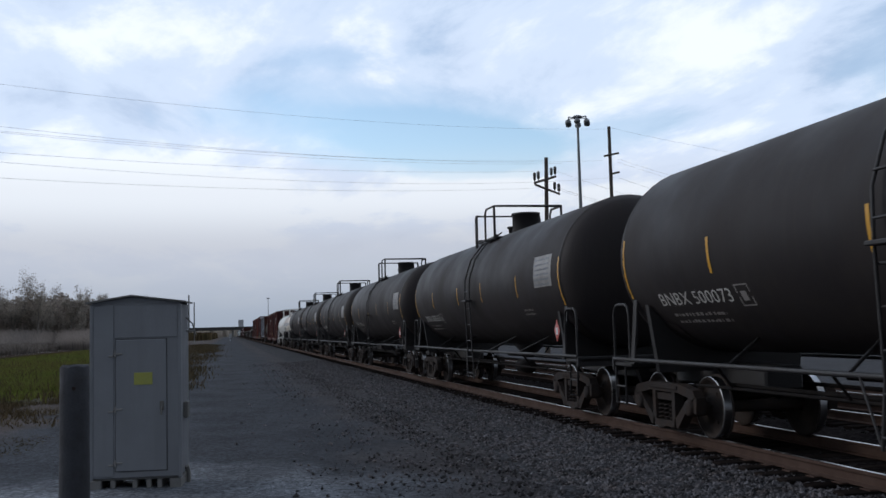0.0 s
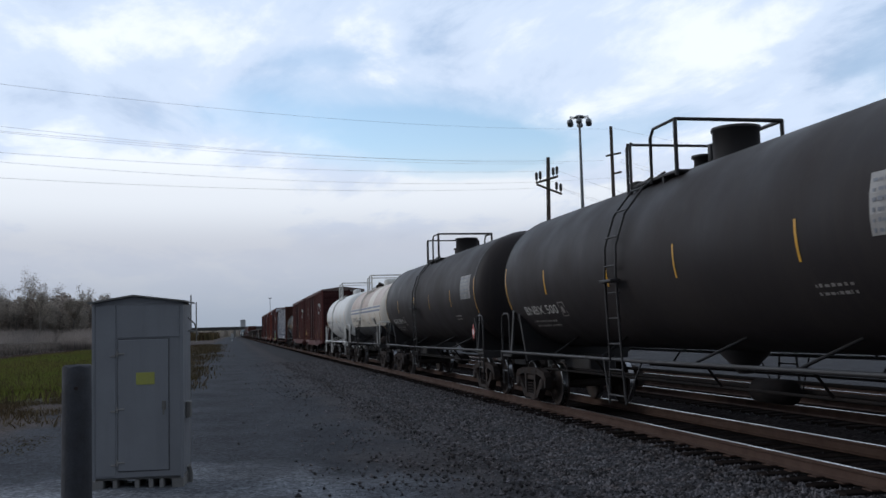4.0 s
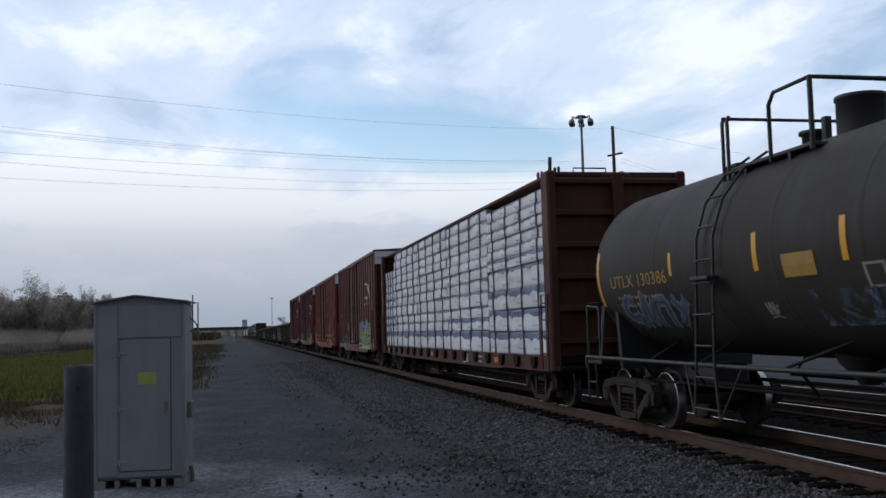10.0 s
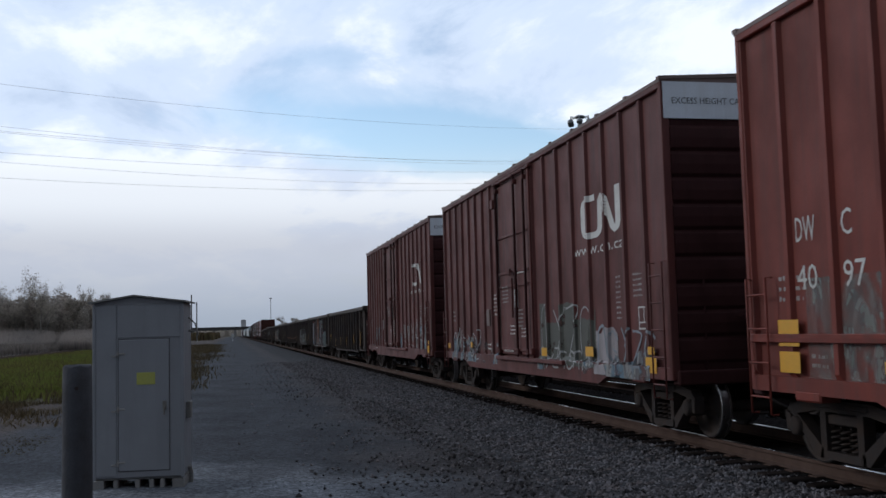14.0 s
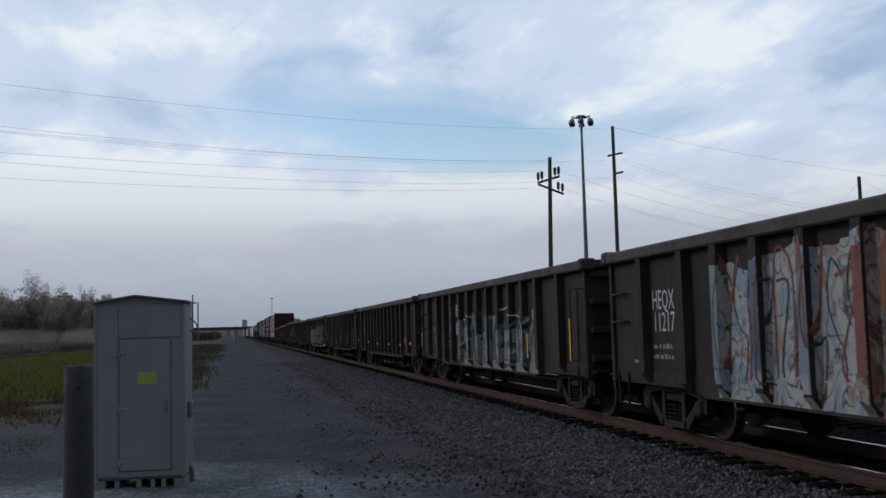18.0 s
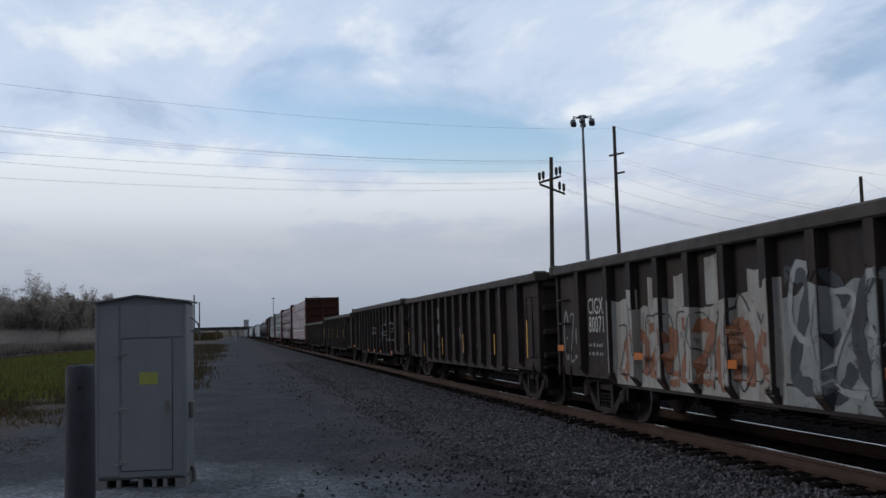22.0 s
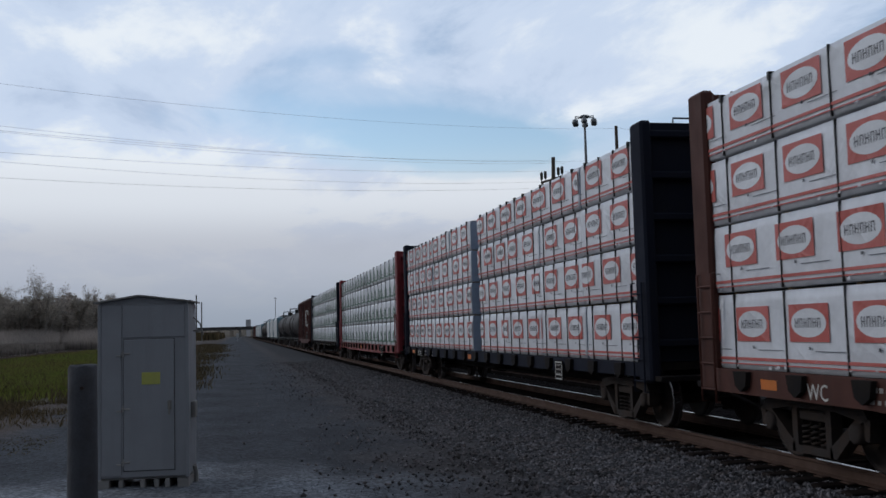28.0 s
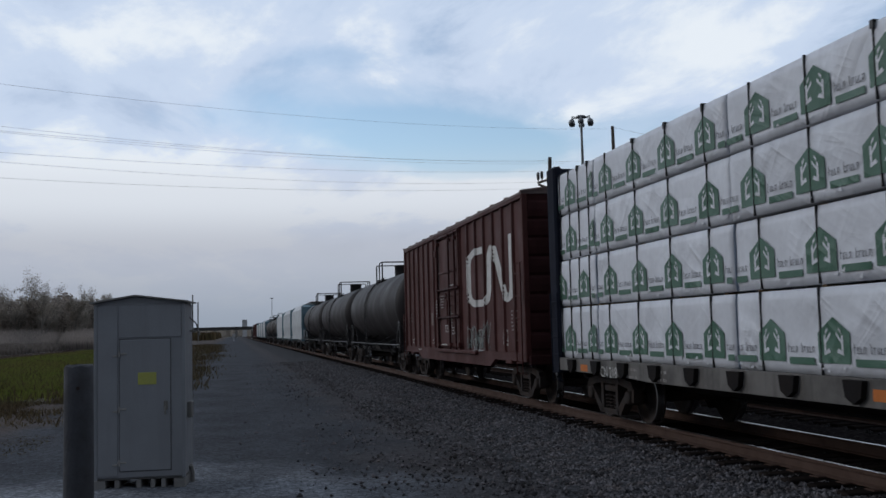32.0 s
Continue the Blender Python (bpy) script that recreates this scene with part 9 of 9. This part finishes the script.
box_car(244.75, 262.5, 7.75, 0.86, 5.29, 5.37, (-1.1, 1.65), 8, BOX_BROWN, "tall brown box car with pale graffiti and white emblem", tall=True, seed=53, mural=mural_chalk, yellow=Y_TALL + [(-7.4, 0.3, 0.3, 0.14), (-4.6, 0.35, 0.2, 0.14), (1.6, 0.25, 0.35, 0.17), (4.2, 0.3, 0.4, 0.17)])
box_car(262.5, 279.7, 7.55, 0.86, 5.29, 5.37, (-1.1, 1.65), 8, BOX_BROWN, "tall brown box car with streaked graffiti and white emblem", tall=True, seed=54, spray=(SPRAY_GREY, -6.5, 6.8, 0.0, 1.0), tags=3, tag_u=1.6, yellow=Y_TALL)

Y_GON = [(-7.6, 0.40, 0.88), (-4.6, 0.10, 0.58), (-1.62, 0.2, 0.7), (1.2, 0.3, 0.8), (4.6, 0.3, 0.8), (7.4, 0.3, 1.1)]
O_GON = [(-7.63, 0.46), (-3.85, 0.38), (-0.9, 0.34), (2.4, 0.34), (5.2, 0.34), (7.4, 0.4)]
GON = "black steel gondola car with ribbed sides"
gondola(279.7, 298.1, 2.91, 0.72, 13, GON + " and white number panels", ("CIGX", "802368"), True, seed=61, tags=1, yellow=Y_GON)
gondola(298.1, 315.4, 2.90, 0.75, 13, GON + " covered in pale red graffiti", ("HEQX", "11217"), False, seed=62, tags=2, mark_u=-6.42, mural=mural_pale)
gondola(315.4, 332.75, 2.89, 0.75, 13, GON + " and white graffiti letters", ("CI GX", "80 209"), True, mark_u=-4.0, tags=2, seed=63, yellow=Y_GON[:1] + Y_GON[4:], mural=mural_silver)
gondola(332.75, 350.1, 2.87, 0.75, 13, GON + " and orange reflector patches", ("CIGX", "80069"), False, seed=64, tags=3, orange=O_GON)
gondola(350.1, 367.4, 2.87, 0.75, 13, GON + " and white number panels", ("CI GX", "802 216"), True, mark_u=-3.2, seed=65, tags=1, yellow=Y_GON)
gondola(367.4, 384.75, 2.87, 0.75, 13, GON + " covered in pale orange graffiti", ("CIGX", "80071"), False, seed=66, orange=O_GON, mural=mural_cream)
gondola(384.75, 402.0, 2.84, 0.75, 13, GON + " and upright yellow stripes", ("CI GX", "80 226"), True, mark_u=-3.3, seed=67, tags=1, yellow=Y_GON)
gondola(402.0, 419.1, 2.88, 0.75, 13, GON + " and chalky sprayed tags", ("CIGX", "8070"), False, None, seed=68, orange=[(-7.4, 0.12), (-1.8, 0.0), (0.3, 0.0), (2.3, 0.0), (5.4, 0.0)], mural=mural_tags)
gondola(419.1, 436.4, 2.71, 0.75, 13, GON + " and upright yellow stripes", ("", ""), False, seed=69, yellow=[(-8.0, 0.6, 1.2), (-4.9, 0.6, 1.15), (-2.0, 0.6, 1.15), (1.0, 0.6, 1.15), (4.6, 0.6, 1.15)])
gondola(436.4, 454.4, 2.50, 0.75, 14, "low black steel gondola car with ribbed sides", ("CIGX", ""), False, seed=70)

four = [0.99, 0.90, 0.88, 0.82]
rows = lambda kind, starts: [(kind, y, PACK, four) for y in starts]
centerbeam_car(454.4, 478.4, BEAM_RUST, BEAM_RUST, "rust-brown lumber car with end bulkheads and red-printed white packs", rows("red", (-8.8, -3.85, 1.1, 6.05)) + [("red", -11.1, 2.28, four)], 4.84, False, "WC", 81)
centerbeam_car(478.4, 502.9, BEAM_NAVY, BEAM_NAVY, "dark blue lumber car with end bulkheads and red-printed white packs", [("red", y, 2.72, four) for y in (-11.04, -8.32, -5.61, -2.92, 0.72, 3.45, 6.18, 8.92)], 4.88, False, "NC 885", 82, plate=-7.2, slim=0.72)
centerbeam_car(502.9, 527.1, BEAM_RED, BEAM_PINK, "bright red lumber car with end bulkheads and green-printed white packs", rows("green", (-10.70, -5.74, -0.79, 4.16)) + [("green", 9.12, 2.3, four)], 4.84, False, "", 83, plate=-7.27)
centerbeam_car(527.1, 551.1, BEAM_NAVY, BEAM_CREAM, "dark lumber car with a grimy pale sill and green-printed packs", rows("green", (-11.02, -6.07, -1.12, 3.83)) + [("green", 8.8, 2.7, four)], 4.84, False, "CN 218", 84, slim=0.78)
box_car(551.1, 568.4, 7.7, 0.93, 4.65, 4.86, (-1.4, 1.5), 7, BOX_UMBER, "dark brown ribbed box car with a large white emblem", seed=85, big_emblem=True, mural=mural_stained)

# the tail, far down the line
at = 568.4
for i in range(3):
    tank_car(at, at + 18.1, 7.5, 1.5, 2.75, 0.72, TANK_BLACK, BLACK_STEEL, "black-painted tank car far back in the train", "", rnd_seed=90 + i, plates=False)
    at += 18.1
for i, kind in enumerate("hhhttthhhhbbbtt"):
    if kind == "h":
        hopper_car(at, at + 18.6, HOPPER_GREY, HOPPER_BLUE, "pale grey covered hopper car with a blue end")
        at += 18.6
    elif kind == "t":
        tank_car(at, at + 17.5, 7.2, 1.48, 2.72, 0.72, TANK_GREY, BLACK_STEEL, "grey tank car far back in the train", "", rnd_seed=100 + i, plates=False)
        at += 17.5
    else:
        box_car(at, at + 17.6, 7.8, 0.93, 4.55, 4.76, (-1.4, 1.5), 7, BOX_BROWN, "brown box car far back in the train", marks=False, seed=110 + i)
        at += 17.6


def motions():
    """The train runs by at a steady speed; its wheels roll with it."""
    end = 32.0
    for car, middle in CARS:
        walk(car, [(t, pose(TRACK_X, middle - SPEED * t, 0)) for t in (0, end / 2, end)])
    for b, middle, local in BUNDLES:
        walk(b, [(t, pose(TRACK_X, middle - SPEED * t, 0) @ local) for t in (0, end / 2, end)])
    # every wheelset turns alike about its own axle, so all share the first one's rows
    first = WHEELSETS[0]
    turn = math.degrees(SPEED / WHEEL_R)
    walk(first, [(k / FPS, pose(0, 0, 0, (turn * k / FPS) % 360)) for k in range(frame(end))])
    for w in WHEELSETS[1:]:
        w.rotation_mode = "QUATERNION"
        w.animation_data_create()
        w.animation_data.action = first.animation_data.action
        w.animation_data.action_slot = first.animation_data.action_slot


motions()
